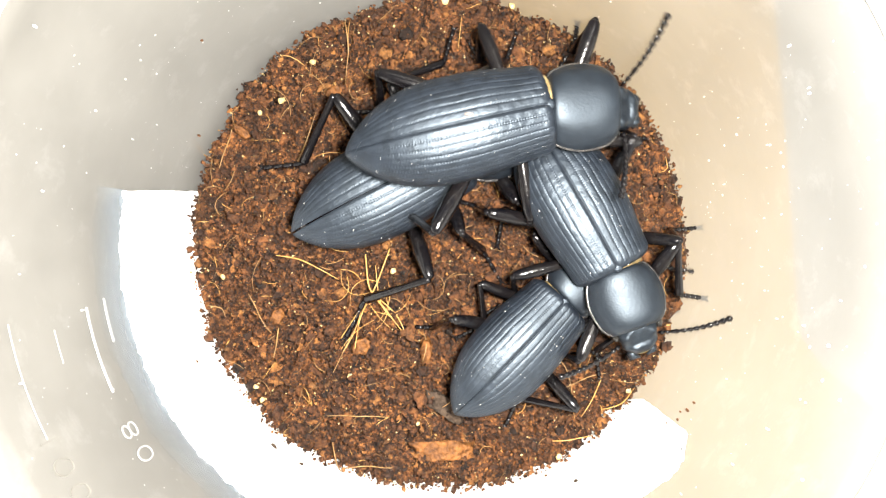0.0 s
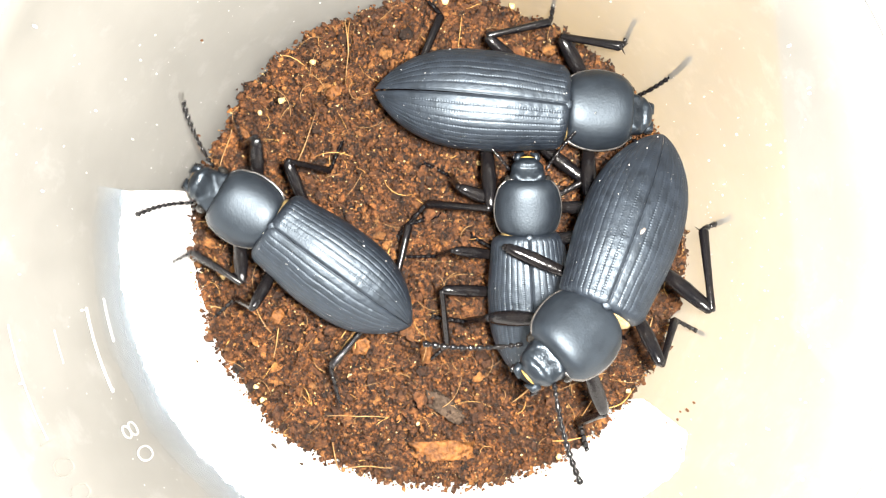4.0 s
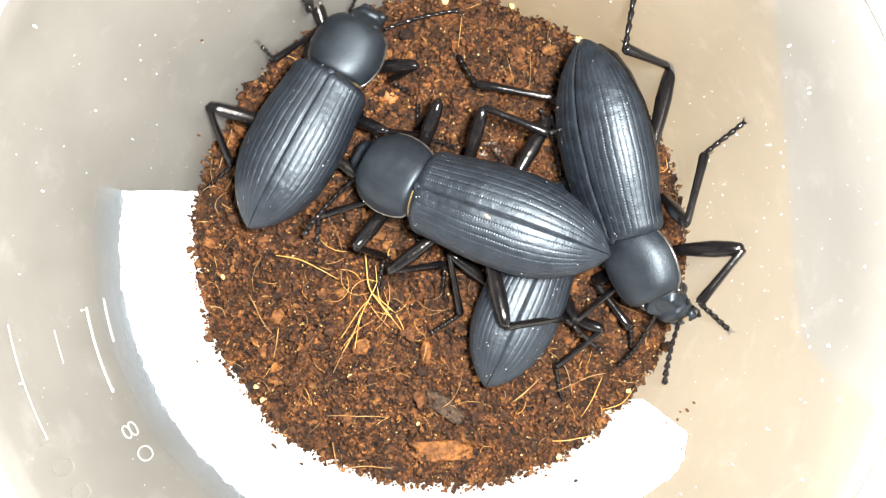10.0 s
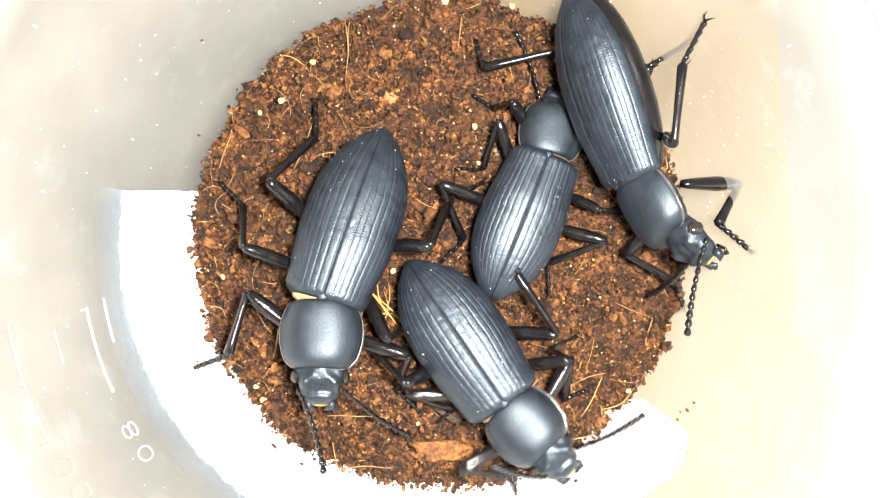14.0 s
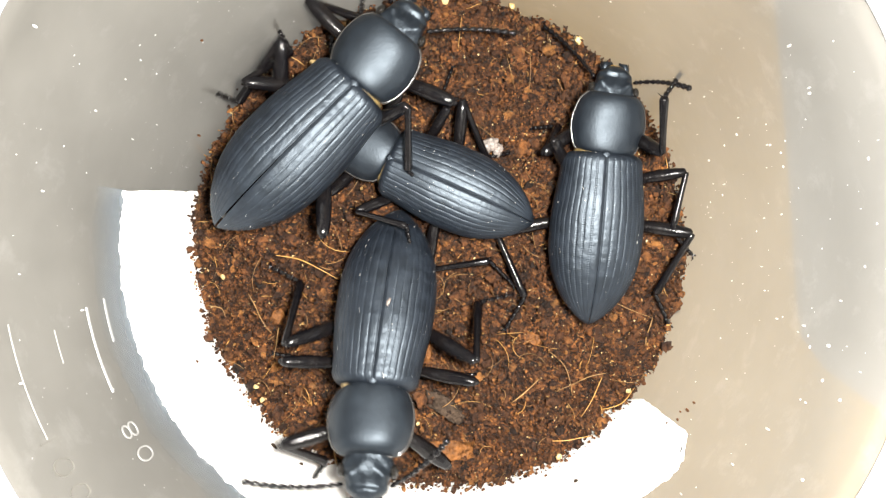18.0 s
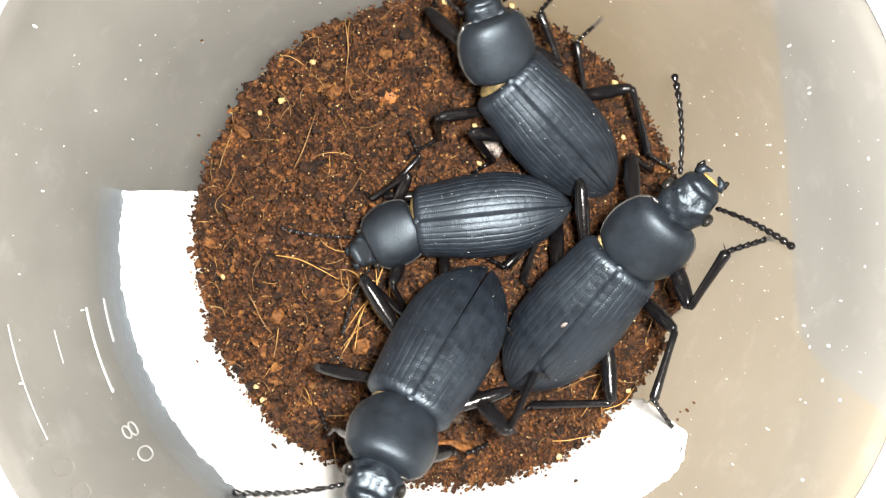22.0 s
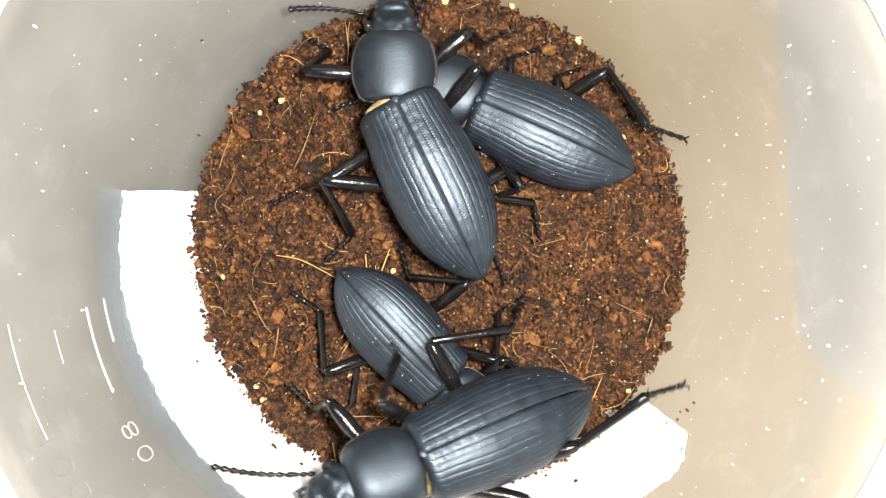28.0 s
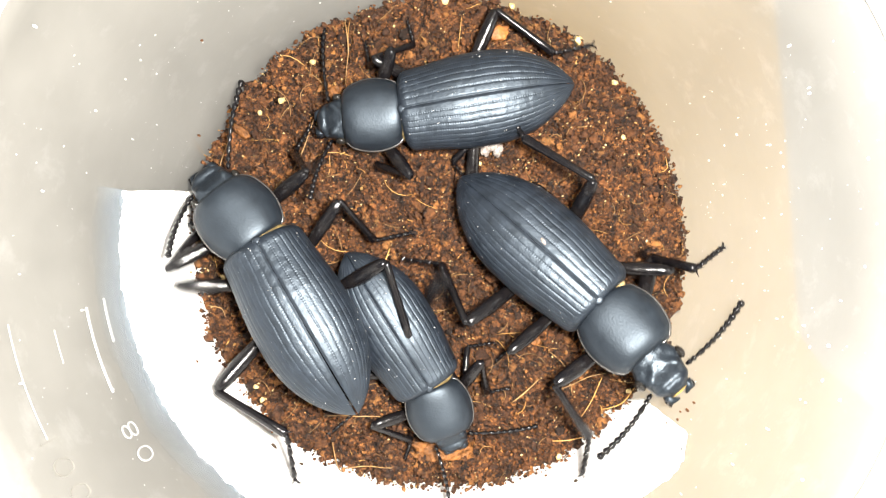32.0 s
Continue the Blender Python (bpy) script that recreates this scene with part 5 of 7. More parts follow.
HOLDS = {}
HOLDS["A"] = {
    ("hind", -1): [
        hold(0, -8.8, 13.0, 0.4, -4.5, 15.4, 10.1), hold(1, -2.1, 19.1, 0.4, 4.2, 17.6, 10.1), hold(2, 17.7, 15.1, 3.0, 15.8, 11.7, 8.5),
        hold(3, 20.9, 10.3, 3.9, 19.8, 7.5, 6.3), hold(7, 19.6, -1.6, 0.4, 18.5, -5.5, 5.3), hold(8, 16.2, -10.5, 4.0, 10.3, -9.3, 4.3),
        hold(9, 8.0, -12.3, 4.0, 3.7, -8.2, 6.0), hold(10, 14.1, -9.0, 3.0, 6.4, -4.9, 6.3), hold(11, 11.3, 0.6, 6.0, 7.5, -0.7, 6.6),
        hold(12, 8.0, -0.8, 7.0, 0.3, 2.3, 5.9), hold(13, 7.4, 3.7, 5.0, -0.7, 1.8, 5.2), hold(14, 3.5, 6.2, 0.4, 0.3, 2.3, 5.7),
        hold(17, 6.2, -6.4, 0.4, -1.9, -3.8, 9.1), hold(18, 5.7, -4.5, 0.4, 2.2, -5.7, 9.9), hold(19, -0.2, 1.1, 0.4, 2.0, -3.7, 1.4),
        hold(20, 2.5, 0.1, 0.4, 4.0, -1.5, 2.5), hold(21, 0.9, 0.3, 0.4, 5.3, -0.5, 5.8), hold(22, 4.1, -0.8, 0.4, 5.6, -1.0, 9.0),
        hold(23, 7.8, -8.5, 0.4, 7.2, -6.9, 12.1), hold(24, 8.9, -2.6, 0.4, 8.4, 0.5, 12.0), hold(25, 7.3, -1.0, 0.4, 7.1, 2.0, 8.3),
        hold(28, -10.5, -0.5, 0.4, -8.2, 7.0, 7.0), hold(29, -9.9, 0.1, 0.4, -4.3, 3.2, 12.8), hold(30, -10.4, 0.1, 0.4, -2.8, 4.3, 9.8),
        hold(31, 0.3, 10.7, 5.0, 6.6, 10.1, 6.7), hold(32, 5.9, 12.7, 5.0, 10.5, 6.4, 7.3),],
    ("middle", -1): [
        hold(0, 2.6, 19.4, 0.4, 4.2, 17.8, 10.1), hold(1, 13.5, 18.3, 0.4, 9.8, 17.3, 10.1), hold(2, 20.4, 10.2, 0.5, 17.7, 8.0, 8.5),
        hold(3, 24.5, -1.7, 15.8, 19.2, -3.3, 11.2), hold(6, 21.7, -5.7, 0.4, 16.5, -5.4, 9.8), hold(7, 10.3, -10.7, 6.0, 7.8, -9.6, 5.8),
        hold(8, 2.5, -13.4, 0.4, 2.4, -9.2, 4.2), hold(9, 0.9, -5.9, 0.4, -1.0, -4.0, 6.0), hold(10, 0.1, -2.7, 0.4, -3.4, 0.5, 6.3),
        hold(11, -2.4, -4.8, 0.4, -2.4, 2.0, 6.6), hold(12, -6.7, 0.9, 0.4, -7.4, 2.6, 4.4), hold(13, -7.2, -6.4, 0.4, -4.5, -1.5, 5.1),
        hold(14, -1.6, -8.3, 0.4, -6.0, -6.2, 5.7), hold(17, -10.7, -8.4, 0.4, -10.5, -5.0, 9.1),
        hold(18, 1.7, -11.9, 0.4, -0.2, -10.8, 9.9), hold(19, 8.1, -0.8, 0.4, 5.5, -8.0, 1.4), hold(22, 12.1, 4.3, 0.4, 12.3, 2.2, 9.0),
        hold(23, 7.8, -3.2, 0.4, 7.0, -2.3, 12.1), hold(24, 2.2, 1.7, 0.4, 5.4, 3.5, 12.0), hold(29, -4.5, 11.3, 0.4, -0.2, 10.0, 12.8),
        hold(30, -0.2, 11.8, 5.0, 4.1, 11.5, 9.8), hold(31, 7.7, 14.8, 5.0, 11.0, 9.0, 6.7), hold(32, 20.2, 0.3, 0.4, 16.0, -2.2, 7.3),],
    ("front", -1): [
        hold(0, 12.3, 19.9, 2.5, 12.1, 16.2, 10.1), hold(1, 18.2, 15.8, 9.4, 16.9, 13.3, 10.1), hold(2, 21.9, 5.8, 0.4, 18.2, 4.6, 8.5),
        hold(3, 19.1, -11.2, 0.4, 20.9, -7.9, 6.3), hold(6, 17.8, -11.5, 0.4, 13.1, -6.4, 9.8), hold(7, -6.0, -11.8, 0.4, -0.7, -9.0, 5.3),
        hold(8, -9.3, -5.6, 0.4, -4.3, -3.9, 4.2), hold(9, -8.5, -0.8, 0.4, -4.7, 1.6, 6.0), hold(10, -6.0, -2.9, 0.4, -7.1, 1.4, 6.3),
        hold(11, -5.0, 2.5, 0.4, -5.2, 2.5, 6.6), hold(12, -19.3, -1.6, 0.4, -13.7, 2.9, 4.4), hold(13, -3.6, -7.1, 6.0, -9.7, -4.2, 5.7),
        hold(14, -2.4, -15.2, 0.4, -4.0, -8.7, 5.7), hold(17, -12.8, -12.8, 0.4, -11.5, -9.1, 9.1),
        hold(18, -0.8, -19.5, 0.4, -2.3, -16.1, 9.9), hold(19, 8.6, -10.3, 0.4, 6.2, -11.1, 1.4), hold(20, 10.3, 0.3, 0.4, 9.6, -2.6, 2.5),
        hold(21, 9.4, 7.8, 0.4, 11.8, 2.6, 5.8), hold(22, 19.9, 8.1, 0.4, 14.0, 6.1, 9.0), hold(23, 13.5, 7.6, 0.4, 8.7, 2.7, 12.1),
        hold(24, 3.5, 7.6, 0.4, 4.9, 7.0, 12.0), hold(25, 0.9, 6.8, 0.4, 2.7, 8.3, 8.3), hold(28, -12.6, 19.9, 0.4, -10.1, 14.9, 7.0),
        hold(29, -1.0, 19.6, 0.4, 0.7, 14.2, 12.8), hold(30, 12.5, 20.8, 8.7, 10.4, 16.9, 9.8), hold(31, 18.4, 14.3, 3.3, 16.2, 7.5, 6.7),
        hold(32, 23.6, -0.2, 8.3, 21.0, -0.9, 8.0),],
    ("hind", 1): [
        hold(0, -6.0, 1.7, 3.0, -0.4, 2.1, 10.1), hold(1, 5.2, 0.1, 4.0, 8.6, 1.5, 10.1), hold(2, 0.6, 15.1, 6.0, 2.7, 9.7, 8.5),
        hold(3, 9.3, 14.7, 5.0, 7.2, 4.8, 6.3), hold(6, 8.3, 12.7, 5.0, 7.7, 4.3, 9.8), hold(7, 15.6, 4.9, 0.4, 12.4, 6.1, 5.3),
        hold(8, 16.2, 5.7, 0.4, 12.1, 6.2, 4.2), hold(11, 17.4, 13.0, 8.0, 7.9, 14.0, 7.5), hold(12, 11.1, 13.2, 0.4, 2.9, 13.3, 4.4),
        hold(13, -0.6, 18.6, 0.4, -8.2, 11.4, 5.1), hold(14, -12.1, 13.6, 0.4, -14.4, 6.5, 5.7),
        hold(18, -15.5, -2.1, 0.4, -12.3, -4.7, 9.9), hold(19, -12.0, -10.7, 0.4, -8.4, -14.0, 1.4),
        hold(20, -4.5, -15.8, 0.4, 0.3, -15.6, 2.5), hold(21, 6.8, -20.3, 0.4, 11.1, -12.5, 5.8),
        hold(22, 6.2, -16.6, 0.4, 10.9, -12.0, 9.0), hold(23, 13.9, -18.9, 9.3, 15.7, -9.6, 12.1),
        hold(24, 22.6, -5.4, 6.6, 20.8, 1.9, 12.0), hold(25, 20.7, 8.1, 0.4, 16.1, 3.0, 8.3), hold(28, 5.7, -2.6, 0.4, 3.8, -0.9, 7.0),
        hold(29, 11.9, 1.9, 0.4, 9.2, 2.6, 12.8), hold(30, 5.2, -4.2, 0.4, 7.4, -2.3, 9.8), hold(31, 1.9, -2.6, 0.4, 7.7, -3.5, 6.7),
        hold(32, -3.2, -1.0, 0.4, 2.9, -5.6, 7.3),],
    ("middle", 1): [
        hold(0, 5.4, 1.6, 0.4, 8.6, 2.7, 10.1), hold(1, 17.2, -0.8, 0.4, 15.4, 1.9, 10.1), hold(2, 5.4, 1.6, 0.4, 8.0, 4.2, 8.5),
        hold(3, 3.4, -0.3, 0.4, 7.0, -2.4, 6.3), hold(6, 1.1, -2.1, 0.4, 4.0, -1.4, 9.8), hold(7, 9.6, 11.5, 6.0, 5.3, 4.6, 5.8),
        hold(8, 9.3, 9.3, 6.0, 5.4, 6.7, 5.3), hold(9, 2.5, 8.4, 0.4, 4.3, 8.6, 6.0), hold(10, 12.5, 11.2, 8.0, 4.2, 10.9, 7.3),
        hold(11, 7.0, 16.4, 0.4, 2.5, 16.0, 6.6), hold(12, -9.8, 21.8, 3.3, -10.4, 14.9, 4.4), hold(13, -17.1, 15.4, 0.4, -15.7, 6.1, 5.1),
        hold(14, -21.4, 6.5, 0.4, -17.3, 0.3, 5.7), hold(17, -18.5, 7.0, 0.4, -14.8, 4.4, 9.1),
        hold(18, -15.0, -10.1, 0.4, -11.6, -9.7, 9.9), hold(19, -11.8, -16.9, 0.4, -6.0, -15.9, 1.4),
        hold(21, 20.0, -12.4, 9.2, 17.4, -5.8, 7.7), hold(22, 18.8, -14.5, 10.9, 18.3, -7.1, 10.1),
        hold(23, 18.9, -14.3, 11.2, 17.6, -6.4, 12.1), hold(24, 22.7, 6.3, 6.5, 16.0, 11.1, 12.0),
        hold(25, 16.2, 14.8, 0.4, 12.9, 12.9, 8.3), hold(29, 10.5, 6.5, 0.4, 7.8, 6.7, 12.8), hold(30, 12.7, 2.2, 0.4, 11.5, 3.4, 9.8),
        hold(31, 10.3, -4.8, 0.4, 10.7, -2.9, 6.7), hold(32, 6.2, -9.6, 0.4, 7.2, -7.8, 7.3),],
    ("front", 1): [
        hold(0, 18.8, 10.5, 0.4, 15.0, 9.1, 10.1), hold(2, 7.1, -5.5, 5.0, 9.5, -0.4, 8.5), hold(3, 11.9, -11.5, 0.4, 9.2, -9.2, 6.3),
        hold(6, 5.2, -11.2, 0.4, 3.9, -5.7, 9.8), hold(7, -0.8, 5.4, 0.4, -0.5, 4.6, 5.3), hold(8, -0.2, 7.6, 0.4, 0.3, 6.7, 4.2),
        hold(9, -0.2, 8.1, 0.4, -0.5, 10.8, 6.0), hold(10, -2.4, 12.9, 0.4, -0.7, 11.8, 6.3), hold(11, -7.7, 15.6, 0.4, -3.1, 16.7, 6.6),
        hold(12, -15.9, 17.7, 2.1, -13.7, 14.6, 4.4), hold(13, -23.4, 4.6, 4.0, -19.5, 1.8, 5.1),
        hold(14, -21.5, -10.3, 6.5, -17.9, -8.5, 6.3), hold(17, -22.9, 8.9, 9.3, -18.8, 3.9, 9.4),
        hold(18, -11.4, -20.3, 4.9, -11.6, -13.5, 9.9), hold(19, 0.1, -22.8, 3.1, 0.1, -18.8, 2.4),
        hold(20, 14.2, -18.7, 9.2, 13.1, -14.0, 6.0), hold(21, 23.2, -5.6, 11.2, 19.1, -4.8, 8.7),
        hold(22, 24.5, 0.5, 15.0, 20.4, -2.6, 12.1), hold(23, 24.4, 0.9, 14.3, 19.5, -1.1, 13.4),
        hold(24, 23.4, 7.8, 15.2, 15.6, 8.8, 13.8), hold(25, 7.8, 21.0, 0.4, 7.1, 16.6, 8.3), hold(29, 9.5, 22.0, 6.2, 10.3, 15.6, 12.8),
        hold(30, 22.7, 2.4, 1.9, 15.0, 3.6, 9.8), hold(31, 22.0, -5.9, 3.1, 17.2, -3.7, 6.7), hold(32, 12.1, -19.8, 7.4, 12.7, -12.7, 7.5),],
}
HOLDS["B"] = {
    ("middle", -1): [
        hold(0, 2.2, -8.0, 0.4, 4.4, -4.1, 3.2), hold(1, 0.9, -13.9, 0.4, 1.8, -8.1, 3.2), hold(2, 3.4, -6.4, 0.4, 4.2, -2.6, 2.4),
        hold(14, 2.5, 7.6, 0.4, 5.0, 8.9, 2.8), hold(17, -7.7, 7.6, 0.4, -2.3, 7.4, 2.6), hold(18, -3.0, 0.6, 5.0, -6.6, 3.4, 4.3),
        hold(21, -5.0, 0.1, 0.4, -7.1, 2.6, 4.4), hold(22, 6.6, -8.1, 5.0, 0.8, -2.5, 3.9), hold(29, 1.7, -8.0, 0.4, 3.4, -8.2, 3.2),
        hold(30, 4.1, -6.4, 0.4, 3.7, -8.3, 2.5), hold(32, 3.5, -9.1, 0.4, 2.9, -9.2, 3.5),],
    ("hind", 1): [
        hold(0, 6.5, -15.6, 0.4, 8.9, -13.4, 3.2), hold(1, 12.7, -16.3, 0.4, 11.5, -13.4, 3.2), hold(7, 15.1, -9.6, 0.4, 14.5, -7.8, 2.4),
        hold(8, 17.0, -10.7, 0.4, 16.0, -8.3, 2.6), hold(10, 11.1, -13.4, 0.4, 12.4, -8.3, 2.4), hold(11, 6.5, -12.8, 0.4, 7.6, -6.7, 2.6),
        hold(12, 6.2, -7.5, 0.4, 9.6, -4.0, 5.7), hold(13, 12.7, -6.1, 0.4, 9.4, -5.1, 3.5), hold(14, 10.0, -2.9, 0.4, 13.3, 0.3, 2.8),
        hold(18, 5.2, 8.9, 0.4, 1.1, 11.7, 3.3), hold(19, 3.5, 10.8, 0.4, 1.9, 10.7, 1.8), hold(21, 4.9, 8.1, 0.4, 3.4, 10.3, 4.4),
        hold(23, -2.1, 8.9, 0.4, -5.7, 4.7, 3.0), hold(24, -11.1, 8.1, 0.4, -9.9, -1.5, 4.2), hold(25, -11.0, -10.4, 0.4, -9.5, -10.0, 3.6),
        hold(28, -14.2, -4.2, 0.4, -10.9, -9.4, 2.6), hold(29, -14.2, -4.2, 0.4, -10.1, -10.3, 3.2),
        hold(30, -13.6, -3.2, 0.4, -10.1, -5.2, 2.5),],
    ("middle", 1): [
        hold(0, 14.3, -9.9, 0.4, 14.0, -7.5, 3.2), hold(8, 19.1, -4.8, 0.4, 17.0, -5.4, 2.6), hold(22, -2.9, 10.3, 0.4, -2.9, 6.9, 2.4),
        hold(23, -11.2, -1.3, 0.4, -10.1, 0.6, 3.0), hold(24, -13.4, -11.5, 0.4, -9.9, -11.2, 4.2),
        hold(25, -6.1, -16.3, 0.4, -3.3, -15.2, 3.6), hold(28, -11.0, -15.8, 0.4, -9.1, -15.6, 2.6),
        hold(30, -10.4, -9.3, 0.4, -9.6, -8.8, 2.5),],
    ("front", 1): [
        hold(0, 14.8, -11.8, 0.4), hold(8, 20.5, 1.7, 0.4, 18.1, 1.4, 2.6), hold(20, -7.3, 16.2, 0.4, -7.5, 13.0, 3.3),
        hold(21, -7.7, 16.2, 0.4, -7.4, 13.3, 4.4), hold(22, -7.2, 5.2, 0.4, -6.5, 4.5, 2.4), hold(23, -14.4, -4.5, 0.4, -12.7, -4.5, 3.0),
        hold(24, -11.0, -13.6, 0.4, -9.9, -12.8, 4.2), hold(25, -0.2, -22.6, 1.9, 0.3, -18.5, 3.6),
        hold(31, -3.2, -19.3, 0.4, -2.9, -17.8, 2.2), hold(32, -3.4, -19.3, 0.4, -3.0, -17.0, 3.5),],
    ("front", -1): [
        hold(2, 5.2, 1.9, 0.4), hold(21, -12.3, 4.9, 0.4, -10.9, 5.7, 4.4), hold(23, -1.0, -5.7, 6.0, -4.3, -7.8, 4.6),
        hold(24, 0.3, -14.7, 0.4, -1.2, -13.0, 4.2), hold(29, 6.0, -13.4, 0.4, 4.5, -12.7, 3.2), hold(30, 5.7, -13.4, 0.4, 4.5, -13.0, 2.5),
        hold(31, 5.4, -13.4, 0.4, 3.5, -13.1, 2.2), hold(32, 5.4, -13.4, 0.4, 3.4, -12.9, 3.5),],
    ("hind", -1): [
        hold(3, 3.3, -8.8, 0.4, 3.9, -7.6, 4.2), hold(7, 4.2, -12.3, 0.4, 5.0, -7.8, 2.4), hold(9, 1.9, -9.6, 0.4, 3.4, -6.2, 3.4),
        hold(10, 0.1, -7.2, 0.4, 1.6, -2.6, 2.4), hold(11, -2.1, -5.6, 0.4, 0.1, -1.8, 2.6), hold(13, 6.2, -11.2, 0.4, 5.7, -7.7, 3.5),
        hold(14, 0.6, -0.5, 0.4, 1.6, 3.7, 2.8), hold(17, 6.2, -6.4, 0.4, 1.9, 0.1, 2.6), hold(18, 6.5, -3.2, 0.4, 2.4, -1.0, 3.3),
        hold(19, 6.2, 2.5, 0.4, 1.4, 2.2, 1.8), hold(20, 8.1, 0.1, 0.4, 0.8, 1.3, 3.3), hold(23, 9.4, 1.7, 0.4, 4.5, -0.7, 3.0),
        hold(24, 0.3, 0.6, 0.4, -0.7, -2.5, 4.2), hold(25, -4.2, 2.7, 0.4, -1.5, -3.0, 3.6), hold(28, -3.7, -1.0, 0.4, 0.3, -4.1, 2.6),
        hold(29, -3.7, -1.6, 0.4, 0.3, -4.4, 3.2), hold(30, -1.3, -2.6, 0.4, 0.6, -4.7, 2.5), hold(32, 3.0, -5.9, 0.4, 0.6, -4.1, 3.5),],
}
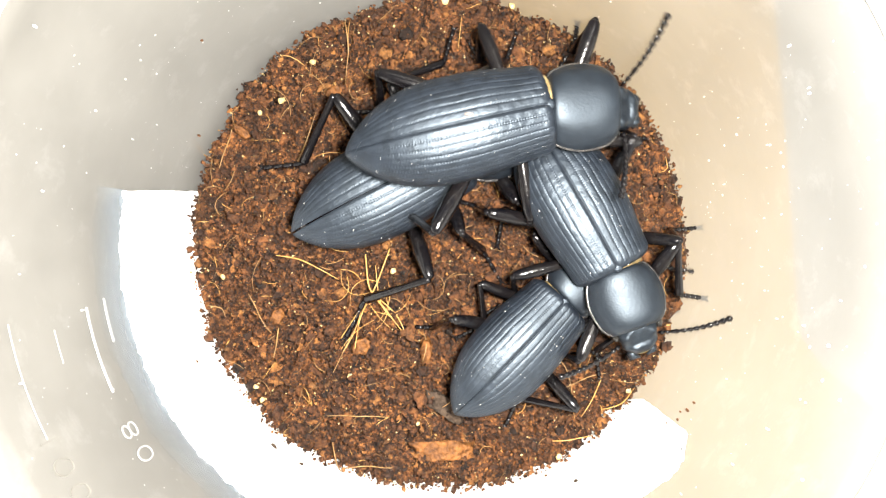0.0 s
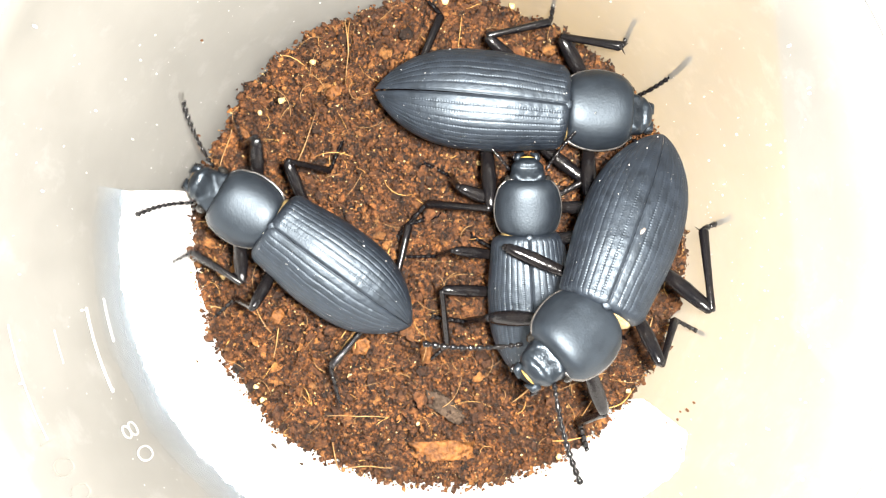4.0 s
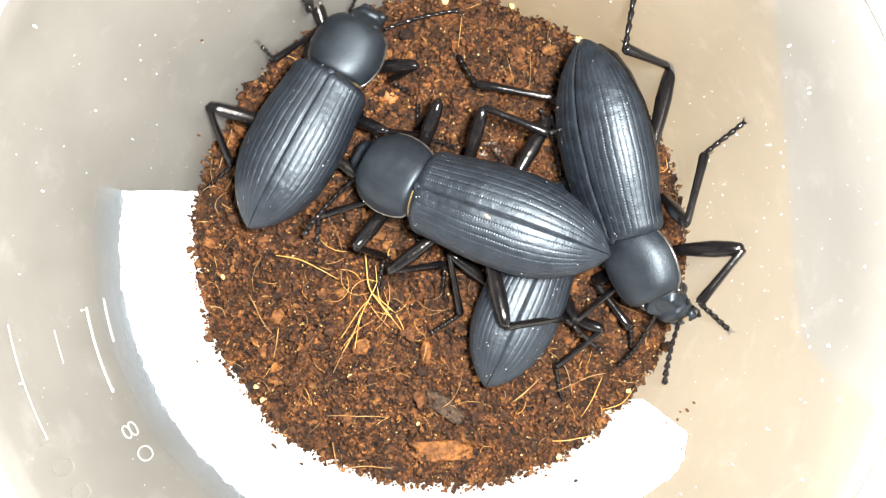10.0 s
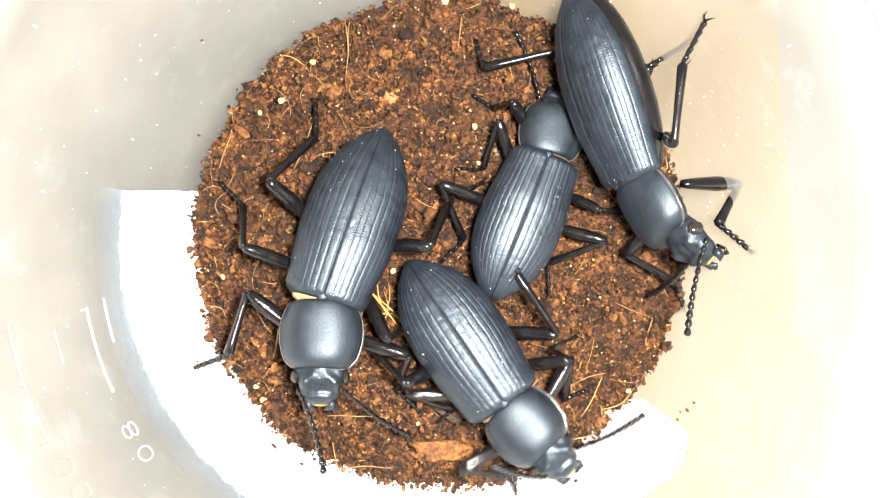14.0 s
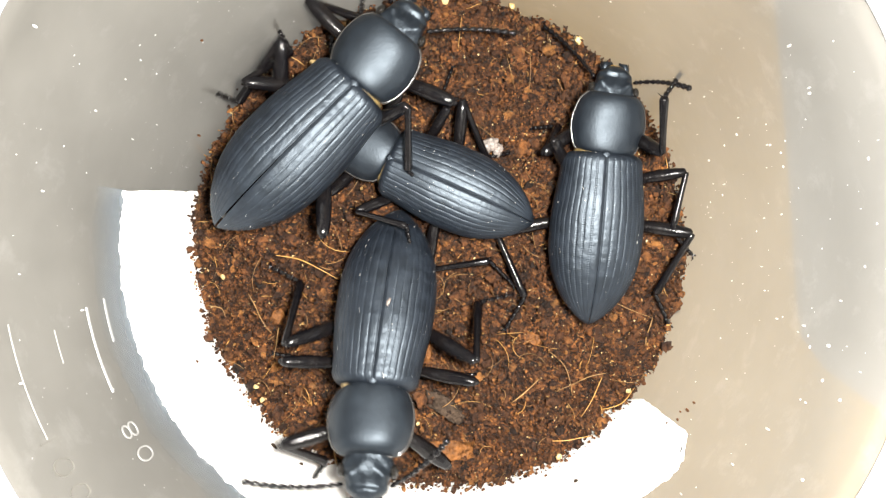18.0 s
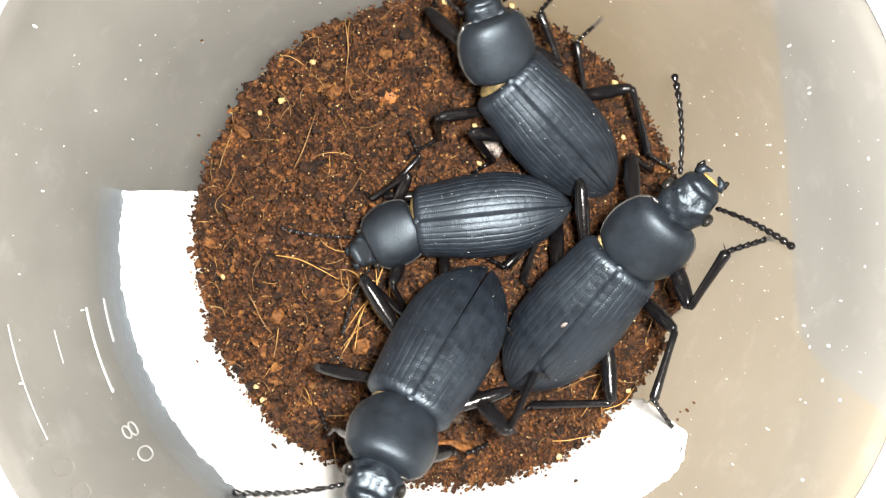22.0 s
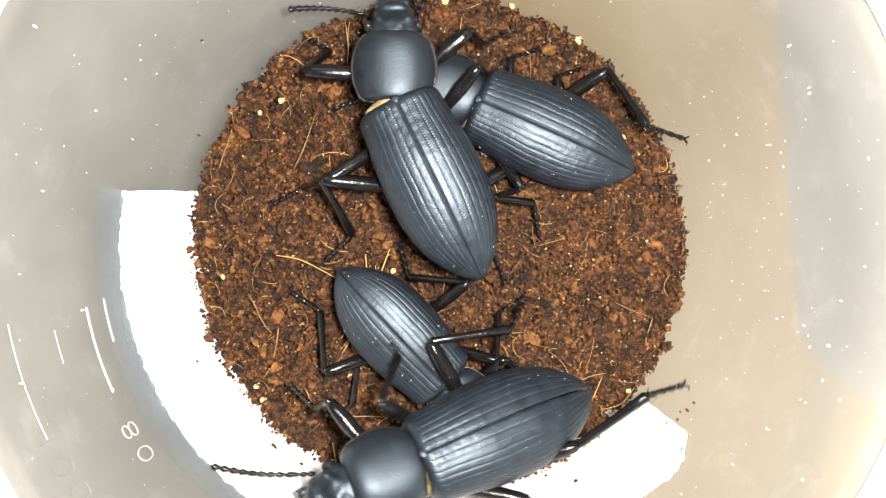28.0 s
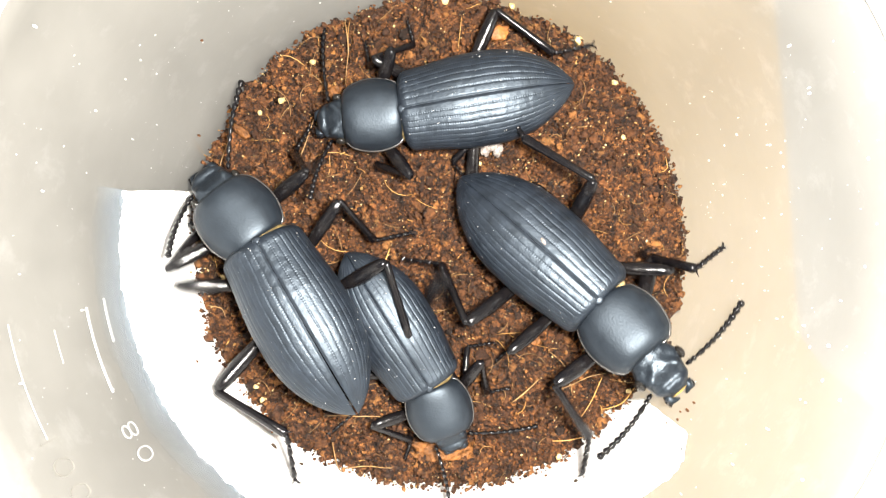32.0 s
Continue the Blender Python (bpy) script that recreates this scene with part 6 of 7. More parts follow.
HOLDS["C"] = {
    ("middle", -1): [
        hold(0, 22.8, 1.9, 2.5, 18.9, 1.0, 6.7), hold(2, 2.5, -19.3, 0.4, -0.2, -16.2, 7.5), hold(3, -13.1, -12.8, 0.4, -12.5, -10.4, 2.7),
        hold(6, -18.5, 12.1, 0.4, -15.5, 12.7, 4.9), hold(7, -23.3, 3.6, 2.2, -18.2, 4.2, 4.0), hold(8, -21.6, 4.8, 0.4, -17.9, 6.6, 2.9),
        hold(9, -16.3, 14.0, 0.4, -13.6, 15.2, 5.1), hold(10, -16.0, 17.9, 4.4, -14.5, 16.9, 4.7),
        hold(11, -21.2, 0.3, 0.4, -17.8, 6.1, 5.4), hold(12, -15.0, -11.8, 0.4, -14.4, -9.1, 4.9),
        hold(13, 5.2, -10.0, 0.4, 2.9, -9.0, 3.4), hold(14, 11.6, -8.8, 0.4, 8.1, -10.5, 5.6), hold(18, 10.5, 9.7, 0.4, 10.3, 9.2, 4.0),
        hold(19, 6.5, 7.6, 0.4, 6.3, 11.6, 2.4), hold(20, 0.3, 7.7, 5.0, 0.1, 14.3, 3.6), hold(21, -4.5, 12.9, 0.4, -3.0, 14.0, 4.9),
        hold(22, -2.6, 9.2, 0.4, 3.2, 13.1, 8.7), hold(23, -1.6, 12.4, 0.4, 4.8, 12.0, 13.4), hold(30, 1.1, 7.6, 0.4, 0.8, 8.9, 3.0),
        hold(31, 0.9, 7.6, 0.4, 0.8, 8.6, 3.0), hold(32, 1.7, 7.3, 0.4, 0.3, 8.5, 3.8),],
    ("front", -1): [
        hold(0, 22.6, -4.3, 4.6, 20.1, -1.9, 6.7), hold(1, 12.7, -11.8, 0.4, 12.4, -8.4, 8.5), hold(2, -2.9, -22.7, 3.7, -2.4, -16.2, 7.5),
        hold(3, -16.9, -13.4, 0.4, -13.8, -8.3, 2.7), hold(6, -14.2, 15.6, 0.4, -12.6, 15.0, 4.9),
        hold(7, -19.5, 8.2, 0.4, -18.4, 8.3, 4.0), hold(8, -15.8, 15.6, 0.4, -14.8, 14.4, 2.9), hold(9, -9.9, 21.1, 0.4, -8.8, 19.8, 5.1),
        hold(10, -12.0, 21.4, 7.6, -11.4, 21.0, 6.3), hold(11, -23.7, 7.3, 11.0, -18.4, 5.6, 8.4),
        hold(12, -22.8, -7.6, 8.1, -18.6, -8.9, 6.6), hold(13, 1.7, -16.2, 0.4, -0.2, -14.7, 3.4),
        hold(14, 12.4, -13.9, 0.4, 9.6, -11.8, 5.6), hold(17, 12.1, 4.9, 0.4, 12.2, 5.0, 3.5), hold(18, 9.9, 11.6, 0.4, 10.1, 10.8, 4.0),
        hold(19, 2.5, 13.2, 0.4, 4.0, 14.7, 2.4), hold(22, -1.0, 23.5, 1.0, 0.8, 18.1, 8.7), hold(23, 3.0, 21.0, 0.4, 2.8, 14.1, 13.4),
        hold(29, -8.8, 15.1, 0.4, -6.4, 14.0, 3.4), hold(30, -4.0, 10.3, 0.4, -3.1, 10.7, 3.0), hold(31, -6.1, 9.7, 0.4, -3.1, 9.1, 3.0),
        hold(32, -6.4, 7.6, 0.4, -5.9, 9.1, 3.8),],
    ("front", 1): [
        hold(1, 1.7, -5.3, 0.4, 4.6, -4.8, 8.5), hold(2, -7.7, -7.2, 0.4, -4.6, -9.0, 7.5), hold(3, -11.1, 2.1, 0.4, -10.6, 0.1, 2.7),
        hold(7, -7.5, 9.3, 0.4, -7.4, 7.7, 4.0), hold(8, -3.7, 10.8, 0.4, -4.9, 10.5, 2.9), hold(9, -1.6, 13.5, 0.4, -2.0, 13.7, 5.1),
        hold(10, -4.2, 15.4, 0.4, -3.5, 16.4, 4.6), hold(11, -14.1, 19.2, 2.4, -12.8, 13.9, 5.4),
        hold(13, -9.9, -11.2, 0.4, -8.5, -11.9, 3.4), hold(14, 6.6, -21.9, 4.2, 3.3, -19.6, 5.6), hold(17, 21.8, 2.7, 0.4, 20.7, 4.7, 3.5),
        hold(18, 19.6, 14.0, 8.9, 18.9, 8.9, 6.6), hold(19, 12.7, 19.6, 1.8, 13.1, 17.9, 2.4), hold(22, 9.5, 22.0, 6.2, 9.0, 19.1, 8.7),
        hold(23, 10.0, 21.9, 6.7, 11.4, 18.4, 13.4), hold(24, 13.6, 19.1, 2.8, 12.2, 18.2, 3.4), hold(25, 13.2, 18.0, 0.4, 11.7, 16.6, 3.3),
        hold(28, 8.4, 18.8, 0.4, 6.5, 17.7, 3.4), hold(30, -0.5, 21.5, 0.4, -0.2, 19.8, 3.0), hold(31, -1.6, 20.5, 0.4, -1.5, 19.3, 3.0),
        hold(32, -7.2, 18.6, 0.4, -6.9, 17.0, 3.8),],
    ("middle", 1): [
        hold(1, 2.2, 1.4, 0.4, 4.2, -1.4, 8.5), hold(3, -7.2, 0.3, 0.4, -8.0, -1.5, 2.7), hold(6, -2.1, 7.0, 0.4, -2.1, 8.7, 4.9),
        hold(7, -1.3, 6.2, 0.4, -4.8, 6.5, 4.0), hold(8, -0.2, 7.6, 0.4, -4.4, 7.9, 2.9), hold(13, -11.5, -7.5, 0.4, -8.2, -9.8, 3.4),
        hold(14, 0.3, -15.8, 0.4, -3.2, -12.0, 5.6), hold(17, 22.8, -5.8, 8.5, 20.5, 0.0, 6.1), hold(18, 22.8, -0.2, 2.4, 20.8, 4.9, 4.0),
        hold(19, 21.6, 7.2, 1.0, 18.1, 11.3, 2.4), hold(20, 11.1, 19.9, 0.4, 9.8, 20.4, 1.8), hold(23, 20.9, 11.3, 7.2, 14.7, 14.7, 13.4),
        hold(25, 22.5, 6.5, 6.1, 18.1, 12.2, 4.9), hold(28, 12.7, 17.0, 0.4, 11.2, 16.1, 3.4), hold(30, 6.5, 21.3, 0.4, 3.7, 19.8, 3.0),
        hold(31, 9.8, 21.6, 4.1, 3.4, 19.6, 3.7), hold(32, -3.2, 21.0, 0.4, -3.0, 18.6, 3.8),],
    ("hind", -1): [
        hold(2, 8.6, -17.7, 0.4, 5.7, -14.4, 7.5), hold(3, 0.3, -15.2, 0.4, -3.3, -15.3, 2.7), hold(6, -16.9, -0.8, 0.4, -15.7, 4.0, 4.9),
        hold(7, -12.3, -8.5, 0.4, -14.6, -5.3, 4.0), hold(8, -20.3, -0.8, 0.4, -19.2, 3.4, 2.9),
        hold(9, -18.5, 12.4, 0.4, -15.9, 12.7, 5.1), hold(10, -22.0, 6.2, 0.4, -20.3, 9.1, 4.6),
        hold(11, -11.5, -8.5, 0.4, -12.8, -5.2, 5.4), hold(14, 7.7, -0.2, 5.0, 7.7, -6.5, 5.6), hold(17, 6.2, -7.2, 0.4, 7.3, -1.8, 3.5),
        hold(18, 6.0, -7.5, 0.4, 9.3, -1.0, 4.0), hold(19, 7.6, 0.1, 0.4, 7.6, 2.1, 2.4), hold(20, 6.5, 7.0, 0.4, 6.1, 9.0, 1.8),
        hold(21, 10.8, 7.6, 0.4, 6.1, 10.0, 4.9), hold(22, 3.5, 7.6, 0.4, 4.6, 7.8, 8.7), hold(23, 7.3, 7.6, 0.4, 7.5, 7.7, 13.4),
        hold(28, 8.9, 2.5, 0.4, 7.8, 5.0, 3.4),],
    ("hind", 1): [
        hold(2, 11.1, -13.4, 0.4, 12.8, -9.0, 7.5), hold(3, 7.6, -4.5, 0.4, 0.8, -4.0, 2.7), hold(6, -3.7, 0.6, 0.4, -2.7, 3.3, 4.9),
        hold(10, -12.0, 0.6, 0.4, -9.4, 4.6, 4.6), hold(11, -6.7, 4.1, 0.4, -7.3, 7.1, 5.4), hold(17, 15.6, -16.2, 2.2, 16.8, -8.2, 3.5),
        hold(18, 21.3, -6.9, 0.4, 19.8, -0.2, 4.0), hold(19, 20.7, 1.1, 0.4, 20.0, 3.7, 2.4), hold(21, 13.5, 18.3, 0.4, 11.2, 19.1, 4.9),
        hold(22, 21.6, 7.5, 1.2, 16.7, 10.9, 8.7), hold(28, 21.4, 9.8, 5.8, 14.3, 14.3, 4.7), hold(29, 18.9, 14.0, 4.8, 12.8, 16.9, 4.2),
        hold(30, 15.9, 16.9, 1.8, 13.3, 17.7, 3.0), hold(31, 18.3, 14.7, 4.0, 11.1, 18.4, 3.7), hold(32, 13.7, 18.9, 2.3, 7.0, 19.6, 3.8),],
}
HOLDS["D"] = {
    ("middle", -1): [
        hold(0, 0.9, 20.5, 0.4, -0.7, 18.0, 2.8), hold(3, -0.2, 20.3, 0.4, 4.2, 17.3, 3.9), hold(6, 6.5, 22.3, 0.4, 10.3, 20.2, 4.3),
        hold(7, 6.1, 22.7, 1.7, 8.9, 20.5, 5.5), hold(8, 11.7, 21.2, 8.2, 15.2, 15.2, 6.5), hold(9, 12.0, 21.2, 9.2, 13.2, 12.9, 6.9),
        hold(10, 22.8, 9.3, 14.9, 19.0, 3.8, 11.0), hold(11, 24.6, 4.5, 18.4, 20.0, 3.1, 11.7), hold(12, 24.8, 3.0, 18.4, 19.5, 0.3, 13.3),
        hold(13, 22.9, 11.0, 20.3, 18.7, 5.6, 14.7), hold(14, 19.2, 16.6, 18.9, 18.1, 9.1, 13.7), hold(17, 4.5, 23.1, 1.6, 4.1, 20.4, 9.2),
        hold(18, -14.5, 19.2, 4.4, -12.3, 17.3, 8.3), hold(19, -23.9, 5.3, 9.2, -16.8, 9.0, 10.2),
        hold(21, -7.5, -21.9, 5.2, -10.5, -11.2, 10.8), hold(22, 7.0, -13.6, 0.4, 3.9, -11.2, 13.9),
        hold(23, 18.0, -13.1, 0.4, 7.7, -11.5, 14.1), hold(24, 18.1, 2.1, 6.0, 12.0, -5.8, 13.4),
        hold(28, 5.4, -22.2, 4.3, 3.1, -19.9, 10.0), hold(29, -7.9, -21.9, 6.1, -8.0, -18.4, 10.3),
        hold(30, -14.9, -19.5, 14.6, -15.3, -13.9, 11.3), hold(31, -21.8, -12.7, 17.7, -18.2, -8.4, 13.0),
        hold(32, -22.8, -4.2, 0.4, -21.2, -3.2, 6.2),],
    ("hind", -1): [
        hold(0, -16.4, 7.8, 0.4, -10.4, 11.8, 2.8), hold(1, -8.8, 17.3, 0.4, -4.9, 18.8, 2.4), hold(2, -11.9, 16.8, 0.4, -6.5, 17.6, 2.3),
        hold(3, -11.4, 17.1, 0.4, -5.1, 16.1, 3.9), hold(6, 4.5, 23.2, 2.2, 4.9, 21.0, 4.3), hold(7, 1.9, 23.4, 1.2, 3.8, 20.2, 5.5),
        hold(8, 5.8, 22.9, 3.0, 7.4, 19.9, 4.5), hold(9, 9.3, 22.1, 5.9, 11.9, 17.2, 5.2), hold(10, 15.1, 19.8, 14.0, 16.5, 13.2, 10.5),
        hold(11, 15.7, 19.5, 15.1, 17.8, 12.8, 10.1), hold(12, 19.1, 17.3, 21.9, 18.6, 9.1, 15.1),
        hold(13, 15.2, 19.7, 14.3, 17.4, 13.0, 11.7), hold(14, 18.1, 15.9, 9.0, 16.7, 15.5, 8.7),
        hold(17, -6.7, 22.9, 3.1, -5.0, 20.2, 9.2), hold(18, -19.8, 13.8, 4.8, -17.7, 14.1, 8.3),
        hold(19, -19.0, 0.1, 0.4, -18.6, 2.4, 10.2), hold(20, -14.4, -10.7, 0.4, -14.3, -6.4, 9.3),
        hold(21, -2.6, -16.9, 0.4, -4.4, -12.4, 10.8), hold(23, 8.9, -7.2, 0.4, 6.5, -7.1, 14.1),
        hold(24, 10.8, -2.6, 0.4, 9.8, -2.7, 13.4), hold(28, 20.6, -11.4, 9.5, 13.1, -15.3, 10.0),
        hold(29, 4.4, -22.5, 4.3, 0.8, -19.5, 10.3), hold(30, -10.5, -21.1, 7.4, -11.0, -20.0, 7.7),
        hold(31, -11.4, -20.9, 9.6, -13.2, -15.4, 8.9), hold(32, -12.8, -19.9, 7.8, -16.2, -12.3, 7.2),],
    ("hind", 1): [
        hold(0, -9.2, -8.4, 0.4, -3.3, 0.1, 2.8), hold(1, -9.3, 2.1, 0.4, -3.4, 4.2, 2.4), hold(2, -8.7, 1.9, 0.4, -2.0, 3.7, 2.3),
        hold(3, -9.6, 7.7, 0.4, -4.3, 6.0, 3.9), hold(6, -7.7, 8.1, 0.4, -0.5, 8.6, 4.3), hold(7, -5.6, 8.1, 0.4, 0.8, 7.6, 5.5),
        hold(8, -2.1, 7.6, 0.4, 0.8, 7.7, 4.5), hold(10, 1.3, 18.6, 0.4, 5.3, 16.2, 6.7), hold(12, 5.7, 16.2, 0.4, 11.5, 9.6, 7.9),
        hold(13, 6.8, 20.6, 0.4, 9.4, 11.4, 8.8), hold(14, 3.0, 19.9, 0.4, 8.3, 13.4, 8.1), hold(18, -11.5, 2.2, 0.4, -10.2, 4.4, 8.3),
        hold(20, 0.9, -3.7, 0.4, -3.1, 1.0, 9.3), hold(21, 1.4, 0.3, 0.4, -3.0, -1.1, 10.8), hold(22, -3.2, -5.9, 0.4, -2.4, -2.7, 13.9),
        hold(24, -1.3, -10.4, 0.4, 2.5, -9.0, 13.4), hold(25, 4.6, -13.4, 0.4, 5.5, -10.1, 13.6), hold(29, 6.9, -9.1, 5.0, 2.2, -9.4, 10.3),
        hold(30, 5.6, -12.5, 6.0, -1.9, -13.1, 7.7), hold(31, 6.6, -7.7, 4.0, -4.3, -6.7, 7.9), hold(32, 0.1, -9.8, 5.0, -6.4, -1.2, 6.2),],
    ("middle", 1): [
        hold(1, 5.7, 4.9, 0.4, 0.3, 5.3, 2.4), hold(2, 4.2, 4.8, 0.4, 4.2, 6.3, 2.3), hold(17, 5.7, 11.6, 0.4, 4.6, 11.1, 9.2),
        hold(18, -1.2, 5.4, 5.0, -4.1, 10.5, 8.3), hold(19, 0.3, 3.9, 5.0, -3.7, 7.4, 10.2), hold(20, -0.7, 15.1, 6.0, -8.8, 9.6, 9.3),
        hold(21, -12.8, 5.4, 0.4, -11.9, -0.7, 10.8), hold(22, -9.9, -10.4, 0.4, -6.5, -10.3, 13.9),
        hold(23, -8.8, -15.0, 0.4, -3.8, -13.2, 14.1), hold(24, 3.5, -16.6, 0.4, 7.5, -12.6, 13.4),
        hold(25, 13.2, -19.1, 7.4, 13.6, -10.3, 13.6), hold(31, -7.2, 1.4, 0.4, -10.4, -1.2, 7.9), hold(32, -3.7, 1.4, 0.4, -9.2, 0.8, 6.2),],
    ("front", -1): [
        hold(3, 13.2, 14.8, 0.4, 11.1, 16.0, 3.9), hold(6, 18.9, 13.4, 2.4, 16.9, 17.8, 4.3), hold(7, 19.6, 12.2, 1.8, 17.4, 16.6, 5.5),
        hold(8, 18.3, 14.5, 3.7, 15.1, 13.3, 4.5), hold(9, 23.0, 3.4, 4.7, 20.4, 8.5, 4.6), hold(10, 23.0, -6.1, 10.9, 20.5, 0.3, 9.0),
        hold(11, 22.2, -6.0, 4.6, 21.9, -0.5, 4.8), hold(12, 22.2, -7.3, 7.4, 20.9, -1.2, 7.9), hold(13, 24.3, -2.4, 15.1, 20.3, 3.3, 12.1),
        hold(14, 24.1, 0.7, 11.9, 19.9, 6.2, 10.2), hold(18, -7.5, 22.5, 2.5, -11.1, 19.0, 8.3),
        hold(19, -18.6, 16.9, 12.9, -15.7, 11.9, 11.7), hold(20, -25.5, 0.4, 17.5, -18.7, 2.4, 13.6),
        hold(21, -19.9, -13.0, 7.1, -14.3, -12.1, 10.8), hold(22, 4.3, -18.5, 0.4, 0.7, -15.0, 13.9),
        hold(23, 8.4, -21.6, 7.2, 8.6, -14.5, 14.1), hold(24, 19.8, -11.9, 6.1, 17.0, -6.1, 13.4),
        hold(25, 22.3, 8.8, 10.0, 17.6, 3.3, 13.6), hold(29, -16.1, -18.9, 16.6, -11.9, -16.9, 13.6),
        hold(30, -23.4, -8.2, 13.3, -18.1, -11.5, 10.7), hold(31, -24.7, -3.9, 14.9, -18.5, -5.5, 11.6),
        hold(32, -23.4, 2.2, 1.9, -23.4, -1.4, 6.2),],
    ("front", 1): [
        hold(17, 14.3, 12.4, 0.4, 9.6, 12.5, 9.2), hold(18, 1.1, 14.3, 0.4, -1.2, 13.4, 8.3), hold(19, 2.5, 14.0, 0.4, -2.3, 12.1, 10.2),
        hold(21, -21.4, 0.6, 0.4, -17.1, -0.2, 10.8), hold(22, -11.5, -15.8, 0.4, -8.5, -11.2, 13.9),
        hold(23, -3.8, -22.6, 3.8, -3.3, -17.4, 14.1), hold(24, 12.3, -20.2, 10.6, 9.1, -16.4, 13.4),
        hold(25, 19.0, -15.0, 14.7, 16.3, -9.3, 14.3), hold(29, -19.5, -10.4, 0.4, -14.4, -10.3, 10.3),
        hold(30, -10.7, -7.5, 0.4, -11.5, -7.3, 7.7), hold(31, -12.8, 1.7, 0.4, -13.1, -0.4, 7.9),
        hold(32, -12.8, 11.3, 0.4, -13.7, 5.0, 6.2),],
}
FEELERS = {}
FEELERS["A"] = {
    -1: [
        sweep(0, 70, 43), sweep(1, 130, 29), sweep(2, 88, 42), sweep(3, 38, 56), sweep(6, 20, -42), sweep(7, 41, 17), sweep(8, 27, 19),
        sweep(9, 134, -10), sweep(10, 102, 37), sweep(11, 132, 31), sweep(12, 61, -14), sweep(13, 74, -23), sweep(14, 55, -39),
        sweep(17, 85, -31), sweep(18, 118, 55), sweep(19, 107, 42), sweep(20, 103, 27), sweep(21, 48, -42), sweep(22, 51, -45),
        sweep(24, 76, 33), sweep(25, 32, -32), sweep(28, 98, 38), sweep(30, 89, 41), sweep(31, 96, 42), sweep(32, 96, 43),],
    1: [
        sweep(0, 113, 38), sweep(1, 80, 44), sweep(6, 93, 41), sweep(7, 78, 44), sweep(8, 87, 42), sweep(9, 139, -12), sweep(11, 66, -25),
        sweep(12, 70, 42), sweep(13, 31, 42), sweep(14, -23, 28), sweep(17, 75, 34), sweep(18, 87, -16), sweep(19, 51, 39),
        sweep(20, 41, 38), sweep(21, 44, 31), sweep(22, 51, 25), sweep(23, 20, -48), sweep(25, 39, -34), sweep(29, 88, -23),
        sweep(30, 88, 40), sweep(31, 84, 3), sweep(32, 80, 36),],
}
FEELERS["B"] = {
    1: [
        sweep(20, 54, -20), sweep(21, 53, 9), sweep(23, 28, 13), sweep(24, 2, 42), sweep(25, 33, 45), sweep(31, 25, 44), sweep(32, 5, 46),],
    -1: [
        sweep(20, -55, 4), sweep(24, 117, 40), sweep(25, 39, -16), sweep(30, 45, 8), sweep(31, 59, 7), sweep(32, 70, -9),],
}
FEELERS["C"] = {
    -1: [
        sweep(0, 89, 41), sweep(2, 96, 40), sweep(3, 30, 42), sweep(6, 113, 42), sweep(7, 73, 41), sweep(8, 10, 42), sweep(11, 119, 46),
        sweep(12, 105, 43), sweep(13, 103, 41), sweep(14, 76, 32), sweep(17, 89, 41), sweep(18, 47, -38), sweep(19, 87, 41),
        sweep(20, 61, 32), sweep(23, 109, 57), sweep(24, 74, 22), sweep(30, 85, 24), sweep(31, 88, 32), sweep(32, 78, 42),],
    1: [
        sweep(0, 90, 34), sweep(1, 58, 32), sweep(2, 87, 41), sweep(3, 67, -11), sweep(6, 86, 41), sweep(7, 86, 33), sweep(8, 95, 30),
        sweep(11, 92, -22), sweep(12, 66, 38), sweep(13, 50, 41), sweep(14, 150, 54), sweep(17, -25, 42), sweep(18, 98, 42),
        sweep(19, -23, 44), sweep(29, 97, 41), sweep(30, 11, -9), sweep(31, 18, -13), sweep(32, 88, -17),],
}
FEELERS["D"] = {
    -1: [
        sweep(6, 3, 47), sweep(7, -43, 37), sweep(8, -49, 45), sweep(9, -36, 9), sweep(10, -44, 13), sweep(11, -39, 16), sweep(12, -45, 35),
        sweep(13, -30, 45), sweep(14, -26, 44), sweep(19, 95, 43), sweep(20, 107, 44), sweep(21, 113, 17), sweep(23, 99, -0),
        sweep(24, 115, 60), sweep(25, 107, 52), sweep(29, -25, 34), sweep(31, -34, 43), sweep(32, 137, 36),],
    1: [
        sweep(12, 130, 35), sweep(13, 124, 38), sweep(14, 98, 4), sweep(17, 25, -15), sweep(19, 112, 48), sweep(20, 81, 27),
        sweep(21, 105, 49), sweep(24, 136, 72), sweep(25, 17, 3), sweep(28, 22, -27), sweep(29, 40, -22), sweep(30, -2, 16),
        sweep(31, 86, 5), sweep(32, 48, 9),],
}



build_room()
build_cup()
build_paper()
build_specks()
build_soil()
build_litter()
beetles = {
    "A": build_beetle(17.4, "large matt black darkling beetle with a nicked wing case", membrane, 0.0, 0.945),
    "B": build_beetle(14.4, "smallest matt black darkling beetle with ribbed wing cases", dark_membrane),
    "C": build_beetle(15.8, "matt black darkling beetle with ribbed wing cases", dark_membrane),
    "D": build_beetle(17.4, "largest matt black darkling beetle with a slightly open wing seam", dark_membrane, 0.08, 0.96),
}
PATHS = {"A": PATH_A, "B": PATH_B, "C": PATH_C, "D": PATH_D}


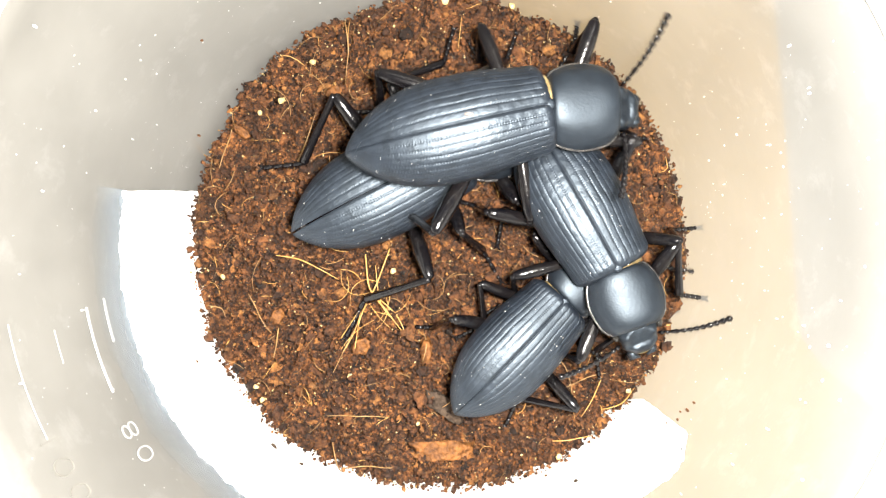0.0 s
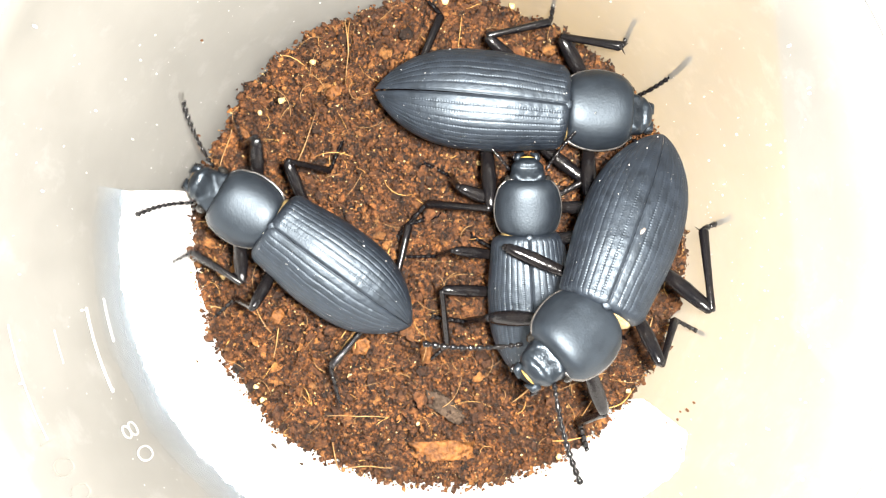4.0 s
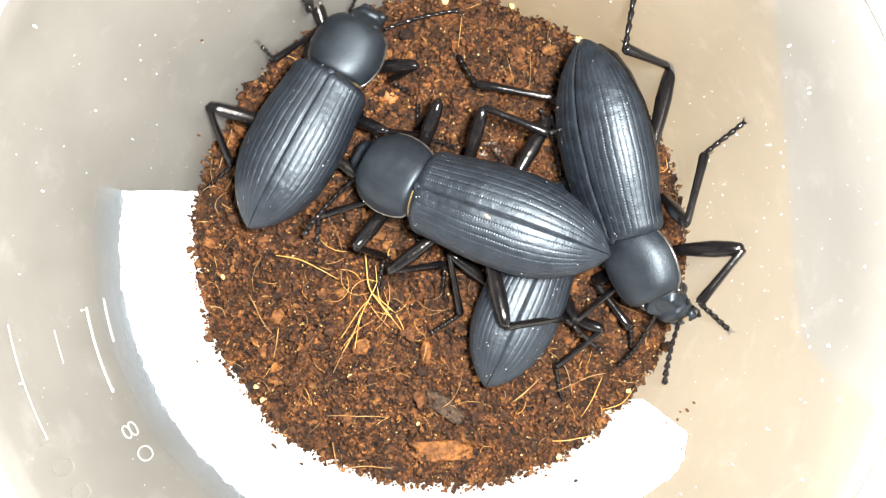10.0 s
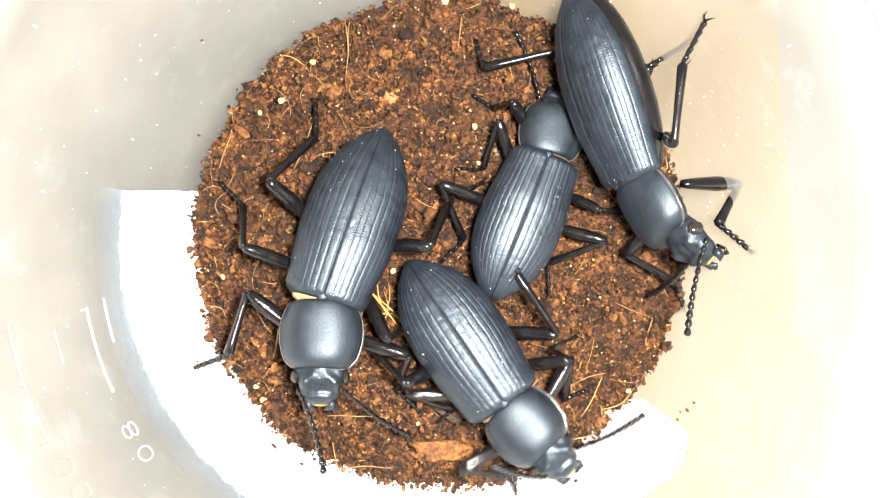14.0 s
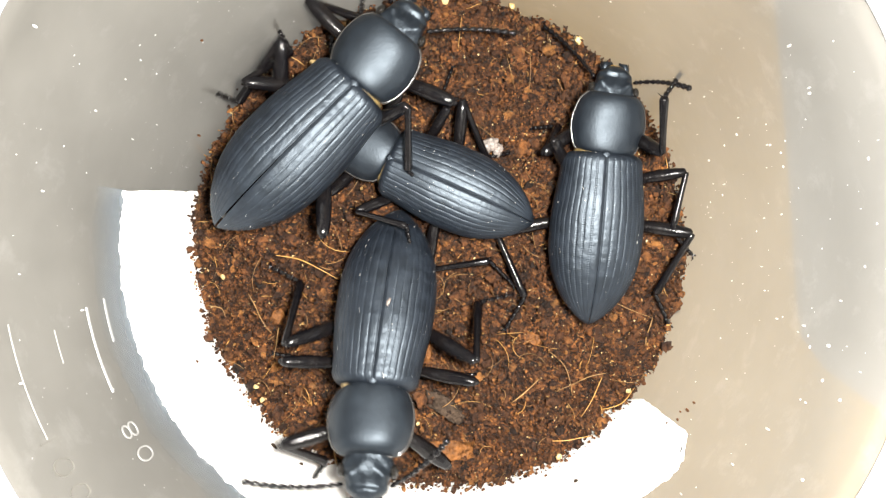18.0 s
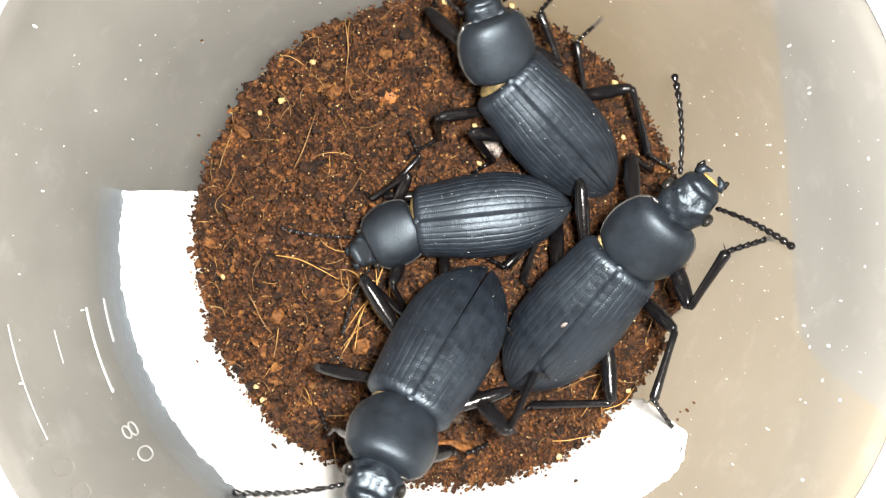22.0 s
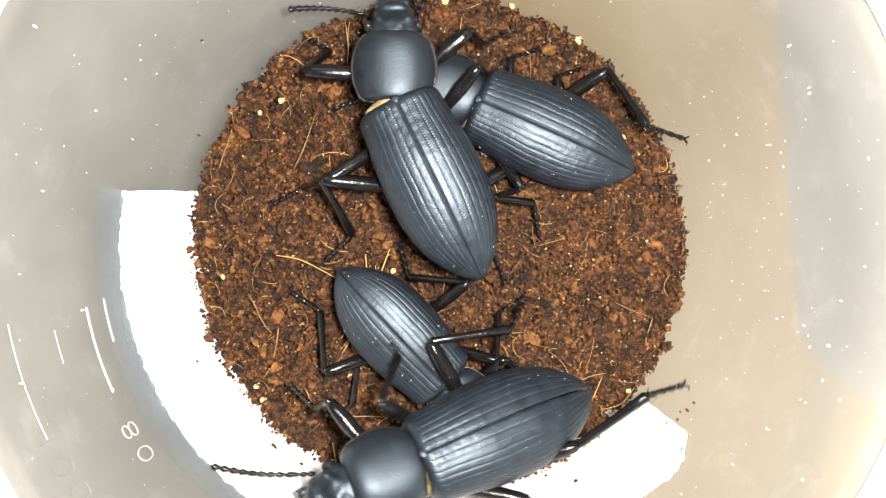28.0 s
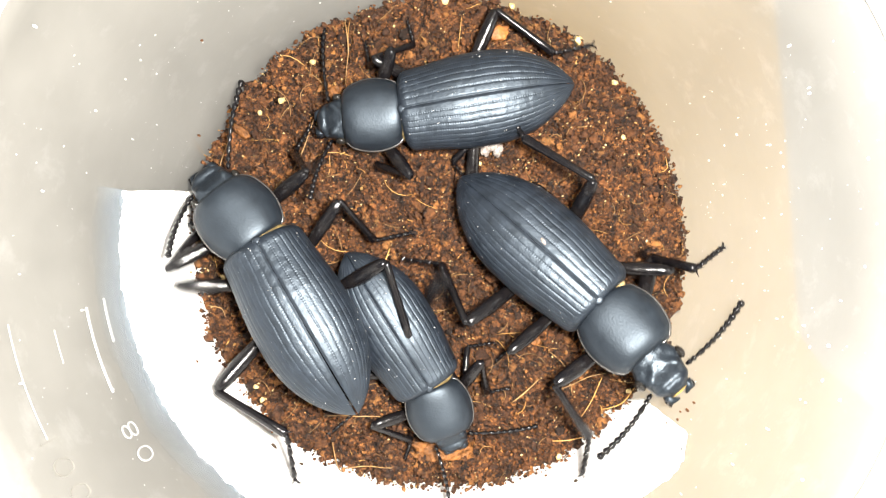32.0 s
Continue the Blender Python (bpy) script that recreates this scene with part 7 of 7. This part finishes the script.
def dress():
    """The nick in one beetle's wing case."""
    L = 17.4
    a = beetles["A"]["thing"]
    v, f = ellipsoid((-0.028 * L, -0.40 * L, 0.183 * L), (0.010 * L, 0.022 * L, 0.008 * L), 6, 10)
    v = [(x + 0.25 * (y + 0.4 * L), y + 0.1 * noise.noise((x * 9, y * 9, 0)), z) for x, y, z in v]
    part("nick", mesh_of("nick", v, f, scar_pale), a, "small pale nick in the wing case")


dress()
carried_crumb = chunk("bark_crumb", 690, 172, (1.6, 1.1, 0.9), 0, carried_orange, "orange brown bark crumb that a beetle carries off", 17)


def motions():
    rows = []
    for t, px, py, z in ((0, 690, 172, -0.9), (29.0, 690, 172, -0.9), (29.2, 690, 172, 0.6), (29.5, 687, 172, 2.2), (30, 762, 214, 6.4), (30.5, 820, 162, 7.4), (31, 860, 122, 7.2),
                         (31.3, 876, 84, 4.0), (31.6, 884, 60, 0.9), (32, 884, 60, 0.9)):
        s = (EYE - z) / (784 / math.tan(radians(27)))
        rows.append((t, pose((px - 784) * s * MM, (441 - py) * s * MM, z * MM, 0, 20 * math.sin(t * 3), 30 * math.sin(t * 2))))
    walk(carried_crumb, rows)
    for grain in unearthed:
        here = grain.matrix_basis.copy()
        deep = Matrix.Translation((0, 0, -0.0022)) @ here
        walk(grain, [(0, deep), (15.0, deep), (16.8, here), (32, here)])
    for seed, (key, b) in enumerate(beetles.items()):
        rows, L = PATHS[key], b["L"]
        crowd = [(PATHS[o], beetles[o]["L"]) for o in beetles if o != key]
        keyed = []
        for r in rows:
            m = body_pose(r)
            m.translation *= MM
            keyed.append((r[0], m))
        walk(b["thing"], keyed)
        walk(b["front"][0], [(r[0], neck_pose(r)) for r in rows])
        nods = []
        for r in rows:
            m = head_pose(r, L)
            m.translation *= MM
            nods.append((r[0], m))
        walk(b["front"][1], nods)
        for which, side, *bones in b["legs"]:
            for ob, made in zip(bones, leg_rows(rows, L, which, side, HOLDS[key].get((which, side), ()), crowd)):
                walk(ob, made)
        for side, ob in zip((-1, 1), b["antennae"]):
            walk(ob, feeler_rows(rows, L, side, seed * 1.7 + side, FEELERS[key].get(side, ())))


motions()
